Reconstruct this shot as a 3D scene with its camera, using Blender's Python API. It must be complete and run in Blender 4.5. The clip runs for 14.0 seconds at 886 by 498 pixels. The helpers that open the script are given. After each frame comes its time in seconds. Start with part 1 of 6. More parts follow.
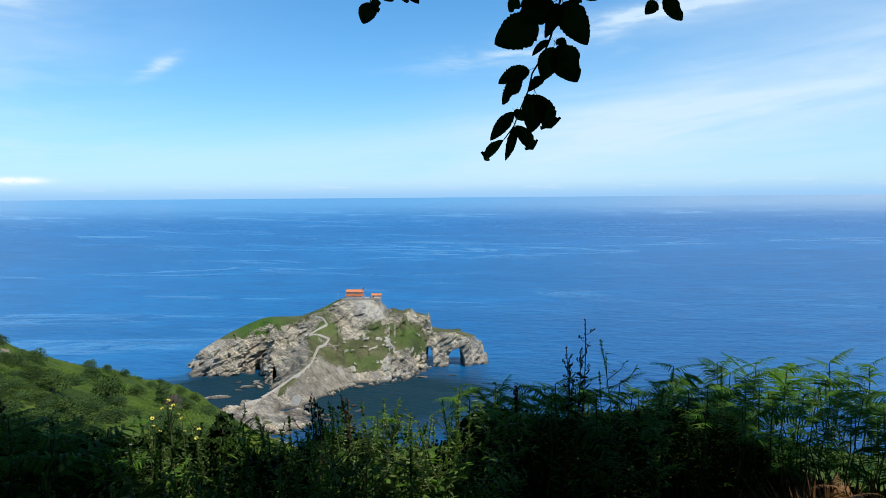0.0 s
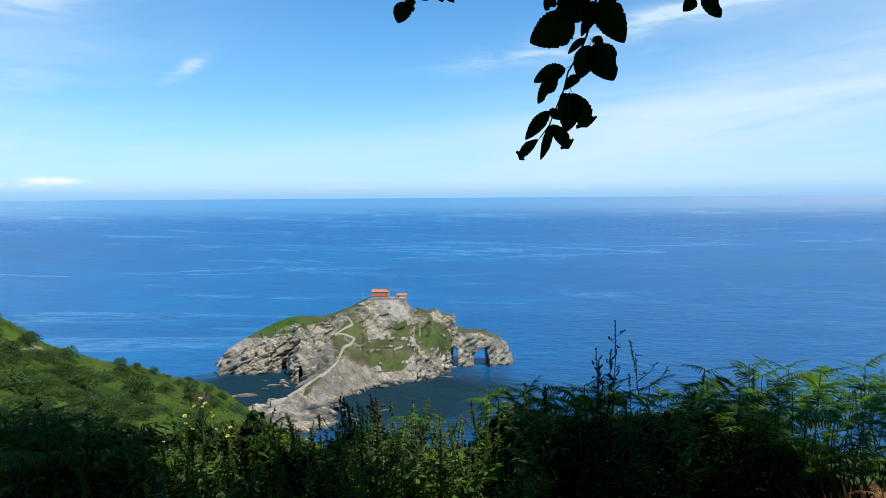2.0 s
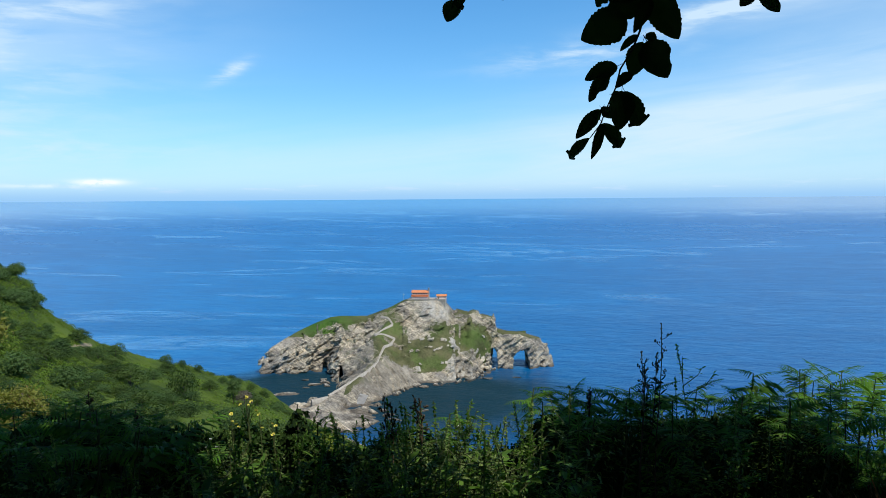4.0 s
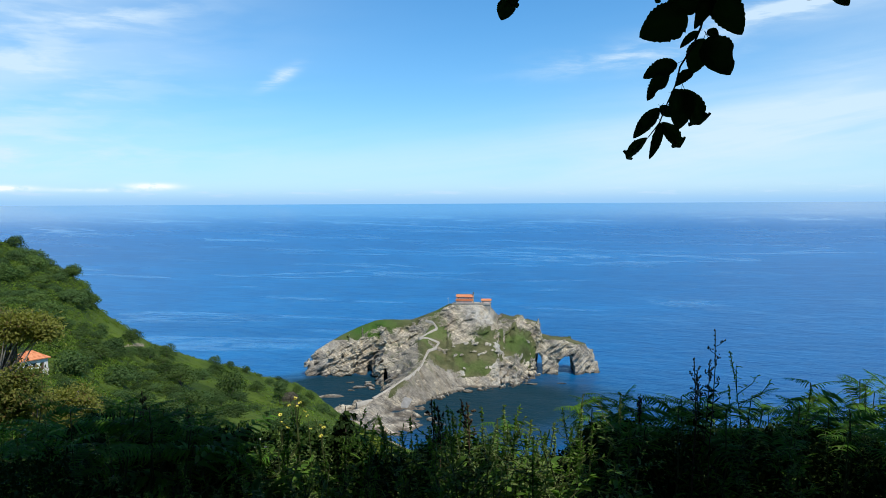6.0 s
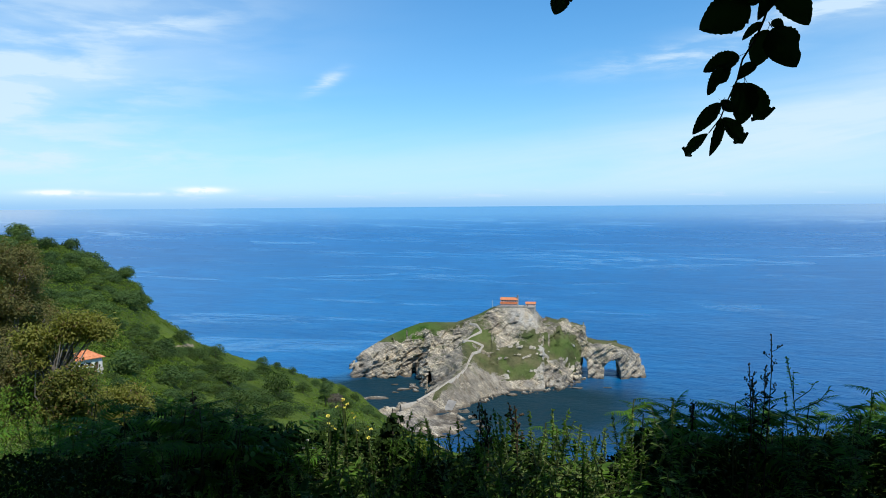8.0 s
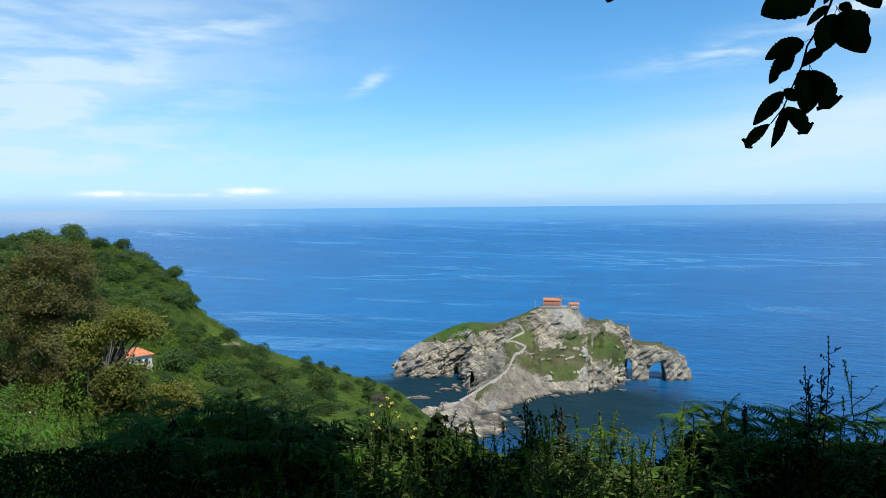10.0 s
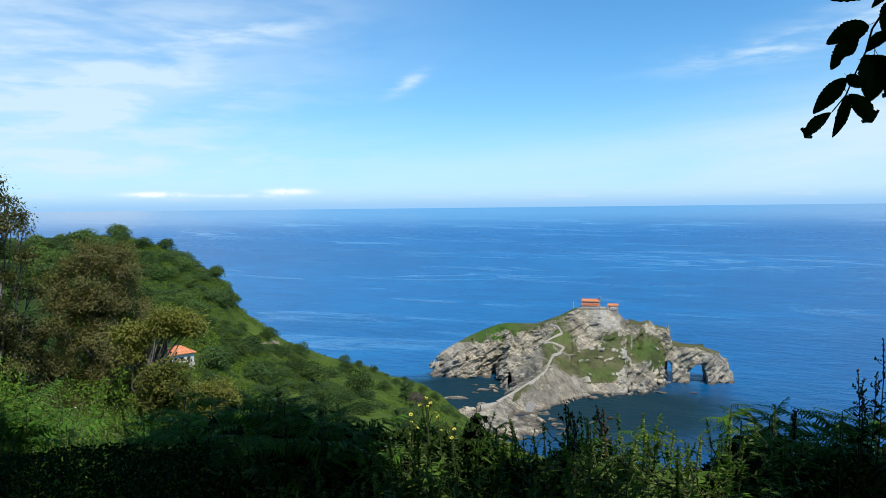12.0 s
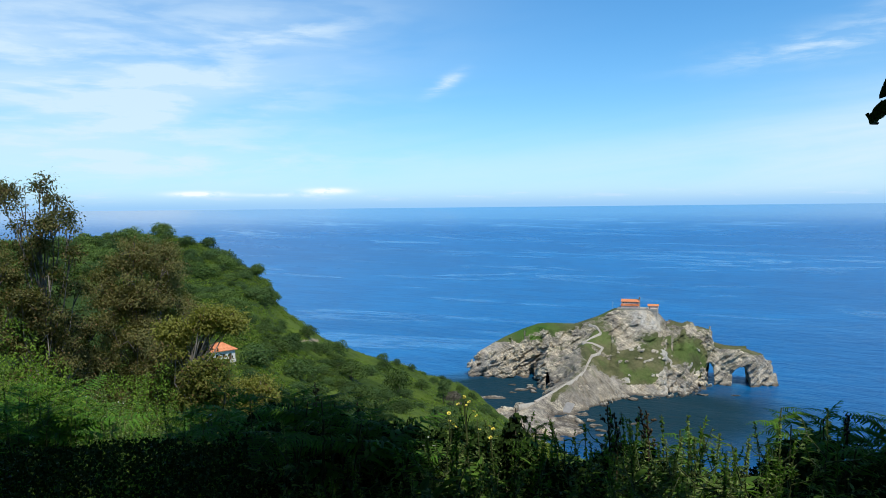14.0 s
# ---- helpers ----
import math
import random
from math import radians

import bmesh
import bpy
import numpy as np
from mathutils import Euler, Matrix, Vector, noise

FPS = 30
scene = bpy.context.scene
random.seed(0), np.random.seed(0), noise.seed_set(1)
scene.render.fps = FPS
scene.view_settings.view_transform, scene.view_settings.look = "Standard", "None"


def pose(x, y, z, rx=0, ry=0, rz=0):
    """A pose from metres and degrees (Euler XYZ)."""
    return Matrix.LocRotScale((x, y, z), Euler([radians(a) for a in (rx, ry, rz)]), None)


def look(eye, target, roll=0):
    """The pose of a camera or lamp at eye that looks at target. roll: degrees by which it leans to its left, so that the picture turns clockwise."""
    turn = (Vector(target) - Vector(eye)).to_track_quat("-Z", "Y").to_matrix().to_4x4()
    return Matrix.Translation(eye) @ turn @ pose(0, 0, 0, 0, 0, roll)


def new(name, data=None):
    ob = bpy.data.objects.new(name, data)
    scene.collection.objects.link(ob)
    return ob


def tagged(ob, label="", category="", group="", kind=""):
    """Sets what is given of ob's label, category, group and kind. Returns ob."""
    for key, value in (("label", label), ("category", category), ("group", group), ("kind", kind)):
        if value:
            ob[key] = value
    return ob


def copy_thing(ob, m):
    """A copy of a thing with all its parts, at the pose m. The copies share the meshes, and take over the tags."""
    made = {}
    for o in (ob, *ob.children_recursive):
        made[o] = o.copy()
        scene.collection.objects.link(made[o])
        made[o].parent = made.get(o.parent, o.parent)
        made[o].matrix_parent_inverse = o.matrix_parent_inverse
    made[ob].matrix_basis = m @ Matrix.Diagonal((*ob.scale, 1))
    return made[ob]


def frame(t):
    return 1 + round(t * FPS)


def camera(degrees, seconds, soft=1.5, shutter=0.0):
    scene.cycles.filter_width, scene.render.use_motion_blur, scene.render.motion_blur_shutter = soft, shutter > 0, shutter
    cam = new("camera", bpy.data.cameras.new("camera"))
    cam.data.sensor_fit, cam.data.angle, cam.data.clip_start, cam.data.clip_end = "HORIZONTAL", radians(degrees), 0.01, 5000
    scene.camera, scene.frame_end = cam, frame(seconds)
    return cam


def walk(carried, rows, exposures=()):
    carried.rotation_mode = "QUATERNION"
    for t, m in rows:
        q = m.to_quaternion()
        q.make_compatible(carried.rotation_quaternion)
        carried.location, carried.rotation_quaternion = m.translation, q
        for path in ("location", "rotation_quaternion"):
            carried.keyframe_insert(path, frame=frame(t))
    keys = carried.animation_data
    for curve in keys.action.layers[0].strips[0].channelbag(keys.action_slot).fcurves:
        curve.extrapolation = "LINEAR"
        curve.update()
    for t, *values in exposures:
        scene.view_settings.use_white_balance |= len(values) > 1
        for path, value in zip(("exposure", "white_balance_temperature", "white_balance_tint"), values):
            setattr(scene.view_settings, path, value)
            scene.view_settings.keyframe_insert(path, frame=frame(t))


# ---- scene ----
# The camera turns slowly to its left on a hillside path, 185 m above the sea.
EYE_Z = 185.0
PATH = [
    (0.0, -0.000, 0.000, 0.000, 0.08, -3.89, -0.42),
    (0.5, -0.005, 0.001, -0.000, 0.46, -3.88, -0.41),
    (1.0, -0.009, 0.003, -0.000, 0.93, -3.87, -0.39),
    (1.5, -0.014, 0.004, -0.001, 1.43, -3.87, -0.39),
    (2.0, -0.019, 0.007, -0.001, 2.00, -3.86, -0.40),
    (2.5, -0.024, 0.009, -0.002, 2.64, -3.86, -0.41),
    (3.0, -0.028, 0.012, -0.002, 3.38, -3.83, -0.40),
    (5.5, -0.052, 0.034, -0.008, 7.60, -3.56, -0.34),
    (6.0, -0.056, 0.039, -0.010, 8.42, -3.42, -0.28),
    (6.5, -0.061, 0.045, -0.011, 9.25, -3.33, -0.24),
    (7.0, -0.066, 0.051, -0.013, 10.09, -3.26, -0.25),
    (7.5, -0.070, 0.058, -0.015, 10.92, -3.21, -0.31),
    (8.0, -0.075, 0.065, -0.017, 11.77, -3.19, -0.43),
    (10.5, -0.098, 0.106, -0.030, 15.71, -3.14, -0.58),
    (11.0, -0.103, 0.115, -0.033, 16.40, -3.13, -0.64),
    (11.5, -0.107, 0.125, -0.036, 17.10, -3.13, -0.61),
    (12.0, -0.112, 0.135, -0.039, 17.83, -3.10, -0.60),
    (12.5, -0.117, 0.146, -0.043, 18.56, -3.10, -0.59),
    (13.0, -0.121, 0.157, -0.046, 19.30, -3.10, -0.59),
    (13.5, -0.126, 0.168, -0.050, 20.06, -3.10, -0.60),
    (14.0, -0.131, 0.180, -0.053, 20.71, -3.13, -0.58),
]
cam = camera(60.66, 14.0, soft=0.75)
walk(cam, [(t, look((x, y, EYE_Z + z),
                    (x - math.sin(radians(a)) * math.cos(radians(p)), y + math.cos(radians(a)) * math.cos(radians(p)),
                     EYE_Z + z + math.sin(radians(p))), r)) for t, x, y, z, a, p, r in PATH],
     [(0.0, 0.1), (14.0, 0.1)])

# ---- light ----
SUN_AZ, SUN_EL = 132.0, 60.0      # clockwise from straight ahead (+y), and height, in degrees
sun_dir = Vector((math.sin(radians(SUN_AZ)) * math.cos(radians(SUN_EL)),
                  math.cos(radians(SUN_AZ)) * math.cos(radians(SUN_EL)), math.sin(radians(SUN_EL))))
sun = new("sun", bpy.data.lights.new("sun", "SUN"))
sun.data.energy, sun.data.angle, sun.data.color = 4.0, radians(0.53), (1.0, 0.95, 0.86)
sun.matrix_world = look(sun_dir * 100 + Vector((0, 0, EYE_Z)), (0, 0, EYE_Z))


class Nodes:
    """Short hand for building a node tree."""

    def __init__(self, tree):
        self.tree = tree
        tree.nodes.clear()

    def add(self, kind, ins=None, **props):
        n = self.tree.nodes.new(kind)
        for k, v in props.items():
            setattr(n, k, v)
        for k, v in (ins or {}).items():
            if hasattr(v, "is_linked"):
                self.tree.links.new(v, n.inputs[k])
            else:
                n.inputs[k].default_value = v
        return n

    def math(self, op, a, b=0.0, c=0.0, clamp=False):
        return self.add("ShaderNodeMath", {0: a, 1: b, 2: c}, operation=op, use_clamp=clamp).outputs[0]

    def noise(self, vec, scale, detail=4.0, rough=0.55, distort=0.0):
        return self.add("ShaderNodeTexNoise", {"Vector": vec, "Scale": scale, "Detail": detail, "Roughness": rough,
                                               "Distortion": distort}).outputs["Fac"]

    def ramp(self, fac, lo, hi, smooth=True):
        return self.add("ShaderNodeMapRange", {0: fac, 1: lo, 2: hi, 3: 0.0, 4: 1.0},
                        interpolation_type="SMOOTHSTEP" if smooth else "LINEAR").outputs[0]

    def mix(self, fac, a, b, blend="MIX"):
        n = self.add("ShaderNodeMix", data_type="RGBA", blend_type=blend)
        for k, v in ((0, fac), (6, a), (7, b)):
            if hasattr(v, "is_linked"):
                self.tree.links.new(v, n.inputs[k])
            else:
                n.inputs[k].default_value = (*v, 1.0) if isinstance(v, tuple) and len(v) == 3 else v
        return n.outputs[2]

    def stretch(self, vec, scale, rot=(0, 0, 0), loc=(0, 0, 0)):
        if any(rot):
            vec = self.add("ShaderNodeMapping", {0: vec, "Rotation": rot}).outputs[0]
        return self.add("ShaderNodeMapping", {0: vec, "Scale": scale, "Location": loc}).outputs[0]


# ---- sky: clear summer sky with thin high cloud ----
world = bpy.data.worlds.new("sky")
scene.world = world
world.use_nodes = True
w = Nodes(world.node_tree)
sky = w.add("ShaderNodeTexSky", sky_type="NISHITA", sun_disc=False, sun_elevation=radians(SUN_EL),
            sun_rotation=radians(SUN_AZ), altitude=180.0, air_density=1.0, dust_density=0.15, ozone_density=3.0)
way = w.add("ShaderNodeTexCoord").outputs["Generated"]
xyz = w.add("ShaderNodeSeparateXYZ", {0: way})
az = w.math("ARCTAN2", xyz.outputs[0], xyz.outputs[1])
el = w.math("ARCSINE", xyz.outputs[2])
flat = w.add("ShaderNodeCombineXYZ", {0: az, 1: w.math("MULTIPLY", el, 4.0), 2: 0.0}).outputs[0]
tilted = w.stretch(flat, (1.0, 1.0, 1.0), rot=(0, 0, radians(-28)))
streak = w.noise(w.stretch(tilted, (1.6, 6.5, 1.0), loc=(3.1, 0.4, 0)), 1.0, 6.0, 0.55, 0.8)
puff = w.noise(w.stretch(flat, (7.0, 9.0, 1.0), loc=(1.7, 5.2, 0)), 1.0, 8.0, 0.6, 0.4)


def blob(a0, e0, wa, we, slope=0.0):
    """A soft patch round an azimuth and height (degrees, clockwise from ahead), leaning by slope."""
    da = w.math("SUBTRACT", az, radians(a0))
    de = w.math("SUBTRACT", w.math("SUBTRACT", el, radians(e0)), w.math("MULTIPLY", da, slope))
    d2 = w.math("ADD", w.math("POWER", w.math("DIVIDE", da, radians(wa)), 2.0), w.math("POWER", w.math("DIVIDE", de, radians(we)), 2.0))
    return w.math("POWER", 2.718, w.math("MULTIPLY", d2, -1.0))


def total(*xs):
    s = xs[0]
    for x in xs[1:]:
        s = w.math("ADD", s, x)
    return s


veil = total(w.math("MULTIPLY", blob(22, 6.8, 24, 3.3, 0.16), 1.0), w.math("MULTIPLY", blob(29, 14.3, 10, 0.7, 0.03), 0.7),
             w.math("MULTIPLY", blob(60, 14, 30, 10, 0.1), 0.6), w.math("MULTIPLY", blob(-100, 20, 40, 15, 0.1), 0.6), w.math("MULTIPLY", blob(-10, 3, 80, 2.6), 0.36))
sheet = total(w.math("MULTIPLY", blob(-46, 9.5, 19, 7.0, 0.15), 0.80), w.math("MULTIPLY", blob(24, 8.5, 18, 4.0, 0.12), 0.20), w.math("MULTIPLY", blob(22, 13.2, 9, 1.3, 0.08), 0.4))
tufts = total(w.math("MULTIPLY", blob(-44, 8.0, 13, 5.5, 0.05), 0.75), w.math("MULTIPLY", blob(-31, 12.9, 5, 1.2, 0.15), 0.5), w.math("MULTIPLY", blob(-40, 3.4, 16, 1.0), 0.55),
              w.math("MULTIPLY", blob(15.5, 12.9, 5.5, 0.75, 0.10), 1.25), w.math("MULTIPLY", blob(6.5, 10.6, 6.5, 0.9, 0.10), 1.0), w.math("MULTIPLY", blob(-20.4, 9.2, 1.2, 0.45, 0.5), 1.7))
breaks = w.ramp(w.math("ADD", w.math("MULTIPLY", streak, 0.75), w.math("MULTIPLY", puff, 0.35)), 0.22, 0.86)
curls = w.noise(w.stretch(flat, (9.0, 11.0, 1.0), loc=(0.3, 2.2, 0)), 1.0, 8.0, 0.58, 0.25)
lumpy = w.math("ADD", w.math("MULTIPLY", w.ramp(curls, 0.40, 0.68), 0.95), 0.10)
cloud = w.math("ADD", w.math("MULTIPLY", veil, w.math("ADD", w.math("MULTIPLY", breaks, 0.95), 0.22)), w.math("MULTIPLY", tufts, lumpy), clamp=True)
soft_break = w.ramp(w.noise(w.stretch(tilted, (3.0, 5.0, 1.0), loc=(5.1, 1.4, 0)), 1.0, 5.0, 0.5, 0.3), 0.28, 0.62)
cloud = w.math("ADD", cloud, w.math("MULTIPLY", sheet, w.math("ADD", w.math("MULTIPLY", soft_break, 0.75), 0.25)), clamp=True)
bank = w.math("MULTIPLY", blob(-10, 0.75, 90, 0.42), w.ramp(w.noise(w.stretch(flat, (16.0, 30.0, 1.0)), 1.0, 6.0, 0.6), 0.52, 0.66))
cloud = w.math("ADD", w.math("MULTIPLY", cloud, 0.85), w.math("MULTIPLY", bank, 0.6), clamp=True)
heaps = total(w.math("MULTIPLY", blob(-38.6, 1.15, 1.7, 0.17), 1.5), w.math("MULTIPLY", blob(-29.3, 1.32, 1.5, 0.20), 1.5), w.math("MULTIPLY", blob(-33, 1.05, 3.0, 0.14), 0.5))
heaps = w.math("MULTIPLY", heaps, w.ramp(w.noise(w.stretch(flat, (30.0, 16.0, 1.0)), 1.0, 6.0, 0.6), 0.30, 0.54), clamp=True)
deep = w.mix(1.0, sky.outputs[0], (0.48, 1.07, 1.40), "MULTIPLY")
haze = w.math("POWER", 2.718, w.math("MULTIPLY", w.math("ABSOLUTE", el), -1.0 / radians(4.3)))
deep = w.mix(w.math("MULTIPLY", haze, 0.78), deep, (5.2, 6.55, 8.9))
low = w.math("POWER", 2.718, w.math("MULTIPLY", w.math("POWER", w.math("DIVIDE", el, radians(0.85)), 2.0), -1.0))
col = w.mix(cloud, deep, (6.1, 7.65, 8.95))
col = w.mix(w.math("MULTIPLY", low, 0.85), col, (2.6, 5.1, 8.2))
col = w.mix(w.math("MULTIPLY", heaps, 0.9), col, (8.6, 9.1, 9.5))
bg = w.add("ShaderNodeBackground", {0: col, 1: 0.108})
w.add("ShaderNodeOutputWorld", {0: bg.outputs[0]})


# ---- materials ----
def material(name):
    m = bpy.data.materials.new(name)
    m.use_nodes = True
    return m, Nodes(m.node_tree)


def surface(name, dark, light, scale=1.0, rough=0.8, bump=0.3, bump_scale=None, spread=0.25, detail_dark=None, spec=0.3, by="island"):
    """A plain procedural surface: two colours mixed by noise at two scales, one more by piece, and fine relief."""
    m, n = material(name)
    pos = n.add("ShaderNodeTexCoord").outputs["Object"]
    big = n.noise(pos, scale, 4.0)
    fine = n.noise(pos, scale * 7.3, 5.0, 0.65)
    if by == "island":
        each = n.add("ShaderNodeNewGeometry").outputs["Random Per Island"]
    else:
        each = n.add("ShaderNodeObjectInfo").outputs["Random"]
    mixed = n.math("ADD", n.math("MULTIPLY", big, 0.55), n.math("MULTIPLY", fine, 0.45))
    fac = n.ramp(n.math("ADD", mixed, n.math("MULTIPLY", n.math("SUBTRACT", each, 0.5), spread * 2)), 0.3, 0.7)
    c = n.mix(fac, dark, light)
    if detail_dark:
        c = n.mix(n.ramp(n.noise(pos, scale * 2.7, 6.0, 0.7), 0.55, 0.72), c, detail_dark)
    b = n.add("ShaderNodeBump", {"Strength": bump, "Distance": 0.3 / (bump_scale or scale * 4), "Height": n.noise(pos, bump_scale or scale * 4, 6.0, 0.65)})
    p = n.add("ShaderNodeBsdfPrincipled", {"Base Color": c, "Roughness": rough, "Normal": b.outputs[0], "Specular IOR Level": spec})
    n.add("ShaderNodeOutputMaterial", {0: p.outputs[0]})
    return m


def foliage(name, dark, light, dry=None, scale=0.4, through_light=0.35, rough=0.6, dry_from=0.72, gloss=0.12):
    """Leaves: colour by leaf and by patch, glossy top, light passing through."""
    m, n = material(name)
    pos = n.add("ShaderNodeTexCoord").outputs["Object"]
    each = n.add("ShaderNodeNewGeometry").outputs["Random Per Island"]
    thing = n.add("ShaderNodeObjectInfo").outputs["Random"]
    fac = n.math("ADD", n.math("MULTIPLY", each, 0.55), n.math("ADD", n.math("MULTIPLY", n.noise(pos, scale, 3.0), 0.5), n.math("MULTIPLY", thing, 0.4)))
    c = n.mix(n.ramp(fac, 0.25, 1.0), dark, light)
    if dry:
        c = n.mix(n.ramp(n.math("FRACT", n.math("MULTIPLY", each, 7.31)), dry_from, 0.97), c, dry)
    p = n.add("ShaderNodeBsdfPrincipled", {"Base Color": c, "Roughness": rough, "Specular IOR Level": gloss})
    t = n.add("ShaderNodeBsdfTranslucent", {"Color": n.mix(1.0, c, (1.25, 1.35, 0.55), "MULTIPLY")})
    s = n.add("ShaderNodeMixShader", {0: through_light, 1: p.outputs[0], 2: t.outputs[0]})
    n.add("ShaderNodeOutputMaterial", {0: s.outputs[0]})
    return m


def sea_material():
    m, n = material("sea_water")
    pos = n.add("ShaderNodeNewGeometry").outputs["Position"]
    # slicks: long wavering bands of calmer, brighter water
    bent = n.stretch(pos, (0.0016, 0.0058, 0.001), rot=(0, 0, radians(8)))
    slick = n.noise(bent, 1.0, 7.0, 0.58, 1.6)
    band = n.math("MULTIPLY", n.ramp(slick, 0.55, 0.59), n.ramp(slick, 0.64, 0.595))
    patch = n.ramp(n.noise(n.stretch(pos, (0.0007, 0.0016, 0.001), loc=(4, 2, 0)), 1.0, 4.0), 0.42, 0.66)
    calm = n.math("MULTIPLY", band, n.math("ADD", n.math("MULTIPLY", patch, 0.8), 0.15))
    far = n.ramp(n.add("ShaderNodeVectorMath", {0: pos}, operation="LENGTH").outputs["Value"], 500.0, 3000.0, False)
    rim = n.ramp(n.add("ShaderNodeVectorMath", {0: pos}, operation="LENGTH").outputs["Value"], 3000.0, 4900.0)
    # sheltered bay by the isthmus: the land's dark reflection put into the colour
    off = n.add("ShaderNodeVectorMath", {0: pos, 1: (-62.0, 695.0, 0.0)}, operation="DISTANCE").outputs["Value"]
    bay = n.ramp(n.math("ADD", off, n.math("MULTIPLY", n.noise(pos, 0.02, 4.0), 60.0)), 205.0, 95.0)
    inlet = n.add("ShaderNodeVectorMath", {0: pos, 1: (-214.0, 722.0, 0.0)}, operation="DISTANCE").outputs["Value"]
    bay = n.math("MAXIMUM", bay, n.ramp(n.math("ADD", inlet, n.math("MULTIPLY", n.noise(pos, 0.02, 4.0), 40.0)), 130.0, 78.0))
    streak = n.noise(n.stretch(pos, (0.011, 0.032, 0.01), rot=(0, 0, radians(5))), 1.0, 5.0, 0.62, 0.8)
    c = n.mix(patch, (0.0005, 0.094, 0.250), (0.002, 0.129, 0.322))
    # far water bluer: makes up in colour for the lowered sky reflection
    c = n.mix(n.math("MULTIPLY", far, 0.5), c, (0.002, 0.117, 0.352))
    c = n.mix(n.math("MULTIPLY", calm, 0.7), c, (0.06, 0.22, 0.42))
    c = n.mix(1.0, c, n.mix(n.ramp(streak, 0.34, 0.66), (0.80, 0.84, 0.88), (1.22, 1.18, 1.13)), "MULTIPLY")
    # nearest water darker: the weaker sky reflection of a steep view, put into colour
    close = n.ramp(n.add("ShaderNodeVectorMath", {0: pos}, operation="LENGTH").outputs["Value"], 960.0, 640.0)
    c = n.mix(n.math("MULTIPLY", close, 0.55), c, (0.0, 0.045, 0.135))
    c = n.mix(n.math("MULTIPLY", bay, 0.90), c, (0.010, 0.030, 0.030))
    swell = n.noise(n.stretch(pos, (0.030, 0.058, 0.05), rot=(0, 0, radians(12))), 1.0, 5.0, 0.6, 0.4)
    chop = n.noise(n.stretch(pos, (0.25, 0.5, 0.4), rot=(0, 0, radians(-6))), 1.0, 4.0, 0.6)
    h = n.math("ADD", n.math("MULTIPLY", swell, 1.2), n.math("MULTIPLY", chop, n.math("MULTIPLY", n.math("POWER", n.math("SUBTRACT", 1.0, far), 4.0), 0.2)))
    b = n.add("ShaderNodeBump", {"Strength": n.math("ADD", 0.012, n.math("MULTIPLY", n.math("POWER", n.math("SUBTRACT", 1.0, far), 1.9), 0.95)), "Distance": 2.4, "Height": h})
    p = n.add("ShaderNodeBsdfPrincipled", {"Base Color": c, "Roughness": n.math("SUBTRACT", n.math("SUBTRACT", n.math("SUBTRACT", 0.32, n.math("MULTIPLY", rim, 0.22)), n.math("MULTIPLY", far, 0.04)), n.math("MULTIPLY", calm, 0.08)),
                                           "IOR": 1.33, "Normal": b.outputs[0], "Specular IOR Level": n.math("SUBTRACT", n.math("ADD", n.math("SUBTRACT", 0.42, n.math("MULTIPLY", far, 0.18)), n.math("MULTIPLY", rim, 0.34)), n.math("MULTIPLY", bay, 0.39))})
    n.add("ShaderNodeOutputMaterial", {0: p.outputs[0]})
    return m


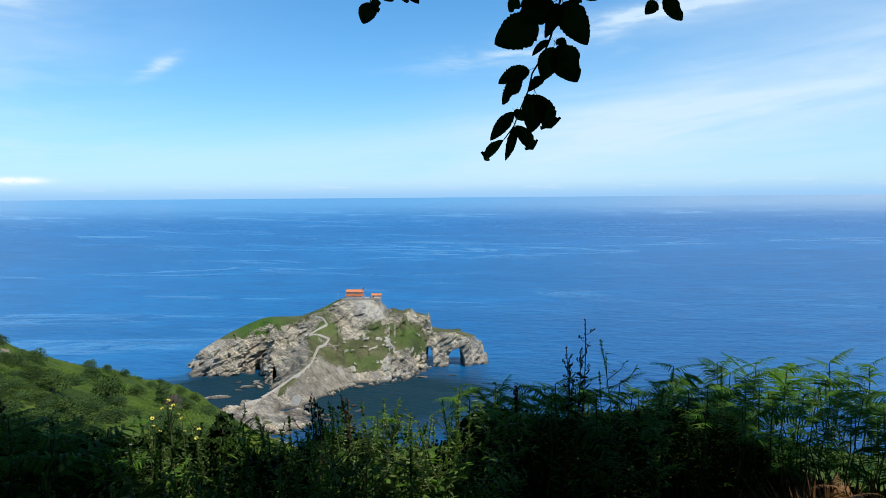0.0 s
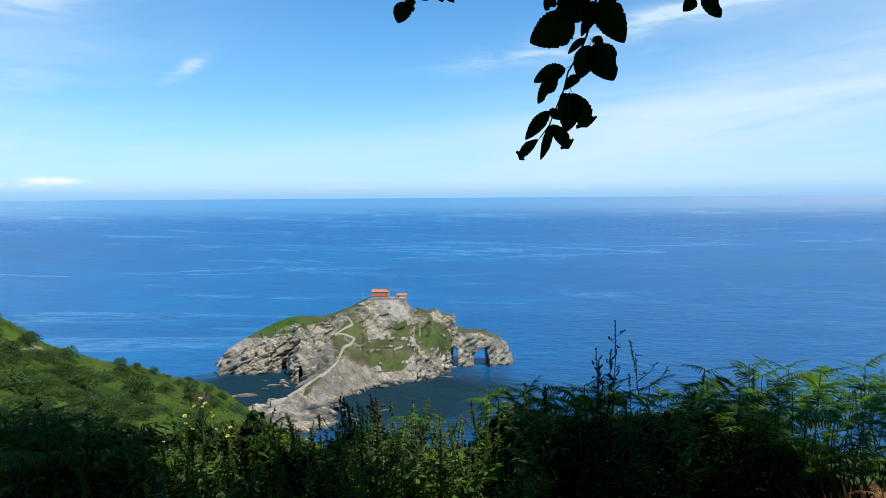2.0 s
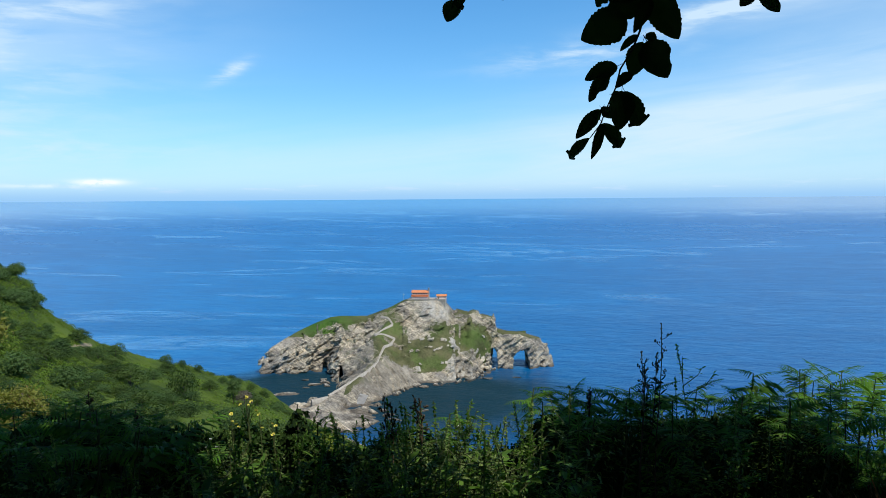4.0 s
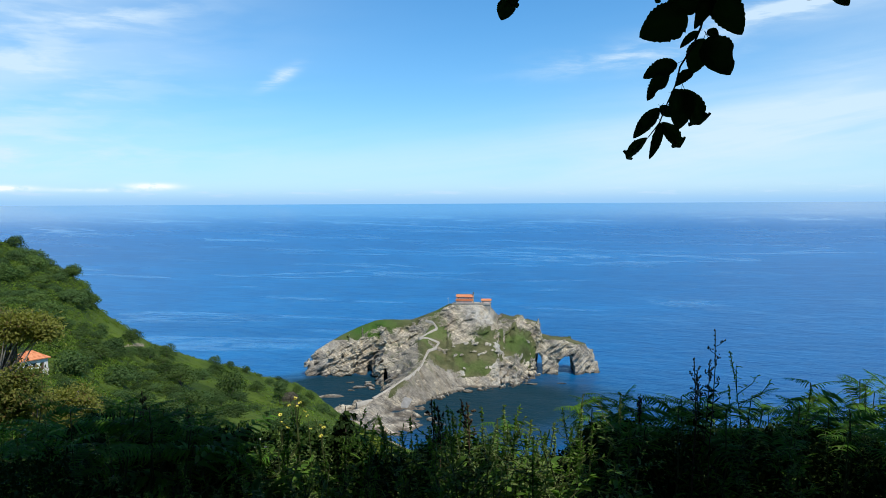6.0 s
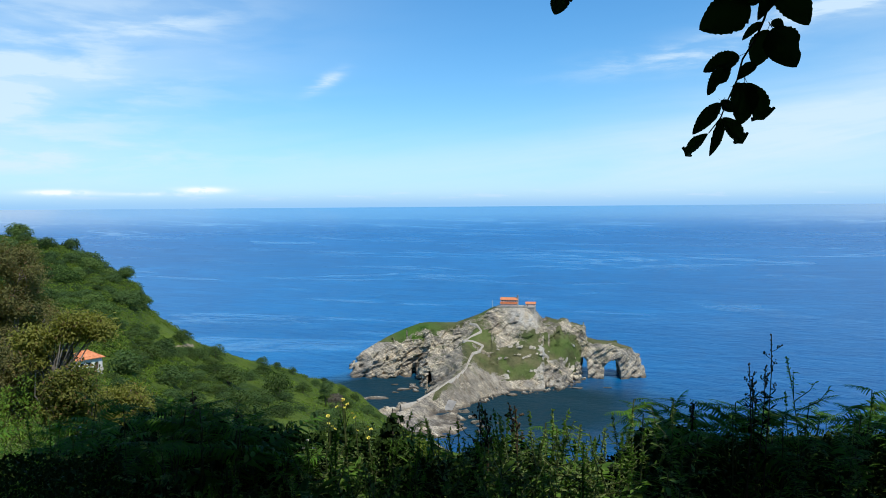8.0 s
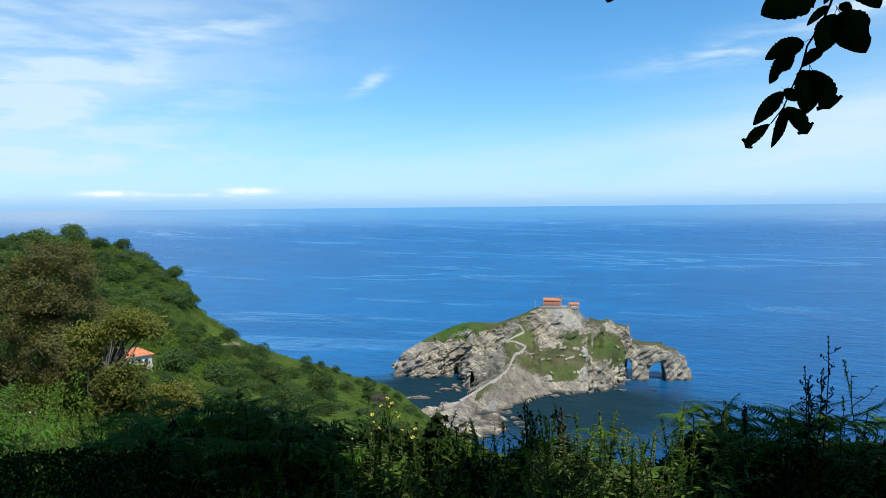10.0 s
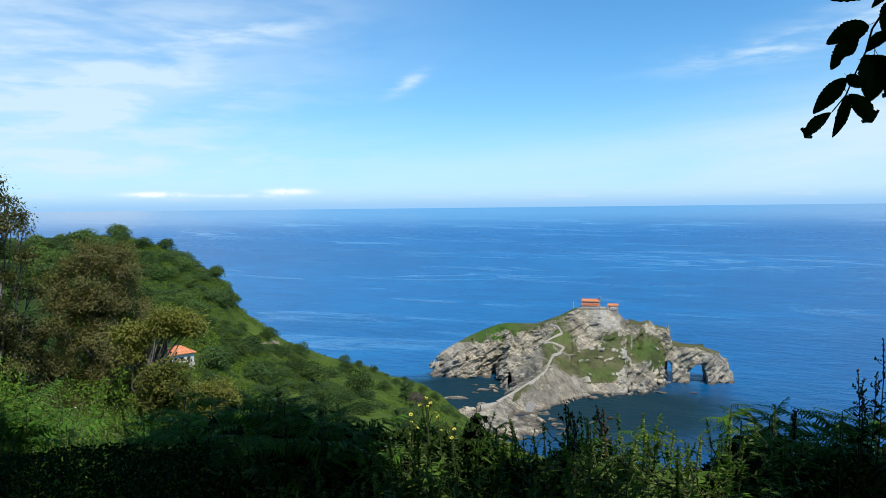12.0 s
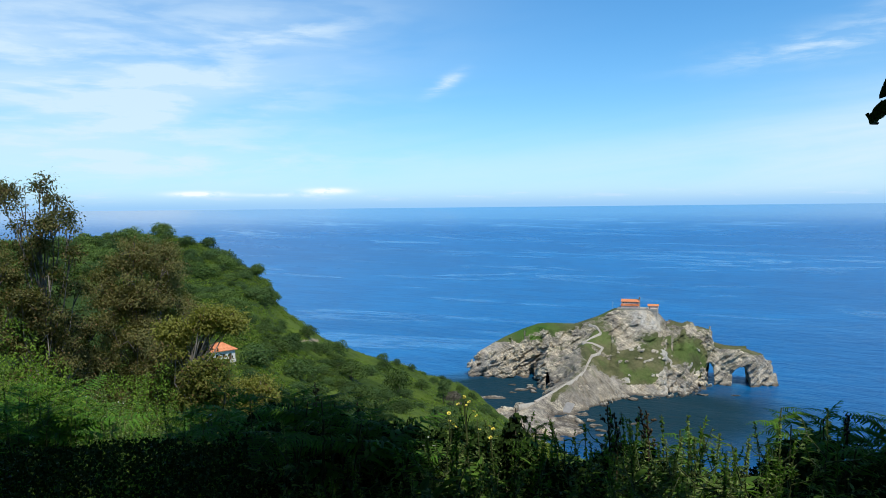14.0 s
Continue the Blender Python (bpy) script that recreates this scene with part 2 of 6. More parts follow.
def rock_material(name, tint=(1.0, 1.0, 1.0)):
    """Tilted beds of grey limestone, with turf where the mesh's 'turf' mask says so."""
    m, n = material(name)
    pos = n.add("ShaderNodeNewGeometry").outputs["Position"]
    turf = n.add("ShaderNodeAttribute", attribute_name="turf").outputs["Fac"]
    pale = n.add("ShaderNodeAttribute", attribute_name="pale").outputs["Fac"]
    beds = n.noise(n.stretch(pos, (0.10, 0.16, 0.55), rot=(radians(28), radians(-34), 0)), 1.0, 7.0, 0.72, 0.15)
    lumps = n.noise(pos, 0.11, 7.0, 0.65)
    crack = n.noise(n.stretch(pos, (0.5, 0.5, 0.28), rot=(0.3, 0.5, 0)), 1.0, 5.0, 0.7, 0.8)
    stone = n.mix(n.ramp(beds, 0.3, 0.7), (0.24, 0.214, 0.170), (0.53, 0.48, 0.385))
    stone = n.mix(n.math("MULTIPLY", n.ramp(lumps, 0.52, 0.72), 0.65), stone, (0.56, 0.51, 0.42))
    stone = n.mix(n.math("MULTIPLY", n.ramp(n.noise(pos, 0.045, 5.0), 0.52, 0.66), 0.6), stone, (0.37, 0.30, 0.21))
    split = n.add("ShaderNodeTexVoronoi", {"Vector": n.add("ShaderNodeVectorMath", {0: n.stretch(pos, (0.11, 0.15, 0.42), rot=(radians(28), radians(-34), 0)),
                  1: n.add("ShaderNodeTexNoise", {"Vector": pos, "Scale": 0.25, "Detail": 4.0}).outputs["Color"]}, operation="ADD").outputs[0], "Scale": 1.0}, feature="DISTANCE_TO_EDGE").outputs["Distance"]
    seam = n.ramp(n.math("ADD", split, n.math("MULTIPLY", n.math("SUBTRACT", n.noise(pos, 0.9, 5.0, 0.7), 0.5), 0.25)), 0.12, 0.0)
    grit = n.noise(pos, 0.55, 9.0, 0.78)
    stone = n.mix(0.62, stone, n.mix(n.ramp(grit, 0.34, 0.62), (0.58, 0.56, 0.53), (1.95, 1.90, 1.78)), "MULTIPLY")
    tone = n.ramp(n.noise(n.stretch(pos, (0.03, 0.04, 0.09), rot=(radians(28), radians(-30), 0)), 1.0, 5.0, 0.6, 0.5), 0.38, 0.62)
    stone = n.mix(1.0, stone, n.mix(tone, (0.58, 0.58, 0.60), (1.24, 1.20, 1.12)), "MULTIPLY")
    slab = n.add("ShaderNodeAttribute", attribute_name="slab").outputs["Fac"]
    rill = n.noise(n.stretch(pos, (0.55, 0.10, 0.10), rot=(0, radians(35), radians(-25))), 1.0, 6.0, 0.68)
    tan = n.mix(n.ramp(n.math("ADD", n.math("MULTIPLY", lumps, 0.5), n.math("MULTIPLY", rill, 0.5)), 0.36, 0.64), (0.070, 0.062, 0.050), (0.245, 0.214, 0.162))
    tan = n.mix(n.math("MULTIPLY", n.ramp(rill, 0.40, 0.33), 0.8), tan, (0.055, 0.048, 0.042))
    slab = n.math("MULTIPLY", slab, n.ramp(n.noise(pos, 0.07, 4.0), 0.30, 0.42))
    stone = n.mix(n.math("MULTIPLY", slab, 0.9), stone, tan)
    stone = n.mix(n.math("MAXIMUM", n.math("MULTIPLY", n.math("MULTIPLY", seam, 0.30), n.math("SUBTRACT", 1.0, slab)), n.math("MULTIPLY", n.ramp(crack, 0.575, 0.69), n.math("SUBTRACT", 0.8, n.math("MULTIPLY", slab, 0.5)))), stone, (0.045, 0.040, 0.036))
    stone = n.mix(n.math("MULTIPLY", pale, n.ramp(lumps, 0.35, 0.6)), stone, (0.54, 0.505, 0.43))
    z = n.add("ShaderNodeSeparateXYZ", {0: pos}).outputs[2]
    wet = n.ramp(n.math("ADD", z, n.math("MULTIPLY", lumps, 3.0)), 4.2, 2.0)
    stone = n.mix(n.math("MULTIPLY", wet, 0.75), stone, (0.075, 0.06, 0.045))
    g1 = n.noise(pos, 0.06, 5.0, 0.6)
    g2 = n.noise(pos, 0.7, 5.0, 0.7)
    grass = n.mix(n.ramp(g1, 0.35, 0.68), (0.070, 0.078, 0.030), (0.150, 0.138, 0.066))
    lush = n.add("ShaderNodeAttribute", attribute_name="lush").outputs["Fac"]
    grass = n.mix(n.math("MULTIPLY", lush, n.ramp(g1, 0.25, 0.6)), grass, (0.052, 0.112, 0.018))
    grass = n.mix(n.math("MULTIPLY", n.ramp(n.noise(pos, 0.035, 4.0), 0.50, 0.62), 0.4), grass, (0.085, 0.155, 0.022))
    grass = n.mix(n.math("MULTIPLY", n.ramp(g2, 0.54, 0.75), 0.7), grass, (0.040, 0.060, 0.018))
    edge = n.ramp(n.math("ADD", turf, n.math("MULTIPLY", n.math("SUBTRACT", n.noise(pos, 0.22, 7.0, 0.78), 0.5), 2.3)), 0.40, 0.60)
    # thin grass and lichen in the joints of the upper rock
    film = n.math("MULTIPLY", n.ramp(n.math("ADD", n.noise(pos, 0.10, 6.0, 0.7), n.math("MULTIPLY", turf, 0.22)), 0.50, 0.66), n.ramp(z, 8.0, 24.0))
    stone = n.mix(n.math("MULTIPLY", n.math("MULTIPLY", film, 0.62), n.math("SUBTRACT", 1.0, pale)), stone, (0.135, 0.142, 0.062))
    c = n.mix(edge, stone, grass)
    c = n.mix(1.0, c, tint, "MULTIPLY")
    h = n.math("ADD", n.math("ADD", beds, n.math("MULTIPLY", seam, -0.4)), n.math("ADD", n.math("MULTIPLY", crack, -0.5), n.math("MULTIPLY", grit, 1.0)))
    b = n.add("ShaderNodeBump", {"Strength": n.math("SUBTRACT", 0.95, n.math("MULTIPLY", n.math("MAXIMUM", slab, n.math("MULTIPLY", edge, 0.7)), 0.58)), "Distance": 1.5, "Height": h})
    p = n.add("ShaderNodeBsdfPrincipled", {"Base Color": c, "Roughness": 0.9, "Normal": b.outputs[0], "Specular IOR Level": 0.15})
    n.add("ShaderNodeOutputMaterial", {0: p.outputs[0]})
    return m


def hill_material():
    m, n = material("hillside_turf")
    pos = n.add("ShaderNodeNewGeometry").outputs["Position"]
    soil = n.add("ShaderNodeAttribute", attribute_name="soil").outputs["Fac"]
    wood = n.add("ShaderNodeAttribute", attribute_name="wood").outputs["Fac"]
    a, b2, c2 = n.noise(pos, 0.018, 5.0, 0.6), n.noise(pos, 0.11, 6.0, 0.65), n.noise(pos, 0.9, 6.0, 0.7)
    c = n.mix(n.ramp(a, 0.35, 0.66), (0.032, 0.058, 0.009), (0.104, 0.152, 0.021))
    c = n.mix(n.math("MULTIPLY", n.ramp(b2, 0.49, 0.66), 0.75), c, (0.028, 0.052, 0.013))
    c = n.mix(n.math("MULTIPLY", n.ramp(c2, 0.5, 0.72), 0.6), c, (0.118, 0.160, 0.027))
    c = n.mix(n.math("MULTIPLY", wood, 0.8), c, (0.022, 0.045, 0.012))
    c = n.mix(n.ramp(n.math("ADD", soil, n.math("MULTIPLY", n.math("SUBTRACT", c2, 0.5), 0.8)), 0.4, 0.65), c, (0.34, 0.27, 0.18))
    h = n.math("ADD", b2, n.math("MULTIPLY", c2, 0.35))
    bump = n.add("ShaderNodeBump", {"Strength": 0.9, "Distance": 2.2, "Height": h})
    p = n.add("ShaderNodeBsdfPrincipled", {"Base Color": c, "Roughness": 0.9, "Normal": bump.outputs[0], "Specular IOR Level": 0.1})
    n.add("ShaderNodeOutputMaterial", {0: p.outputs[0]})
    return m


SEA = sea_material()
ROCK = rock_material("island_rock")
HILL = hill_material()


# ---- helpers for meshes ----
def tiled_noise(seed):
    g = np.random.default_rng(seed).random((32, 32, 32)).astype(np.float32)

    def sample(x, y, z):
        out = 0
        fx, fy, fz = np.floor(x), np.floor(y), np.floor(z)
        ix, iy, iz = fx.astype(np.int32), fy.astype(np.int32), fz.astype(np.int32)
        tx, ty, tz = x - fx, y - fy, z - fz
        tx, ty, tz = (t * t * (3 - 2 * t) for t in (tx, ty, tz))
        for a in (0, 1):
            for b in (0, 1):
                for c in (0, 1):
                    wgt = (tx if a else 1 - tx) * (ty if b else 1 - ty) * (tz if c else 1 - tz)
                    out = out + wgt * g[(ix + a) & 31, (iy + b) & 31, (iz + c) & 31]
        return out
    return sample


lattice = tiled_noise(7)


def fractal(x, y, z, size, octaves=4, gain=0.5):
    """Noise from -1 to 1 with its largest lumps about size metres across."""
    s, a, f, n = 0, 1.0, 1.0 / size, 0.0
    for k in range(octaves):
        s = s + a * (lattice(x * f + 3.7 * k, y * f + 1.3 * k, z * f + 5.1 * k) * 2 - 1)
        n, a, f = n + a, a * gain, f * 2.03
    return s / n * 1.6


def mesh(name, verts, faces, mats=(), smooth=False):
    me = bpy.data.meshes.new(name)
    verts = np.asarray(verts, np.float32).reshape(-1, 3)
    if isinstance(faces, np.ndarray):
        k = faces.shape[1]
        me.vertices.add(len(verts))
        me.vertices.foreach_set("co", verts.ravel())
        me.loops.add(faces.size)
        me.loops.foreach_set("vertex_index", faces.astype(np.int32).ravel())
        me.polygons.add(len(faces))
        me.polygons.foreach_set("loop_start", np.arange(0, faces.size, k, dtype=np.int32))
        me.update(calc_edges=True)
        me.validate()
    else:
        me.from_pydata(verts.tolist(), [], [list(f) for f in faces])
    for m in mats if isinstance(mats, (list, tuple)) else (mats,):
        me.materials.append(m)
    if smooth:
        me.shade_smooth()
    return me


def mask(me, name, values):
    at = me.attributes.new(name, "FLOAT", "POINT")
    at.data.foreach_set("value", np.asarray(values, np.float32))


def part(name, me, parent, label="", at=None):
    """Links a mesh as one object under a thing or part."""
    ob = new(name, me)
    ob.parent = parent
    if at is not None:
        ob.matrix_basis = at
    return tagged(ob, label) if label else ob


def from_bm(name, bm, mats=(), smooth=False):
    me = bpy.data.meshes.new(name)
    bm.normal_update()
    bm.to_mesh(me)
    bm.free()
    for m in mats if isinstance(mats, (list, tuple)) else (mats,):
        me.materials.append(m)
    if smooth:
        me.shade_smooth()
    return me


def grid_faces(nu, nv, closed=False):
    i = np.arange(nu * nv).reshape(nu, nv)
    if closed:
        i = np.concatenate([i, i[:, :1]], 1)
    return np.stack([i[:-1, :-1], i[1:, :-1], i[1:, 1:], i[:-1, 1:]], -1).reshape(-1, 4)


# ---- the sea: one sheet to the horizon ----
def build_sea():
    r = np.concatenate([np.linspace(20, 1100, 60), np.geomspace(1130, 4950, 50)])
    a = np.linspace(0, 2 * np.pi, 240, endpoint=False)
    rr, aa = np.meshgrid(r, a, indexing="ij")
    rise = np.clip((rr - 900) / 4050, 0, 1) ** 1.5 * EYE_Z
    v = np.stack([rr * np.sin(aa), rr * np.cos(aa), rise], -1)
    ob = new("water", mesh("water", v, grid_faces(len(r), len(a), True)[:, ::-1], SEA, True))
    tagged(ob, "deep blue sea with pale slicks out to the horizon", "sea", kind="structure")


build_sea()


# ---- the mainland: a hillside round the camera, with a headland ----
RIDGE_AZ = [-180, -60, 0, 8, 13, 16, 19, 23, 27, 30, 33.4, 34.6, 38, 42, 47, 55, 75, 110, 180]        # degrees to the left
RIDGE_EL = [-20, -20, -20.4, -19.4, -17.3, -15.6, -13.4, -11.8, -10.7, -9.3, -6.7, -4.85, -2.55, -2.0, -2.4, -2.5, 0, 10, 10]
RIDGE_R = [480, 480, 520, 575, 600, 545, 490, 440, 415, 400, 400, 410, 440, 460, 460, 460, 420, 300, 300]


def ground(x, y):
    """Height of the mainland, arrays in and out."""
    x, y = np.asarray(x, np.float32), np.asarray(y, np.float32)
    r = np.hypot(x, y) + 1e-3
    a = np.degrees(np.arctan2(-x, y))
    el = np.interp(a, RIDGE_AZ, RIDGE_EL)
    rr = np.interp(a, RIDGE_AZ, RIDGE_R)
    behind = np.clip((np.abs(a) - 64) / 40, 0, 1)
    behind = behind * behind * (3 - 2 * behind)
    t = np.clip((r - 90) / (rr - 90), 0, 1)
    low = np.minimum(el, -19.0)
    slope = np.radians(low + (el - low) * (t ** 0.75))
    z = EYE_Z + r * np.tan(slope)
    z = np.where(r > rr, EYE_Z + rr * np.tan(np.radians(el)) - (r - rr) * 0.55 - np.maximum(r - rr - 25, 0) * 0.8, z)
    fall = np.interp(a, [-60, -25, -8, 15, 30, 42, 60], [0.25, 0.22, 0.4, 0.5, 0.36, 0.34, 0.30])
    near = EYE_Z - 1.62 - np.maximum(r - 2.4, 0) * fall
    k = np.clip((r - 4) / 50, 0, 1)
    z = near * (1 - k) + z * k
    back = EYE_Z - 1.62 + np.maximum(r - 1.2, 0) * 0.9
    z = z * (1 - behind) + np.minimum(back, EYE_Z + 26) * behind
    amp = np.clip((r - 15) / 120, 0, 1)
    z = z + amp * (fractal(x, y, 0 * x, 60, 3) * 2.6 + fractal(x, y, 0 * x + 9, 12, 3) * 1.2 + fractal(x, y, 0 * x + 5, 5, 2) * 0.7)
    z = z + (1 - amp) * fractal(x, y, 0 * x + 4, 1.5, 3) * 0.08
    return np.maximum(z, -6)


def build_mainland():
    r = np.concatenate([np.linspace(0.2, 8, 28), np.geomspace(8.4, 90, 60), np.linspace(92, 680, 180)])
    a = np.radians(np.concatenate([np.linspace(-180, -25, 60, endpoint=False), np.linspace(-25, 60, 280, endpoint=False), np.linspace(60, 180, 50, endpoint=False)]))
    rr, aa = np.meshgrid(r, a, indexing="ij")
    x, y = -rr * np.sin(aa), rr * np.cos(aa)
    z = ground(x, y)
    me = mesh("ground", np.stack([x, y, z], -1), grid_faces(len(r), len(a), True), HILL, True)
    deg = np.degrees(aa)
    bench = np.degrees(np.arctan2(z - EYE_Z, rr))
    soil = np.exp(-((bench + 9.85 + 0.1 * (deg - 30.9)) / 0.24) ** 2 - ((deg - 30.9) / 0.95) ** 2) * ((rr > 300) & (rr < 410))
    soil += np.exp(-((rr - 286) / 8) ** 2 - ((deg - 33.7 - (rr - 286) * 0.02) / 0.2) ** 2) * 0.7
    soil += np.clip((1.9 - np.abs(y + 0.3 + 0.02 * x)) / 0.6, 0, 1) * np.clip((24 - rr) / 4, 0, 1)
    shore = np.clip((16 - z) / 8, 0, 1) * (rr > 300)
    wood = np.clip((deg - 32.0 - (430 - rr) * 0.02) / 2.5, 0, 1) * (rr > 170) + (deg > 60) + (deg < -60)
    mask(me, "soil", np.clip(soil + shore, 0, 1).ravel())
    mask(me, "wood", np.clip(wood, 0, 1).ravel())
    tagged(new("ground", me), "steep green hillside of bracken and scrub above the sea", "hillside", kind="structure")


build_mainland()


# ---- the island: an eroded rock with a crest, a stair ridge and two sea arches ----
COAST = [(-270, 780), (-245, 779), (-219, 787), (-199, 798), (-184, 764), (-176, 725), (-172, 700), (-184, 674), (-196, 655),
         (-202, 612), (-180, 582), (-112, 580), (-108, 615), (-116, 640), (-117, 658), (-111, 690), (-100, 724), (-77, 738), (-50, 749), (-29, 772), (-26, 800), (-19, 815),
         (10, 815), (43, 831), (48, 850), (20, 868), (-40, 895), (-150, 900), (-235, 868), (-276, 818)]
CREST = [(-266, 797, 16), (-262, 800, 23), (-248, 810, 32), (-233, 822, 40), (-217, 830, 47.5), (-201, 832, 53.5), (-190, 832, 55), (-160, 836, 54.6), (-147, 837, 59), (-130, 838, 66),
         (-117, 840, 72.8), (-109, 840, 73.6), (-71, 840, 73.6), (-65, 841, 66), (-56, 842, 61.5), (-47, 842, 58.5), (-39, 842, 61), (-33, 842, 56), (-25, 842, 55), (-18.5, 842, 53), (-15, 842, 40),
         (-5, 841, 38), (9, 840, 37.5), (21, 840, 34.5), (33, 842, 31), (38, 844, 24)]
STAIR_RIDGE = [(-128, 815, 54), (-139, 785, 41), (-132, 742, 27), (-142, 692, 17), (-160, 662, 9), (-158, 630, 7), (-140, 585, 8)]
STAIR = [(-162.8, 661), (-150, 681.5), (-137, 706), (-130.4, 730), (-130.2, 747), (-129.4, 769.5), (-121.6, 789), (-143, 787.5), (-126, 804), (-134, 817), (-142, 822)]


def along(points, x, y):
    """Distance to a line of points and the height of its nearest place."""
    best, high = np.full(x.shape, 1e9, np.float32), np.zeros(x.shape, np.float32)
    for (x0, y0, z0), (x1, y1, z1) in zip(points, points[1:]):
        dx, dy = x1 - x0, y1 - y0
        t = np.clip(((x - x0) * dx + (y - y0) * dy) / (dx * dx + dy * dy), 0, 1)
        d = np.hypot(x - x0 - t * dx, y - y0 - t * dy)
        nearer = d < best
        best, high = np.where(nearer, d, best), np.where(nearer, z0 + t * (z1 - z0), high)
    return best, high


def coast_depth(x, y):
    """Distance to the coast, positive inside."""
    d, inside = np.full(x.shape, 1e9, np.float32), np.zeros(x.shape, bool)
    for (x0, y0), (x1, y1) in zip(COAST, COAST[1:] + COAST[:1]):
        dx, dy = x1 - x0, y1 - y0
        t = np.clip(((x - x0) * dx + (y - y0) * dy) / (dx * dx + dy * dy), 0, 1)
        d = np.minimum(d, np.hypot(x - x0 - t * dx, y - y0 - t * dy))
        inside ^= ((y0 > y) != (y1 > y)) & (x < dx * (y - y0) / (dy + 1e-9) + x0)
    return np.where(inside, d, -d)


def island_height(x, y):
    x, y = np.asarray(x, np.float32), np.asarray(y, np.float32)
    d, z = along(CREST, x, y)
    left = np.clip((-150 - x) / 40, 0, 1)
    drop = np.where(d < 14, d * 0.42, 5.9 + (d - 14) * 0.80) * left + np.where(d < 10, d * 0.10, 1.0 + (d - 10) * 0.9) * (1 - left)
    arch = np.clip((x + 26) / 6, 0, 1)
    drop = drop * (1 - arch) + d * 0.16 * arch
    h1 = z - drop
    d2, z2 = along(STAIR_RIDGE, x, y)
    h2 = z2 - np.where(d2 < 5, d2 * 0.3, 1.5 + (d2 - 5) * 0.72)
    k = 4.0
    h3 = 1.2 + fractal(x, y, 0 * x + 3, 16, 3) * 3.0 - np.maximum(y - 668, 0) * 0.35
    h = np.logaddexp(np.logaddexp(h1 / k, h2 / k) * k / 1.5, h3 / 1.5) * 1.5
    c = coast_depth(x, y) + fractal(x, y, 0 * x, 22, 3) * 5
    steep = 1.25 + np.clip((-140 - x) / 20, 0, 1) * np.clip((y - 762) / 25, 0, 1) * 0.9 + np.clip((-232 - x) / 20, 0, 1) * 1.6 + np.clip((x + 62) / 44, 0, 1) * 1.6 + np.clip((735 - y) / 20, 0, 1) * 0.3
    cliff = np.where(c > 0, 0.8 + c * steep, c * 0.9)
    return -np.logaddexp(-h / 2.0, -cliff / 2.0) * 2.0


def blocks(x, y, z):
    """Cells of a cracked rock: a random number for each, and how far the nearest crack is."""
    g = np.random.default_rng(11).random((16, 16, 16, 4)).astype(np.float32)
    ix, iy, iz = np.floor(x).astype(np.int32), np.floor(y).astype(np.int32), np.floor(z).astype(np.int32)
    d1, d2, best = np.full(x.shape, 9.0, np.float32), np.full(x.shape, 9.0, np.float32), np.zeros(x.shape, np.float32)
    for a in (-1, 0, 1):
        for b in (-1, 0, 1):
            for c in (-1, 0, 1):
                jx, jy, jz = ix + a, iy + b, iz + c
                r = g[jx & 15, jy & 15, jz & 15]
                d = (jx + r[:, 0] - x) ** 2 + (jy + r[:, 1] - y) ** 2 + (jz + r[:, 2] - z) ** 2
                first = d < d1
                d2 = np.where(first, d1, np.minimum(d2, d))
                best, d1 = np.where(first, r[:, 3], best), np.where(first, d, d1)
    return best, np.sqrt(d2) - np.sqrt(d1)


def spot(x, y, cx, cy, wx, wy):
    return np.exp(-((x - cx) / wx) ** 2 - ((y - cy) / wy) ** 2)


def meadow_at(x, y):
    """The grassy slope over the bay."""
    low = np.interp(x, [-112, -92, -67, -56, -33, -20], [770, 756, 761, 781, 803, 815])
    a = np.clip((y - low) / 7, 0, 1) * np.clip((x + 116) / 8, 0, 1) * np.clip((-20 - x) / 6, 0, 1)
    top = np.interp(x, [-116, -104, -88, -72, -58, -44, -30], [800, 790, 797, 800, 806, 815, 834])
    return a * np.clip((top - y) / 7, 0, 1)


def slab_at(x, y):
    """Smooth bare rock faces on both sides of the stair."""
    return np.clip(spot(x, y, -110, 742, 17, 26) + spot(x, y, -150, 745, 14, 30) + spot(x, y, -128, 705, 16, 24), 0, 1)


def outcrop(x, y, z):
    return np.clip(fractal(x, y, z, 7, 3, 0.6) - 0.13, 0, 0.5)


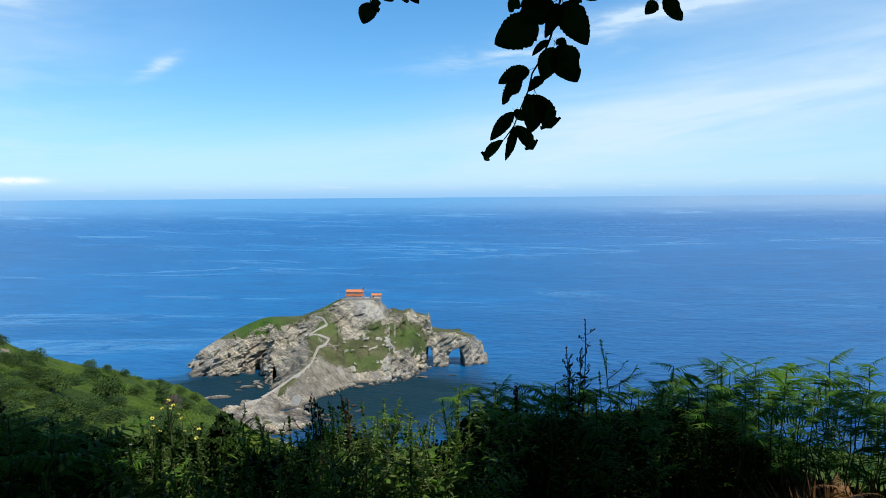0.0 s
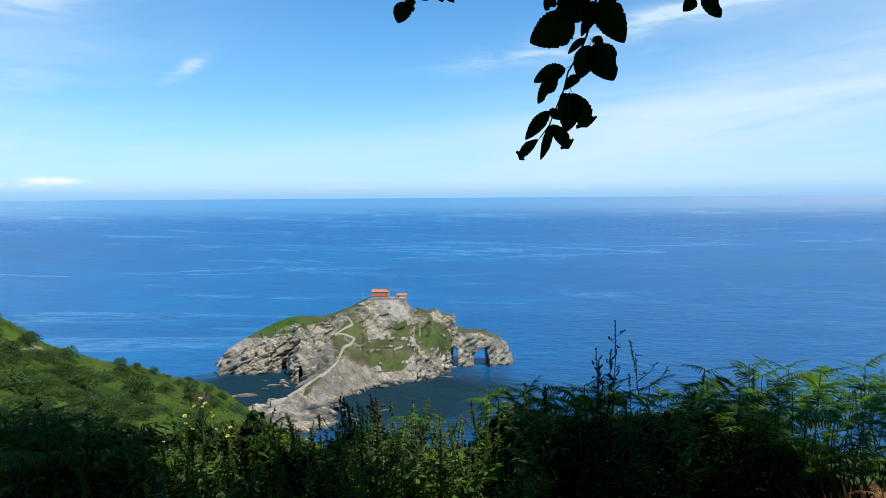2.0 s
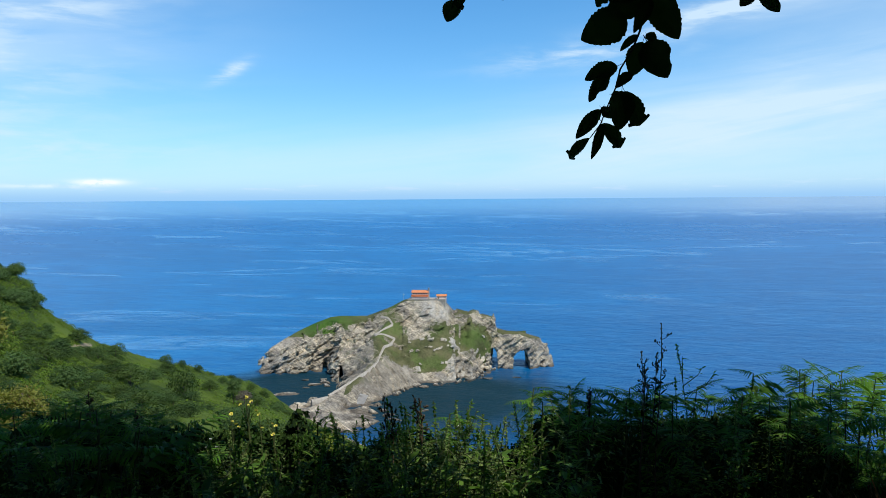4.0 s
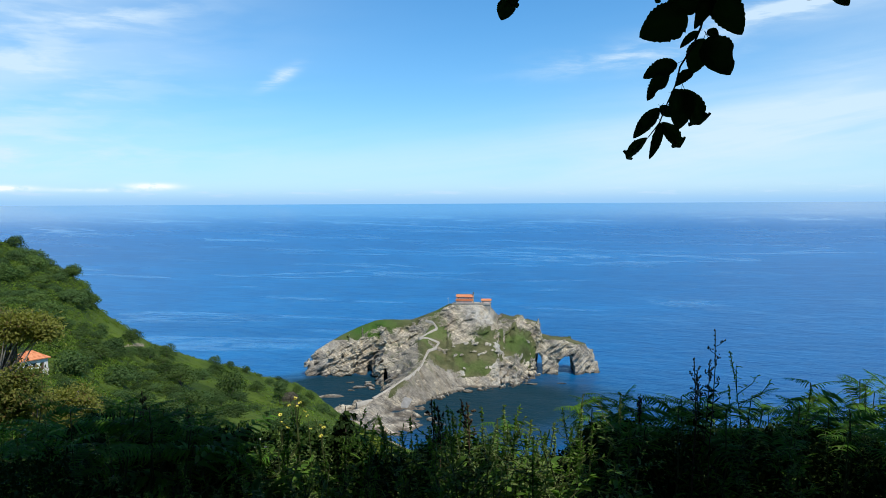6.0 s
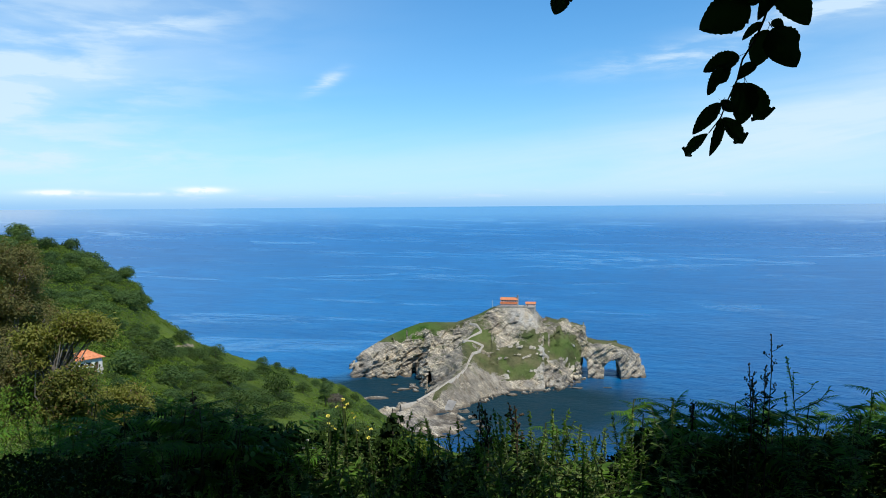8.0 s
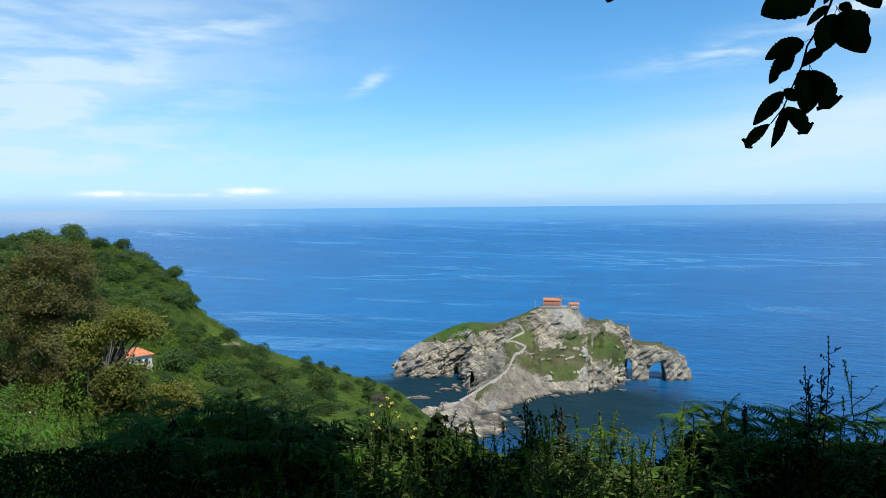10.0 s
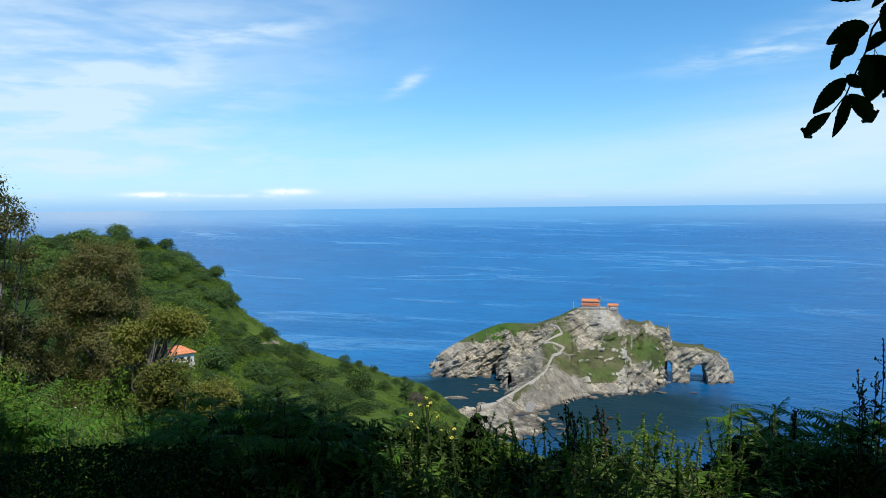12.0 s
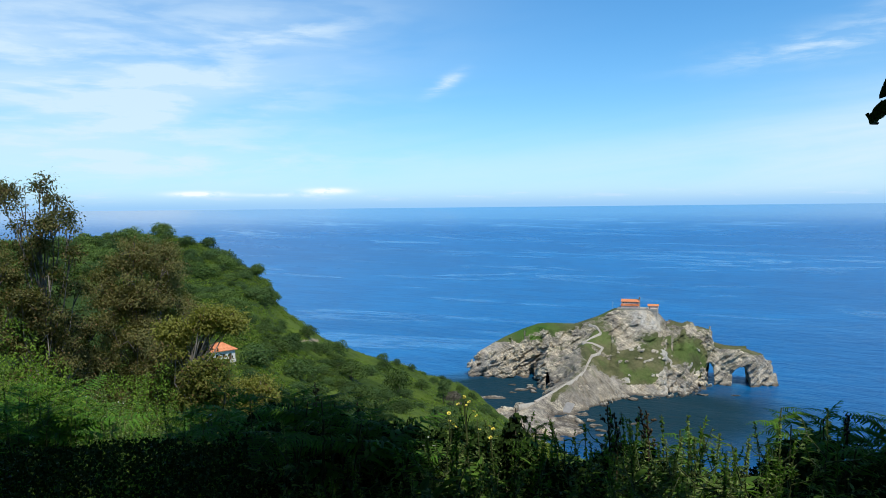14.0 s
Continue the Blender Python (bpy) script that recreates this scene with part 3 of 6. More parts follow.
def build_island():
    s = 1.0
    gx, gy, gz = np.arange(-290, 66, s, dtype=np.float32), np.arange(566, 912, s, dtype=np.float32), np.arange(-5, 90, s, dtype=np.float32)
    X, Y = np.meshgrid(gx, gy, indexing="ij")
    h = island_height(X, Y)
    dhx, dhy = np.gradient(h, s)
    lean = 1 / np.sqrt(1 + dhx ** 2 + dhy ** 2)
    F = (gz[None, None, :] - h[..., None]) * lean[..., None]
    # relief only near the surface
    I = np.nonzero(np.abs(F) < 9)
    px, py, pz = gx[I[0]], gy[I[1]], gz[I[2]]
    up = lean[I[0], I[1]]
    rocky = np.clip((0.86 - up) / 0.16, 0.12, 1)
    rocky = rocky * np.where(px > -14, 0.85, 1.0) * np.clip((along(CREST, px, py)[0] + 3) / 12, 0.3, 1)
    from_stair = along([(a, b, 0) for a, b in STAIR], px, py)[0]
    rocky = rocky * np.clip((from_stair - 2) / 7, 0.08, 1) * np.clip((np.hypot(px + 88, (py - 841) * 1.6) - 21) / 8, 0.05, 1)
    rocky = rocky * (1 - 0.75 * np.exp(-((px + 112) / 14) ** 2 - ((py - 716) / 22) ** 2))
    meadow = meadow_at(px, py)
    rocky = rocky * (1 - 0.9 * spot(px, py, -206, 828, 40, 16))
    slab = slab_at(px, py)
    rocky = rocky * (1 - 0.8 * meadow) * (1 - 0.8 * slab)
    # beds dip to the right and away, broken into blocks
    u = px * 0.50 + py * 0.28 - pz * 0.82
    v = px * 0.82 + pz * 0.55
    w2 = py * 0.92 + px * 0.15 + pz * 0.2
    big, gap = blocks(v / 24, w2 / 14, u / 5.5)
    small, gap2 = blocks(v / 8.5 + 9, w2 / 6.0, u / 2.3)
    lump = fractal(px, py, pz, 19, 4, 0.55)
    ridge = 1 - 2 * np.abs(fractal(px, py + 40, pz, 30, 3))
    v1 = pz - 0.30 * px + 0.12 * py + fractal(px, py, pz, 45, 2) * 5
    ledge = np.where(px < -138, np.mod(v1 / 7.5, 1.0) * 3.0 + np.mod(v1 / 2.9, 1.0) * 1.1, np.mod(u / 6.0, 1.0) * 1.3) - 1.2
    hollow = np.clip(fractal(px, py, pz * 1.6 + 31, 13, 3) - 0.30, 0, 1) * 3.6 * (px < -150)
    F[I] += -np.clip(rocky, 0, 1) * ledge + hollow * np.clip(rocky, 0, 1) - rocky * (1 + 0.25 * (px < -150)) * ((big - 0.5) * 4.4 + (small - 0.5) * 2.4 + lump * 1.5 + ridge * 1.2 - 0.5
                      - (2.0 + 1.4 * (px < -150)) * np.clip(1 - gap / 0.22, 0, 1) - 0.7 * np.clip(1 - gap2 / 0.16, 0, 1)) + (1 - rocky) * 0.3 * lump - outcrop(px, py, pz) * np.maximum(meadow, 0.4 * slab) * 5.0

    # steep ribs and gullies down the bare slabs
    run = px * 0.85 + py * 0.5
    rib = np.abs(fractal(run, 0 * px, pz * 0.3, 15, 4, 0.6))
    F[I] += slab * (np.clip(0.34 - rib, 0, 1) * 12.0 - 1.0)

    def carve(cx, zc, wide, high, y0, y1, turn, wob=0.8):
        ii = (gx > cx - wide - 14) & (gx < cx + wide + 14)
        x3, y3, z3 = np.meshgrid(gx[ii], gy, gz, indexing="ij")
        xx = x3 - cx - (y3 - y0) * turn
        e = np.sqrt((xx / wide) ** 2 + (np.maximum(z3 - zc, 0) / high) ** 2) - 1
        e = e * min(wide, high) + fractal(x3, y3, z3, 7, 2) * wob
        e = np.maximum(e, np.maximum(y0 - y3, y3 - y1))
        F[ii] = np.maximum(F[ii], -e)

    carve(16.0, 5, 8.8, 14.0, 790, 890, -0.10)      # the large sea arch
    carve(-19.4, 5, 4.4, 16.6, 790, 890, 0.05)    # the narrow one
    carve(-193, 1, 2.6, 7.5, 770, 815, -0.25)       # caves in the cliff
    carve(-170, 6, 2.5, 8.0, 745, 800, -0.228)
    # surface nets
    inside = F < 0
    n = [inside[a:inside.shape[0] - 1 + a, b:inside.shape[1] - 1 + b, c:inside.shape[2] - 1 + c] for a in (0, 1) for b in (0, 1) for c in (0, 1)]
    count = sum(q.astype(np.int8) for q in n)
    cell = (count > 0) & (count < 8)
    ci = np.nonzero(cell)
    index = np.full(cell.shape, -1, np.int32)
    index[ci] = np.arange(len(ci[0]))
    acc, num = np.zeros((len(ci[0]), 3), np.float32), np.zeros(len(ci[0]), np.float32)
    corner = [(a, b, c) for a in (0, 1) for b in (0, 1) for c in (0, 1)]
    for p in corner:
        for ax in range(3):
            if p[ax]:
                continue
            q = list(p)
            q[ax] = 1
            f0 = F[ci[0] + p[0], ci[1] + p[1], ci[2] + p[2]]
            f1 = F[ci[0] + q[0], ci[1] + q[1], ci[2] + q[2]]
            cross = (f0 < 0) != (f1 < 0)
            t = np.where(cross, f0 / np.where(cross, f0 - f1, 1), 0)
            at = np.tile(np.array(p, np.float32), (len(t), 1))
            at[:, ax] = t
            acc[cross] += at[cross]
            num[cross] += 1
    pos = (np.stack(ci, 1) + acc / num[:, None]) * s + (gx[0], gy[0], gz[0])
    quads = []
    for ax in range(3):
        lo = [slice(1, -1)] * 3
        hi = [slice(1, -1)] * 3
        lo[ax], hi[ax] = slice(0, -1), slice(1, None)
        a, b = inside[tuple(lo)], inside[tuple(hi)]
        for flip in (False, True):
            e = np.nonzero((a & ~b) if not flip else (~a & b))
            base = [e[0] + (ax != 0), e[1] + (ax != 1), e[2] + (ax != 2)]
            o1, o2 = [k for k in range(3) if k != ax]
            v = []
            for d1, d2 in ((0, 0), (1, 0), (1, 1), (0, 1)):
                q = [k.copy() for k in base]
                q[o1] -= d1
                q[o2] -= d2
                v.append(index[q[0], q[1], q[2]])
            v = np.stack(v, 1)
            if flip != (ax == 1):
                v = v[:, ::-1]
            quads.append(v)
    quads = np.concatenate(quads)
    quads = quads[(quads >= 0).all(1)]
    # keep the one connected body
    lab = np.arange(len(pos))
    while True:
        low = lab[quads].min(1)
        nxt = lab.copy()
        for k in range(4):
            np.minimum.at(nxt, quads[:, k], low)
        nxt = nxt[nxt]
        if (nxt == lab).all():
            break
        lab = nxt
    main = lab == np.bincount(lab).argmax()
    quads = quads[main[quads[:, 0]]]
    renum = np.cumsum(main) - 1
    pos, quads = pos[main], renum[quads]
    me = mesh("island", pos, quads, ROCK, False)
    # turf on the gentler, higher ground
    x, y, z = pos.T
    i, j = np.clip(((x - gx[0]) / s).astype(int), 0, len(gx) - 1), np.clip(((y - gy[0]) / s).astype(int), 0, len(gy) - 1)
    soft = lean[i, j]
    n1 = fractal(x, y, z, 24, 4)
    turf = np.clip((soft - 0.655) * 4.5, -0.5, 1) + n1 * 0.5
    turf += 0.8 * np.exp(-((x + 205) / 52) ** 2 - ((y - 826) / 23) ** 2)        # the green crest
    turf += 1.7 * meadow_at(x, y) - 0.8 * slab_at(x, y) - 5.0 * outcrop(x, y, z) * meadow_at(x, y)        # the slope over the bay
    turf -= 1.2 * np.exp(-((x + 82) / 20) ** 2 - ((y - 822) / 12) ** 2)          # bare cliff under the chapel
    turf -= 1.0 * spot(x, y, -102, 802, 10, 12) + 0.8 * spot(x, y, -38, 834, 10, 8) + 0.7 * spot(x, y, -55, 822, 9, 8)
    turf -= np.clip((9 - z) / 5, 0, 1.5) + (x > -14) * np.where(z > 25, -0.1, 0.35) + (x < -245) * 0.6
    turf -= 0.9 * ((x < -150) & (y < 812) & (z < 46))
    turf += 0.6 * np.exp(-((x + 32) / 22) ** 2 - ((y - 822) / 18) ** 2) * (z > 16)
    turf -= 0.9 * np.exp(-((x + 158) / 24) ** 2 - ((y - 812) / 13) ** 2)
    turf += -0.55 * spot(x, y, -122, 826, 14, 13) + 0.6 * spot(x, y, -118, 798, 9, 8) + 0.7 * spot(x, y, -35, 815, 14, 12)
    turf += 0.5 * np.exp(-((x + 118) / 16) ** 2 - ((y - 775) / 20) ** 2)
    pale = 1.3 * spot(x, y, -80, 822, 17, 13) + 0.35 * spot(x, y, -104, 756, 9, 14) + 3.0 * outcrop(x, y, z) * meadow_at(x, y)
    pale += 0.9 * spot(x, y, -52, 764, 20, 16) + 0.35 * (x < -235) + 0.7 * spot(x, y, -77, 776, 5, 16) * (fractal(x, y, z, 6, 3) > 0.1) + 0.3 * (x > -14) + 0.6 * spot(x, y, -118, 766, 9, 13)
    turf += 0.55 * spot(x, y, -58, 806, 22, 14) + 0.45 * spot(x, y, -26, 822, 16, 14) + 0.5 * spot(x, y, -128, 795, 9, 14) - 1.5 * spot(x, y, -88, 788, 8, 3.5)
    lush = 1.2 * spot(x, y, -206, 826, 34, 22) + 0.45 * spot(x, y, -84, 800, 22, 8) + 0.6 * spot(x, y, -32, 818, 14, 12)
    mask(me, "lush", np.clip(lush, 0, 1))
    mask(me, "turf", np.clip(turf, 0, 1))
    mask(me, "slab", slab_at(x, y))
    mask(me, "pale", np.clip(pale, 0, 1))
    tagged(new("island", me), "grey limestone island with grassy crest and two sea arches", "island", kind="structure")


build_island()


# ---- on the island: chapel, hut, stair, landing, boulders ----
PALE_STONE = surface("pale_stone", (0.26, 0.235, 0.195), (0.46, 0.42, 0.35), 0.5, 0.9, 0.4)
WHITE_WALL = surface("whitewash", (0.66, 0.65, 0.62), (0.82, 0.81, 0.68), 0.6, 0.85, 0.15)
CREAM_WALL = surface("salmon_wall", (0.70, 0.50, 0.40), (0.80, 0.64, 0.54), 0.6, 0.85, 0.2)
CONCRETE = surface("concrete", (0.42, 0.40, 0.36), (0.60, 0.57, 0.52), 0.3, 0.85, 0.25)
DARK_WOOD = surface("dark_wood", (0.05, 0.035, 0.025), (0.12, 0.08, 0.05), 2.0, 0.7, 0.2)
GLASS_AND_SHADE = surface("glass_and_shade", (0.015, 0.018, 0.022), (0.03, 0.035, 0.04), 1.0, 0.15, 0.0, spec=0.6)
IRON = surface("painted_iron", (0.45, 0.46, 0.47), (0.6, 0.6, 0.6), 3.0, 0.5, 0.1)


def tile_material():
    m, n = material("clay_tile")
    pos = n.add("ShaderNodeTexCoord").outputs["Object"]
    wave = n.add("ShaderNodeTexWave", {"Vector": pos, "Scale": 0.95, "Distortion": 0.6, "Detail": 2.0}, bands_direction="X").outputs["Fac"]
    blot = n.noise(pos, 0.9, 6.0, 0.7)
    c = n.mix(n.ramp(blot, 0.3, 0.7), (0.52, 0.16, 0.065), (0.82, 0.33, 0.15))
    c = n.mix(n.math("MULTIPLY", n.ramp(n.noise(pos, 4.0, 5.0, 0.7), 0.55, 0.75), 0.5), c, (0.30, 0.12, 0.06))
    b = n.add("ShaderNodeBump", {"Strength": 0.6, "Distance": 0.12, "Height": wave})
    p = n.add("ShaderNodeBsdfPrincipled", {"Base Color": c, "Roughness": 0.8, "Normal": b.outputs[0], "Specular IOR Level": 0.2})
    n.add("ShaderNodeOutputMaterial", {0: p.outputs[0]})
    return m


TILE = tile_material()


def box(bm, x0, x1, y0, y1, z0, z1, bevel=0.0):
    r = bmesh.ops.create_cube(bm, size=1.0, matrix=Matrix.LocRotScale(((x0 + x1) / 2, (y0 + y1) / 2, (z0 + z1) / 2), None, (x1 - x0, y1 - y0, z1 - z0)))
    if bevel:
        es = list({e for v in r["verts"] for e in v.link_edges})
        bmesh.ops.bevel(bm, geom=es, offset=bevel, segments=1, affect="EDGES")
    return r


def box_mesh(name, mat, *dims, bevel=0.0):
    bm = bmesh.new()
    box(bm, *dims, bevel=bevel)
    return from_bm(name, bm, mat)


def gable_roof(name, x0, x1, y0, y1, z, rise, over=0.5, thick=0.25, hip=0.0):
    """A tiled roof with its ridge along x; hip draws the ridge's ends in."""
    bm = bmesh.new()
    x0, x1, y0, y1 = x0 - over, x1 + over, y0 - over, y1 + over
    ym = (y0 + y1) / 2
    low = [(x0, y0, z), (x1, y0, z), (x1, y1, z), (x0, y1, z)]
    top = [(x0 + hip, ym, z + rise), (x1 - hip, ym, z + rise)]
    lo = [bm.verts.new(v) for v in low]
    lo2 = [bm.verts.new((a, b, c - thick)) for a, b, c in low]
    tp = [bm.verts.new(v) for v in top]
    for f in ((lo[0], lo[1], tp[1], tp[0]), (lo[2], lo[3], tp[0], tp[1]), (lo[1], lo[2], tp[1]), (lo[3], lo[0], tp[0]),
              (lo2[3], lo2[2], lo2[1], lo2[0])):
        bm.faces.new(f)
    for i in range(4):
        j = (i + 1) % 4
        bm.faces.new((lo2[i], lo2[j], lo[j], lo[i]))
    ridge = bmesh.ops.create_cone(bm, cap_ends=True, segments=8, radius1=0.16, radius2=0.16, depth=top[1][0] - top[0][0],
                                  matrix=pose((top[0][0] + top[1][0]) / 2, ym, z + rise, 0, 90, 0))
    return from_bm(name, bm, TILE)


def wall_with_openings(name, mat, width, height, depth, openings):
    """A closed block of walls whose front (towards -y) has recessed openings (x0, x1, z0, z1)."""
    bm = bmesh.new()
    xs = sorted({0.0, width, *[v for o in openings for v in o[:2]]})
    zs = sorted({0.0, height, *[v for o in openings for v in o[2:]]})
    deep = 0.35

    def quad(a, b, c, d):
        bm.faces.new([bm.verts.new(v) for v in (a, b, c, d)])

    for xa, xb in zip(xs, xs[1:]):
        for za, zb in zip(zs, zs[1:]):
            hole = any(o[0] <= xa and xb <= o[1] and o[2] <= za and zb <= o[3] for o in openings)
            y = deep if hole else 0.0
            quad((xa, y, za), (xb, y, za), (xb, y, zb), (xa, y, zb))
    for a, b, c, d in openings:
        quad((a, 0, c), (a, deep, c), (a, deep, d), (a, 0, d))
        quad((b, deep, c), (b, 0, c), (b, 0, d), (b, deep, d))
        quad((a, 0, d), (a, deep, d), (b, deep, d), (b, 0, d))
        quad((a, deep, c), (a, 0, c), (b, 0, c), (b, deep, c))
    quad((width, 0, 0), (width, depth, 0), (width, depth, height), (width, 0, height))
    quad((width, depth, 0), (0, depth, 0), (0, depth, height), (width, depth, height))
    quad((0, depth, 0), (0, 0, 0), (0, 0, height), (0, depth, height))
    quad((0, 0, height), (width, 0, height), (width, depth, height), (0, depth, height))
    return from_bm(name, bm, mat)


def thing(name, label, category, at, group="", kind=""):
    ob = new(name)
    ob.matrix_basis = at
    return tagged(ob, label, category, group, kind)


def build_chapel():
    c = thing("chapel", "small stone chapel with orange tiled roofs on the summit", "chapel", pose(-109, 837, 74.3, 0, 0, 0))
    upper = [(1.4 + 2.9 * i, 2.7 + 2.9 * i, 4.7, 6.0) for i in range(6)]
    part("wall", wall_with_openings("chapel_wall", CREAM_WALL, 18.2, 6.6, 9.0, upper), c)
    for a, b, d, e in upper:
        part("window", box_mesh("window", GLASS_AND_SHADE, a + 0.1, b - 0.1, 0.28, 0.34, d + 0.1, e - 0.1), c)
    part("roof", gable_roof("roof", 0, 18.2, 0, 9, 6.65, 2.2, 0.7), c)
    # lean-to porch along the front
    bm = bmesh.new()
    vs = [bm.verts.new(v) for v in ((-0.6, -4.2, 2.5), (18.8, -4.2, 2.5), (18.8, 0.02, 4.3), (-0.6, 0.02, 4.3))]
    f = bm.faces.new(vs)
    bmesh.ops.solidify(bm, geom=[f], thickness=0.25)
    part("porch_roof", from_bm("porch_roof", bm, TILE), c)
    part("porch_wall", wall_with_openings("porch_wall", CREAM_WALL, 17.8, 2.4, 3.4, [(1.3 + 3.3 * i, 3.5 + 3.3 * i, 0.0, 1.9) for i in range(5)]), c, at=pose(0.2, -3.7, 0))
    tower = part("bell_tower", box_mesh("bell_tower", PALE_STONE, 0, 1.3, 0, 1.6, 0, 11.6, bevel=0.12), c, at=pose(18.25, 1.5, 0))
    part("tower_cap", box_mesh("tower_cap", PALE_STONE, -0.2, 1.5, -0.2, 1.8, 11.55, 11.9, bevel=0.1), tower)
    # dark slab on the tower's face stands in for the shade inside the opening
    part("bell_opening", box_mesh("bell_opening", GLASS_AND_SHADE, 0.35, 0.95, -0.02, 0.2, 9.4, 11.0), tower)
    hut = thing("hut", "low stone shelter with an orange tiled roof beside the chapel", "hut", pose(-81, 837, 74.0))
    part("wall", wall_with_openings("hut_wall", CREAM_WALL, 10.5, 3.0, 6.0, [(1.2, 2.4, 0, 2.1), (4.5, 6.0, 0.9, 2.0), (7.6, 9.0, 0.9, 2.0)]), hut)
    part("roof", gable_roof("hut_roof", 0, 10.5, 0, 6, 3.05, 1.7, 0.6), hut)
    part("door", box_mesh("door", DARK_WOOD, 1.3, 2.3, 0.2, 0.3, 0.02, 2.0), hut)
    wall = thing("retaining_wall", "old rubble retaining wall under the chapel terrace", "wall", pose(0, 0, 0))
    part("wall_body", box_mesh("wall_body", PALE_STONE, -113, -71, 831.8, 848, 66.0, 74.0, bevel=0.3), wall)
    part("parapet", box_mesh("parapet", PALE_STONE, -113.2, -70.8, 831.4, 832.0, 72.6, 74.7, bevel=0.1), wall)
    bm = bmesh.new()
    bmesh.ops.create_cone(bm, cap_ends=True, segments=8, radius1=0.22, radius2=0.12, depth=9, matrix=pose(0, 0, 4.5))
    box(bm, -1.0, 1.0, -0.12, 0.12, 7.0, 7.3)
    pole = new("summit_cross", from_bm("summit_cross", bm, IRON))
    pole.matrix_basis = pose(-118.5, 838, 71.5)
    tagged(pole, "slim pale iron cross at the terrace edge", "cross")


build_chapel()


def smooth_line(points, step=1.5, rounds=2):
    """Points every step metres along a softly rounded line."""
    p = np.array(points, float)
    for _ in range(rounds):
        q = np.concatenate([p[:1], np.stack([p[:-1] * 0.75 + p[1:] * 0.25, p[:-1] * 0.25 + p[1:] * 0.75], 1).reshape(-1, p.shape[1]), p[-1:]])
        p = q
    d = np.concatenate([[0], np.cumsum(np.linalg.norm(np.diff(p, axis=0), axis=1))])
    t = np.arange(0, d[-1], step)
    return np.stack([np.interp(t, d, p[:, k]) for k in range(p.shape[1])], 1)


def strip(name, line, half0, half1, z0, z1, mat):
    """A long bar that follows a line (x, y, z), between two sideways offsets and two heights."""
    t = np.gradient(line[:, :2], axis=0)
    t /= np.linalg.norm(t, axis=1, keepdims=True) + 1e-9
    side = np.stack([t[:, 1], -t[:, 0]], 1)
    ring = []
    for s, z in ((half0, z0), (half0, z1), (half1, z1), (half1, z0)):
        ring.append(np.column_stack([line[:, :2] + side * s, line[:, 2] + z]))
    v = np.stack(ring, 1)
    return mesh(name, v, grid_faces(len(line), 4, True), mat)


def build_stair():
    line = smooth_line(STAIR, 1.0, 0)
    z = island_height(line[:, 0], line[:, 1])
    z = np.convolve(np.pad(z, 6, mode="edge"), np.ones(13) / 13, "valid") + 0.9
    z = np.maximum(z, 8.5)
    line = np.column_stack([line, z])
    st = thing("stairway", "long winding stone stairway with low parapets", "stairway", pose(0, 0, 0))
    part("paving", strip("paving", line, -0.6, 0.6, -4.0, 0.0, PALE_STONE), st)
    part("parapet", strip("parapet", line, 0.602, 0.80, -5.0, 0.6, PALE_STONE), st)
    part("parapet", strip("parapet", line, -0.80, -0.602, -5.0, 0.6, PALE_STONE), st)
    n, k = len(line), 0
    v, f = [], []
    for i in range(0, n - 1):
        d = line[i + 1, :2] - line[i, :2]
        d /= np.linalg.norm(d)
        s = np.array([d[1], -d[0]])
        for a, b in ((-0.58, 0.0), (0.58, 0.0), (0.58, 0.45), (-0.58, 0.45)):
            q = line[i, :2] + s * a + d * b
            v += [(q[0], q[1], line[i, 2] - 0.1), (q[0], q[1], line[i, 2] + 0.17)]
        o = 8 * i
        f += [(o + 1, o + 3, o + 5, o + 7), (o, o + 2, o + 3, o + 1), (o + 2, o + 4, o + 5, o + 3), (o + 4, o + 6, o + 7, o + 5), (o + 6, o, o + 1, o + 7)]
    tagged(part("step", mesh("steps", v, f, PALE_STONE), st), kind="stuff")
    # causeway wall and pale slipway at the foot of the stair
    low = smooth_line([(-176, 652), (-170, 655), (-162.4, 659.4)], 1.2)
    low = np.column_stack([low, np.linspace(7.0, 8.6, len(low))])
    cw = thing("causeway", "old masonry causeway between island and mainland", "causeway", pose(0, 0, 0))
    part("deck", strip("deck", low, -2.0, 2.0, -7.5, 0.0, PALE_STONE), cw)
    part("parapet", strip("parapet", low, 2.002, 2.5, -7.5, 1.0, PALE_STONE), cw)
    bm = bmesh.new()
    vs = [bm.verts.new(v) for v in ((-147, 661, 1.2), (-131, 664, 0.8), (-129, 675, 6.2), (-141, 677, 8.2))]
    face = bm.faces.new(vs)
    bmesh.ops.solidify(bm, geom=[face], thickness=1.6)
    slip = new("slipway", from_bm("slipway", bm, CONCRETE))
    tagged(slip, "pale concrete slipway sloping into the bay", "slipway")


build_stair()


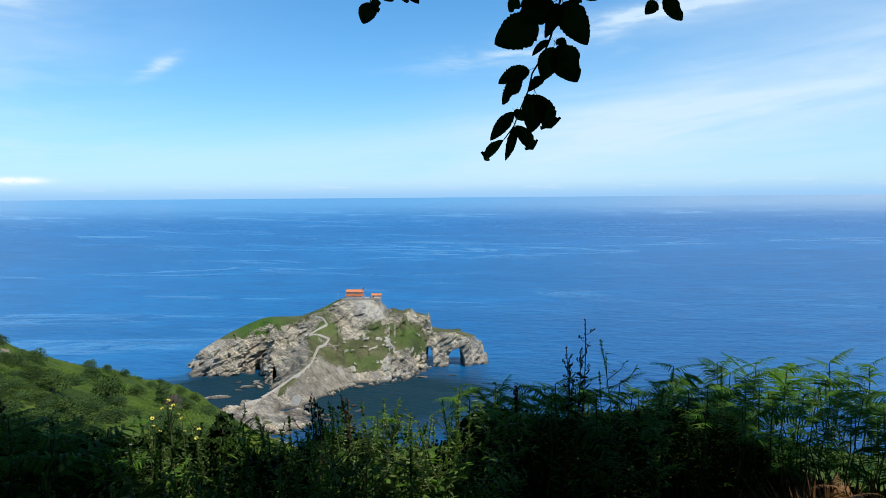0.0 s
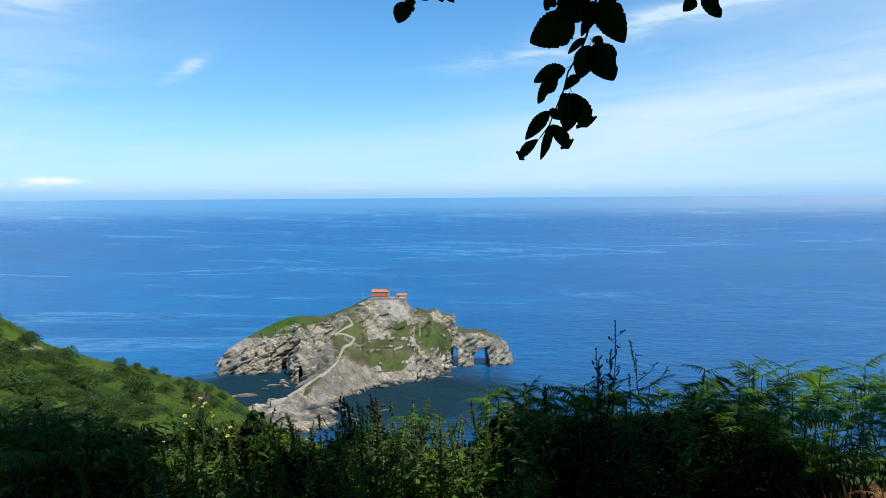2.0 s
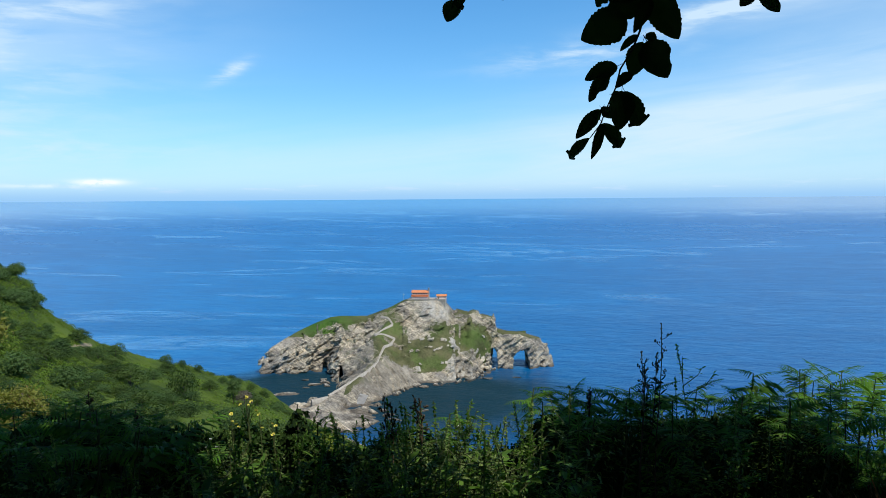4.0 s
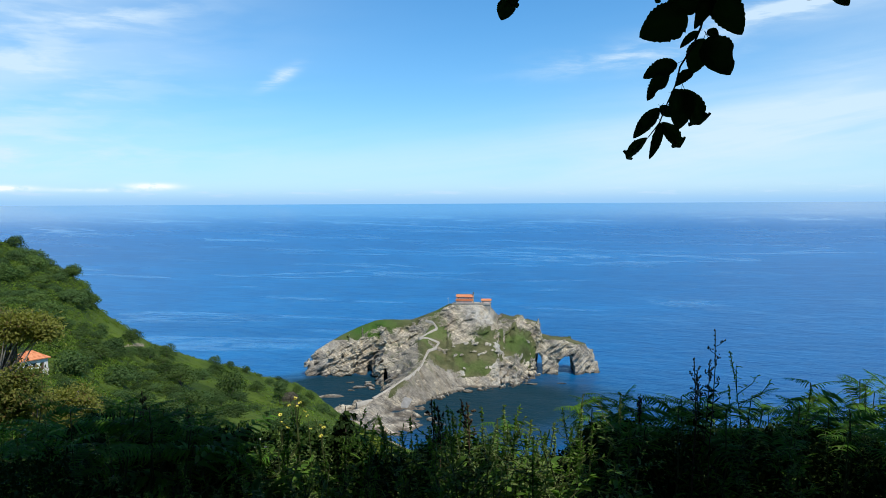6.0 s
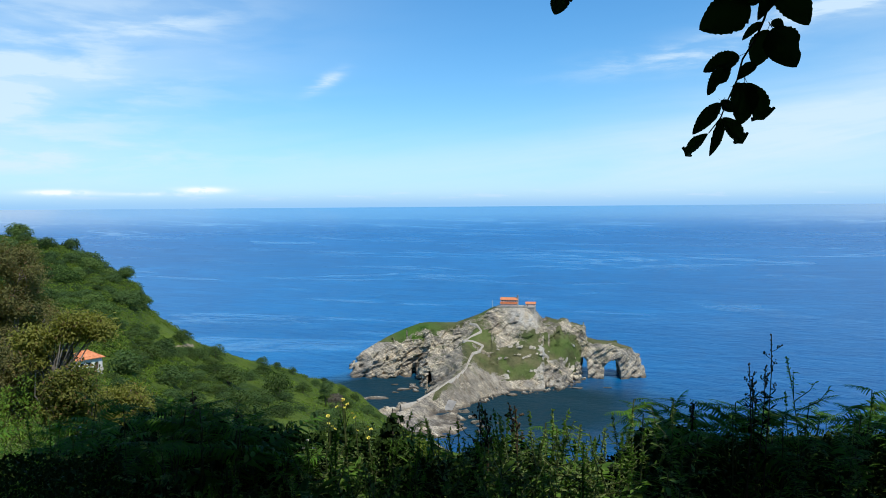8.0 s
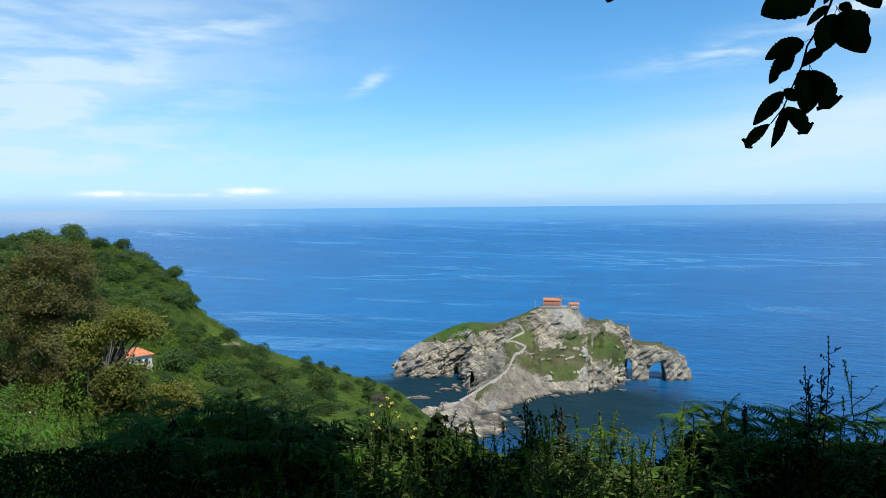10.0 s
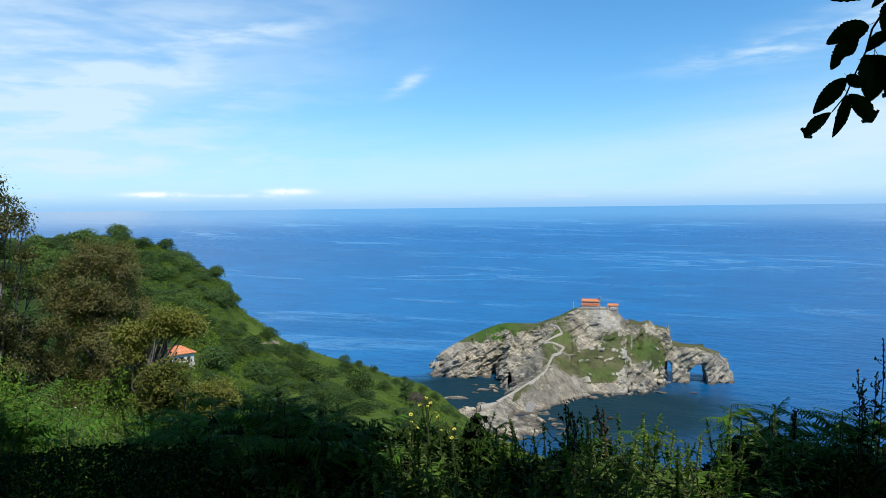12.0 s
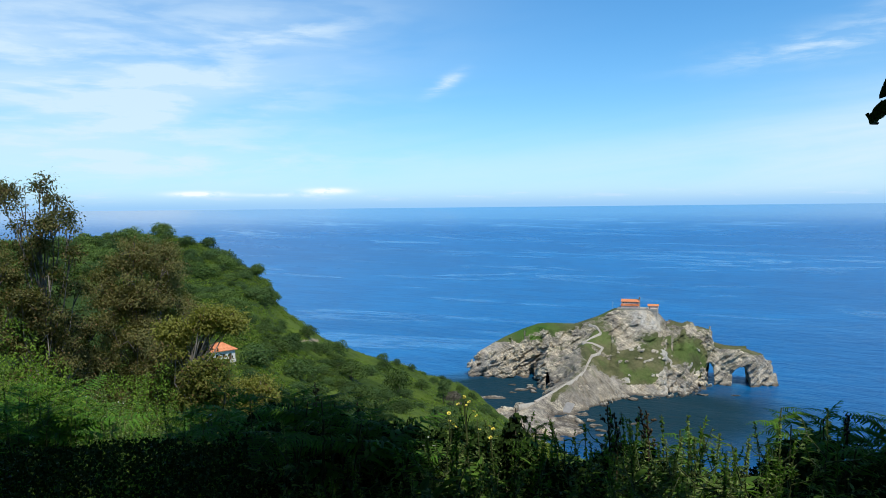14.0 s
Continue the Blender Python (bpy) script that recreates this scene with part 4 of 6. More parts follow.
def rock_mesh(name, seed, rough=0.35):
    """A broken boulder about 1 m in radius."""
    bm = bmesh.new()
    bmesh.ops.create_icosphere(bm, subdivisions=3, radius=1.0)
    rng = np.random.default_rng(seed)
    planes = rng.normal(size=(9, 3))
    planes /= np.linalg.norm(planes, axis=1, keepdims=True)
    cut = rng.uniform(0.42, 0.85, 9)
    for v in bm.verts:
        p = np.array(v.co)
        for n, c in zip(planes, cut):
            over = p @ n - c
            if over > 0:
                p = p - n * over
        v.co = Vector(p) + Vector((noise.noise(v.co * 3.1 + Vector((seed, 0, 0))), noise.noise(v.co * 2.7), noise.noise(v.co * 2.9))) * 0.13
    me = from_bm(name, bm, ROCK)
    mask(me, "turf", np.zeros(len(me.vertices)))
    mask(me, "pale", np.full(len(me.vertices), 0.25))
    return me


ROCKS = [rock_mesh("boulder", k) for k in (3, 4, 5, 6)]


def build_boulders():
    rng = random.Random(5)
    named = [((-212, 696), (13, 4.5, 2.2)), ((-222, 692), (5, 3, 1.6)), ((-195, 734), (8, 4, 2.4)), ((-209, 753), (5, 2.2, 1.2)), ((-176, 664), (9, 6, 7)),
             ((-187, 655), (8, 6, 4.5)), ((-200, 722), (4, 2.2, 1.0)), ((-186, 742), (6, 4, 3.5)), ((-182, 731), (5, 4, 3.0)), ((-190, 752), (5, 4, 3.0)),
             ((-96, 620), (7, 3, 1.2)), ((-104, 634), (6, 3.5, 1.4)), ((-75, 648), (5, 2.5, 1.0)), ((-110, 646), (4.5, 4, 2.4)), ((-97, 607), (5, 3, 1.0)),
             ((7, 778), (5, 2.2, 0.8)), ((-22, 770), (7, 3, 1.6)), ((-105, 628), (3, 2, 1.2)), ((-119, 640), (6, 5, 3.4)), ((-86, 634), (3, 2, 0.8))]
    for (x, y), (a, b, c) in named:
        ob = new("sea_rock", rng.choice(ROCKS))
        ob.matrix_basis = pose(x, y, 0.1, 0, rng.uniform(-8, 8), rng.uniform(-30, 30)) @ Matrix.Diagonal((a, b, c, 1))
        tagged(ob, "bare wave-washed rock lying in the shallows", "rock", "rocks in the shallows")
    # boulders along the foot of the slope over the bay
    line = smooth_line([(-110, 690), (-100, 722), (-77, 737), (-50, 748), (-30, 768), (-26, 792), (-20, 812)], 1.0)
    for k in range(130):
        i = int(len(line) * (1 - rng.random() ** 1.5 * 0.95))
        i = min(i, len(line) - 1)
        off, s = rng.uniform(-2.5, 8.5), rng.choice([0.7, 0.9, 1.2, 1.6, 2.2, 3.0])
        x, y = line[i][0] + rng.uniform(-3, 3) - 0.35 * off, line[i][1] + off
        z = float(island_height(np.array([x]), np.array([y]))[0])
        ob = new("boulder", rng.choice(ROCKS))
        ob.matrix_basis = pose(x, y, max(z, -0.3) + 0.2 * s, rng.uniform(0, 360), rng.uniform(0, 360), 0) @ Matrix.Diagonal((s * rng.uniform(0.9, 2.0), s * 1.1, s * rng.uniform(0.45, 0.8), 1))
        tagged(ob, "pale grey shore boulder at the tide line", "boulder", "boulders along the shore")


build_boulders()


# ---- plants of the hillside ----
def leaf_set(base, way, face, length, width, folded=True):
    """Folded leaves as two quads each. base, way, face: (n, 3); length, width: (n,). Returns verts (n*6, 3) and quads."""
    way = way / (np.linalg.norm(way, axis=1, keepdims=True) + 1e-9)
    side = np.cross(way, face)
    side /= np.linalg.norm(side, axis=1, keepdims=True) + 1e-9
    up = np.cross(side, way)
    L, W = length[:, None], width[:, None]
    tip = base + way * L - up * L * 0.08
    if not folded:
        mid = base + way * L * 0.48
        v = np.stack([base, mid + side * W * 0.62, tip, mid - side * W * 0.62], 1)
        return v.reshape(-1, 3), np.arange(len(base) * 4).reshape(-1, 4)
    v = np.stack([base, base + way * L * 0.3 + side * W * 0.5 + up * W * 0.14, base + way * L * 0.68 + side * W * 0.42 + up * W * 0.1, tip,
                  base + way * L * 0.68 - side * W * 0.42 + up * W * 0.1, base + way * L * 0.3 - side * W * 0.5 + up * W * 0.14], 1)
    o = np.arange(len(base))[:, None] * 6
    q = np.concatenate([o + [[0, 1, 2, 3]], o + [[0, 3, 4, 5]]])
    return v.reshape(-1, 3), q


def unit(rng, n):
    v = rng.normal(size=(n, 3))
    return v / np.linalg.norm(v, axis=1, keepdims=True)


def tube(line, radii, sides=6):
    """A tapered tube along points."""
    line, radii = np.asarray(line, float), np.asarray(radii, float)
    t = np.gradient(line, axis=0)
    t /= np.linalg.norm(t, axis=1, keepdims=True) + 1e-9
    a = np.cross(t, (0.31, 0.17, 0.93))
    a /= np.linalg.norm(a, axis=1, keepdims=True) + 1e-9
    b = np.cross(t, a)
    ang = np.linspace(0, 2 * np.pi, sides, endpoint=False)
    v = line[:, None] + radii[:, None, None] * (np.cos(ang)[None, :, None] * a[:, None] + np.sin(ang)[None, :, None] * b[:, None])
    return v.reshape(-1, 3), grid_faces(len(line), sides, True)


def joined(pieces):
    vs, fs, n = [], [], 0
    for v, f in pieces:
        vs.append(v)
        fs.append(f + n)
        n += len(v)
    return np.concatenate(vs), np.concatenate(fs)


def crown_points(rng, lobes, n):
    """Leaf places on the outer shells of lobes (centre, radii), and their outward ways."""
    area = np.array([l[1][0] * l[1][1] + l[1][2] * l[1][0] for l in lobes])
    pick = rng.choice(len(lobes), n, p=area / area.sum())
    out = unit(rng, n)
    out[:, 2] = np.where(out[:, 2] < -0.35, -out[:, 2], out[:, 2])
    cen = np.array([l[0] for l in lobes])[pick]
    rad = np.array([l[1] for l in lobes])[pick]
    depth = 1 - np.abs(rng.normal(0, 0.20, n))
    p = cen + out * rad * depth[:, None]
    return p, out


def tree_parts(seed, height, spread, leaves, leaf, lobes=9, trunk=0.45, low=0.3, limbs=7):
    rng = np.random.default_rng(seed)
    ls = []
    for k in range(lobes):
        t = (k + 0.5) / lobes
        a, d = k * 2.4 + rng.uniform(-0.4, 0.4), spread * 0.62 * math.sqrt(t) * (1 - 0.25 * t)
        z = height * (1 - 0.28 - (1 - low - 0.36) * t * rng.uniform(0.5, 1.0))
        s = spread * rng.uniform(0.36, 0.56)
        ls.append(((d * math.cos(a), d * math.sin(a), z), (s, s, s * rng.uniform(0.6, 0.85))))
    p, out = crown_points(rng, ls, leaves)
    way = unit(rng, leaves)
    way = way - out * (way * out).sum(1, keepdims=True) * 0.75
    v, q = leaf_set(p, way, out * 1.9 + unit(rng, leaves) * 0.7 + (0, 0, 0.3), rng.uniform(0.7, 1.3, leaves) * leaf, rng.uniform(0.5, 0.85, leaves) * leaf, False)
    pieces = [tube([(0, 0, -1.0), (0.1 * spread * 0.1, 0, height * 0.3), (0, 0.05 * spread, height * 0.75)], [trunk, trunk * 0.75, trunk * 0.2])]
    for c, r in ls[:limbs]:
        z0 = height * rng.uniform(0.2, 0.45)
        pieces.append(tube([(0, 0, z0), (c[0] * 0.45, c[1] * 0.45, (z0 + c[2]) * 0.5), c], [trunk * 0.45, trunk * 0.3, trunk * 0.08], 5))
    return (v, q), joined(pieces)


BARK = surface("bark", (0.055, 0.045, 0.035), (0.16, 0.135, 0.105), 1.2, 0.9, 0.6)
PALE_BARK = surface("pale_bark", (0.09, 0.08, 0.068), (0.25, 0.225, 0.195), 0.8, 0.85, 0.4)
DEEP_LEAF = foliage("oak_leaf", (0.020, 0.045, 0.014), (0.090, 0.150, 0.044), scale=0.12)
LIGHT_OAK_LEAF = foliage("light_oak_leaf", (0.024, 0.060, 0.012), (0.135, 0.205, 0.050), scale=0.12)
SCRUB_LEAF = foliage("scrub_leaf", (0.009, 0.026, 0.004), (0.140, 0.222, 0.026), scale=0.11, dry=(0.12, 0.14, 0.03))
OLIVE_LEAF = foliage("olive_leaf", (0.020, 0.046, 0.011), (0.080, 0.125, 0.030), scale=0.12)
GREY_TWIG = foliage("grey_twig", (0.07, 0.06, 0.045), (0.15, 0.13, 0.095), scale=0.5, through_light=0.1)
GUM_LEAF = foliage("gum_leaf", (0.036, 0.044, 0.015), (0.190, 0.185, 0.068), dry=(0.19, 0.125, 0.06), dry_from=0.87, scale=0.35, through_light=0.42)
OLIVE_GUM_LEAF = foliage("olive_gum_leaf", (0.050, 0.070, 0.013), (0.250, 0.255, 0.060), dry=(0.18, 0.12, 0.05), dry_from=0.9, scale=0.35, through_light=0.45)


def make_tree(name, seed, height, spread, leaves, leaf, leaf_mat, label, category, at, group="", bark=BARK, **more):
    (v, q), (tv, tq) = tree_parts(seed, height, spread, leaves, leaf, **more)
    t = thing(name, label, category, at, group)
    part("trunk", mesh("trunk", tv, tq, bark, True), t)
    part("crown", mesh("crown", v, q, leaf_mat), t)
    return t


def on_ground(x, y, sink=0.0):
    return float(ground(np.array([x]), np.array([y]))[0]) - sink


def polar(az, r):
    return -r * math.sin(radians(az)), r * math.cos(radians(az))


def build_wood():
    """The oak wood on the headland and on the slope below it."""
    rng = random.Random(21)
    label = "evergreen oak in the closed canopy of the headland wood"
    kinds = []
    for k in range(4):
        x, y = polar(44 + k * 1.3, 455 - 6 * k)
        kinds.append(make_tree("oak_tree", 40 + k, 9.0, 6.2, 1900, 0.56, LIGHT_OAK_LEAF if k % 2 else DEEP_LEAF, label, "tree", pose(x, y, on_ground(x, y, 1.5)), "oaks of the headland wood", low=0.02, lobes=17))
    spots = [o.matrix_basis.translation.xy for o in kinds]
    tries = 0
    while len(spots) < 298 and tries < 16000:
        tries += 1
        az, r = rng.uniform(32.6, 57), rng.uniform(375, 474) if rng.random() < 0.6 else rng.uniform(215, 474)
        if az < 34.2 + max(0, (385 - r)) * 0.022 and not (r > 380 and az > 33.0):
            continue
        if math.hypot((az - 37.2) * 4.2, r - 236) < 16 or (az < 41 and r < 250):
            continue
        p = Vector(polar(az, r))
        gap = 5.2 if r > 400 else 7.4
        if any((p - s).length < gap for s in spots):
            continue
        spots.append(p)
        s = rng.choice([0.6, 0.75, 0.9, 1.0, 1.1, 1.3]) if r > 405 else rng.uniform(0.55, 1.1)
        z = on_ground(p.x, p.y, 2.6 * s)
        copy_thing(rng.choice(kinds), pose(p.x, p.y, z, 0, 0, rng.uniform(0, 360)) @ Matrix.Diagonal((s * rng.uniform(0.95, 1.45), s * rng.uniform(0.95, 1.45), s * rng.uniform(0.65, 1.15), 1)))


build_wood()


def build_shrubs():
    rng = random.Random(8)
    kinds = []
    for k in range(3):
        t = make_tree("shrub", 60 + k, 4.2, 3.3, 1200, 0.30, OLIVE_LEAF if k else DEEP_LEAF, "rounded olive-green shrub on the grassy slope", "shrub",
                      pose(*polar(25 + k, 250), on_ground(*polar(25 + k, 250), 0.8)), "shrubs on the hillside", trunk=0.15, low=0.05, lobes=10)
        kinds.append(t)
    # the larger ones that stand out: x, y, width, height
    for x, y, wide, high, k in ((-125.7, 279, 11.5, 10.5, 1), (-136.9, 259.7, 13, 7.5, 1), (-144, 262, 9, 5.5, 2), (-179.3, 327.6, 9, 6, 0), (-131.4, 213, 11, 7, 0), (-135.3, 195, 10, 7, 0),
                                (-158.3, 334.9, 8, 4.5, 1), (-101.3, 186, 8, 5, 2), (-177, 372, 7, 4.5, 0), (-171, 378, 5, 4, 0), (-152, 385, 6, 4, 0), (-148, 392, 9, 5.5, 0),
                                (-141, 398, 6, 5, 2), (-128, 408, 6, 4, 0), (-205, 344, 4, 3, 0), (-118, 330, 7, 5, 0), (-104, 300, 6, 5, 1), (-96, 262, 7, 5, 0), (-133, 420, 6, 4.5, 0), (-139, 412, 7, 5, 1), (-120, 425, 6, 4, 2), (-163, 381, 5, 4, 0), (-112, 352, 8, 5, 0), (-124, 300, 7, 4.5, 1), (-148, 300, 9, 5, 0), (-160, 290, 8, 5, 2),
                                (-118, 240, 8, 5, 0), (-128, 236, 7, 4, 1), (-110, 215, 9, 5, 2), (-172, 300, 9, 6, 0), (-186, 310, 10, 6, 1), (-166, 262, 10, 6, 0), (-156, 240, 9, 6, 2)):
        copy_thing(kinds[k], pose(x, y, on_ground(x, y, 0.24 * high), 0, 0, rng.uniform(0, 360)) @ Matrix.Diagonal((wide / 4.9, wide / 4.9, high / 3.3, 1)))
    # many small ones
    spots = []
    while len(spots) < 275:
        az, r = rng.choice([rng.uniform(13, 37), rng.uniform(28.5, 38), rng.uniform(29, 36)]), rng.uniform(150, 480)
        if az < 29 and rng.random() < 0.6:
            continue
        rr = float(np.interp(az, RIDGE_AZ, RIDGE_R))
        if r > rr + 4 or (28.5 < az < 33 and r > 355):
            continue
        x, y = polar(az, r)
        spots.append((x, y))
        s = rng.choice([0.3, 0.4, 0.55, 0.7, 0.9, 1.1])
        copy_thing(rng.choice(kinds), pose(x, y, on_ground(x, y, 0.4 + 0.8 * s), 0, 0, rng.uniform(0, 360)) @ Matrix.Diagonal((s * 1.35, s * 1.35, s * 0.95, 1)))
    # a belt of larger bushes on the near shoulder of the slope
    for k in range(34):
        az, r = rng.uniform(14, 29), rng.uniform(150, 300)
        x, y = polar(az, r)
        s = rng.uniform(0.7, 1.5)
        copy_thing(kinds[k % 3], pose(x, y, on_ground(x, y, 0.4 + 0.7 * s), 0, 0, rng.uniform(0, 360)) @ Matrix.Diagonal((s * 1.4, s * 1.4, s, 1)))
    # a tall narrow cypress and the bare shrub beside it
    x, y = -110.6, 291
    make_tree("cypress", 71, 13.5, 3.6, 2600, 0.42, DEEP_LEAF, "tall narrow dark cypress on the slope", "tree", pose(x, y, on_ground(x, y, 0.8)), trunk=0.2, low=0.08, lobes=12)
    x, y = -105.4, 289
    make_tree("bare_shrub", 72, 9.5, 4.4, 1800, 0.42, GREY_TWIG, "half-bare grey-brown shrub beside the cypress", "shrub", pose(x, y, on_ground(x, y, 0.8)), trunk=0.18, low=0.06, lobes=10)


build_shrubs()


def build_scrub():
    """Bracken and bramble that cover the open slope."""
    rng = np.random.default_rng(4)
    n = 140000
    az, r = rng.uniform(10, 52, n), np.sqrt(rng.uniform(70 ** 2, 485 ** 2, n))
    rr = np.interp(az, RIDGE_AZ, RIDGE_R)
    keep = (r < rr + 6) & (np.hypot((az - 31.0) / 1.5, (r - 372) / 11) > 1)
    x, y = -r * np.sin(np.radians(az)), r * np.cos(np.radians(az))
    thick = fractal(x, y, 0 * x + 2, 22, 3)
    keep &= thick + rng.normal(0, 0.35, n) > 0.02
    x, y, thick = x[keep], y[keep], thick[keep]
    k = len(x)
    tall = np.clip(thick, 0, 1) * 0.9
    z = ground(x, y) + rng.uniform(0.0, 1.0, k) * (0.35 + tall)
    s = rng.uniform(0.25, 0.5, k) * (1 + np.clip(thick, 0, 1))
    way = unit(rng, k) * (1, 1, 0.4)
    v, q = leaf_set(np.stack([x, y, z], 1), way, unit(rng, k) * 0.6 + (0, 0, 1.0), s, s * 0.7, False)
    # low rounded mounds of the same growth
    m, each = 4600, 70
    ma, mr = np.where(rng.random(m) < 0.5, rng.uniform(12, 44, m), rng.uniform(31, 44, m)), np.sqrt(rng.uniform(110 ** 2, 480 ** 2, m))
    fits = (mr < np.interp(ma, RIDGE_AZ, RIDGE_R) + 3) & (np.hypot((ma - 31.0) / 1.5, (mr - 372) / 11) > 1)
    fits &= (ma > 29) | (rng.random(m) < 0.45)
    ma, mr = ma[fits], mr[fits]
    mx, my = -mr * np.sin(np.radians(ma)), mr * np.cos(np.radians(ma))
    size = rng.choice([0.6, 0.8, 1.0, 1.3, 1.7, 2.2], len(mx)) * (0.8 + 0.5 * np.clip(fractal(mx, my, 0 * mx + 2, 22, 3), -0.5, 1))
    size = size * np.interp(ma, [31, 34], [1.0, 1.5])
    cen = np.repeat(np.stack([mx, my, ground(mx, my) - 0.2 * size], 1), each, 0)
    size = np.repeat(size, each)
    out = unit(rng, len(cen))
    out[:, 2] = np.abs(out[:, 2])
    p = cen + out * size[:, None] * np.array([1.25, 1.25, 0.8])
    t = unit(rng, len(cen))
    t = t - out * (t * out).sum(1, keepdims=True) * 0.8
    L = size ** 0.5 * rng.uniform(0.22, 0.38, len(cen))
    v, q = joined([(v, q), leaf_set(p, t, out + unit(rng, len(cen)) * 0.25, L, L * 0.8, False)])
    tagged(new("scrub", mesh("scrub", v, q, SCRUB_LEAF)), "low green bracken and bramble over the slope", "scrub", kind="stuff")


build_scrub()


# ---- the white house and the ruin ----
def build_house():
    x, y = -144.5, 189.0
    h = thing("house", "small white house with an orange hipped tile roof", "house", pose(x, y, on_ground(x, y) - 0.3, 0, 0, 62) @ Matrix.Diagonal((0.86, 0.86, 0.86, 1)))
    win = [(1.2, 2.3, 1.0, 2.3), (3.6, 4.7, 1.0, 2.3), (6.0, 7.1, 0.0, 2.2)]
    part("wall", wall_with_openings("house_wall", WHITE_WALL, 8.4, 3.6, 8.0, win), h, at=pose(-4.2, -4, 0))
    for a, b, c, d in win[:2]:
        wn = part("window", box_mesh("window", GLASS_AND_SHADE, a + 0.05, b - 0.05, 0.26, 0.3, c + 0.05, d - 0.05), h, at=pose(-4.2, -4, 0))
        part("sill", box_mesh("sill", CONCRETE, a - 0.1, b + 0.1, -0.08, 0.2, c - 0.1, c), wn)
    part("door", box_mesh("door", DARK_WOOD, 6.05, 7.05, 0.24, 0.3, 0.02, 2.15), h, at=pose(-4.2, -4, 0))
    part("roof", gable_roof("house_roof", -4.2, 4.2, -4, 4, 3.65, 2.1, 0.7, 0.22, hip=3.4), h)
    part("foundation", box_mesh("foundation", CONCRETE, -4.4, 4.4, -4.2, 4.2, -3.5, 0.0), h)


build_house()


def build_ruin():
    """A broken drystone wall in the clearing above the wood."""
    rng = random.Random(12)
    w0 = thing("ruined_wall", "low ruined drystone wall in a clearing", "wall", pose(0, 0, 0), kind="")
    me = [rock_mesh("stone", k) for k in (8, 9)]
    for m in me:
        m.materials.clear()
        m.materials.append(PALE_STONE)
    for k in range(46):
        t = k / 45
        az, r = 45.6 + t * 3.4, 408 + 3 * math.sin(t * 9)
        x, y = polar(az, r)
        for level in range(rng.choice([1, 2, 2, 3])):
            ob = part("stone", rng.choice(me), w0, at=pose(x, y, on_ground(x, y) + 0.5 + level * 1.0, rng.uniform(0, 90), 0, rng.uniform(0, 360)) @ Matrix.Diagonal((0.75, 0.7, 0.6, 1)))


build_ruin()


# ---- tall gum trees in the hollow between the path and the headland ----
def gum_tree(name, seed, height, lobes, leaves, at, label, leaf_mat):
    """A thin-crowned gum: pale forked limbs and hanging narrow leaves. lobes: (x, y, z, radius)."""
    rng = np.random.default_rng(seed)
    ls = [((a, b, c), (r, r, r * 0.8)) for a, b, c, r in lobes]
    leaves = int(leaves * (1.7 if seed in (2, 3) else 2.5))
    # sprays of leaves at the ends of the twigs, with gaps between
    p, out = crown_points(rng, ls, leaves // 150)
    p, out = np.repeat(p, 150, 0), np.repeat(out, 150, 0)
    leaves = len(p)
    p = p + rng.normal(0, 1, (leaves, 3)) * (0.25, 0.25, 0.19)
    way = np.array([0, 0, -0.5]) + unit(rng, leaves) * 0.8 + out * 0.25
    v, q = leaf_set(p, way, out * 1.2 + unit(rng, leaves) * 0.5 + (0, 0, 0.8), rng.uniform(0.11, 0.20, leaves), rng.uniform(0.045, 0.072, leaves), False)
    pieces = [tube([(0, 0, -0.5), (0.15, 0.1, height * 0.35), (-0.1, 0.1, height * 0.7), (0.1, 0, height * 0.96)], [0.17, 0.13, 0.08, 0.02], 7)]
    for (c, r) in ls:
        z0 = max(0.2 * height, c[2] - 0.30 * height)
        start = np.array([0.05, 0.08, z0])
        mid = start * 0.45 + np.array(c) * 0.55 + rng.normal(0, 0.2, 3)
        pieces.append(tube([start, mid, c], [0.042, 0.028, 0.012], 5))
        for _ in range(3):
            e = np.array(c) + unit(rng, 1)[0] * np.array(r) * 0.9
            pieces.append(tube([mid * 0.4 + np.array(c) * 0.6, (np.array(c) + e) / 2 + (0, 0, 0.15), e], [0.028, 0.02, 0.008], 4))
    tv, tq = joined(pieces)
    t = thing(name, label, "tree", at, "gum trees")
    part("trunk", mesh("trunk", tv, tq, PALE_BARK, True), t)
    part("crown", mesh("crown", v, q, leaf_mat), t)
    return t


def lobes_for(seed, height, wide, base, n, mid=0.42):
    rng = np.random.default_rng(seed)
    out = []
    for k in range(n):
        t = (k + 0.5) / n
        z = base + (height - base) * t
        w = wide * math.sqrt(max(0.04, 1 - ((t - mid) / (0.64 if mid < 0.6 else 0.8)) ** 2)) * rng.uniform(0.25, 1.0)
        a = k * 2.4 + rng.uniform(-0.5, 0.5)
        r = wide * rng.uniform(0.20, 0.37) * (1 - 0.2 * t)
        out.append((w * 0.75 * math.cos(a), w * 0.75 * math.sin(a), z - r * 0.4, r))
    return out


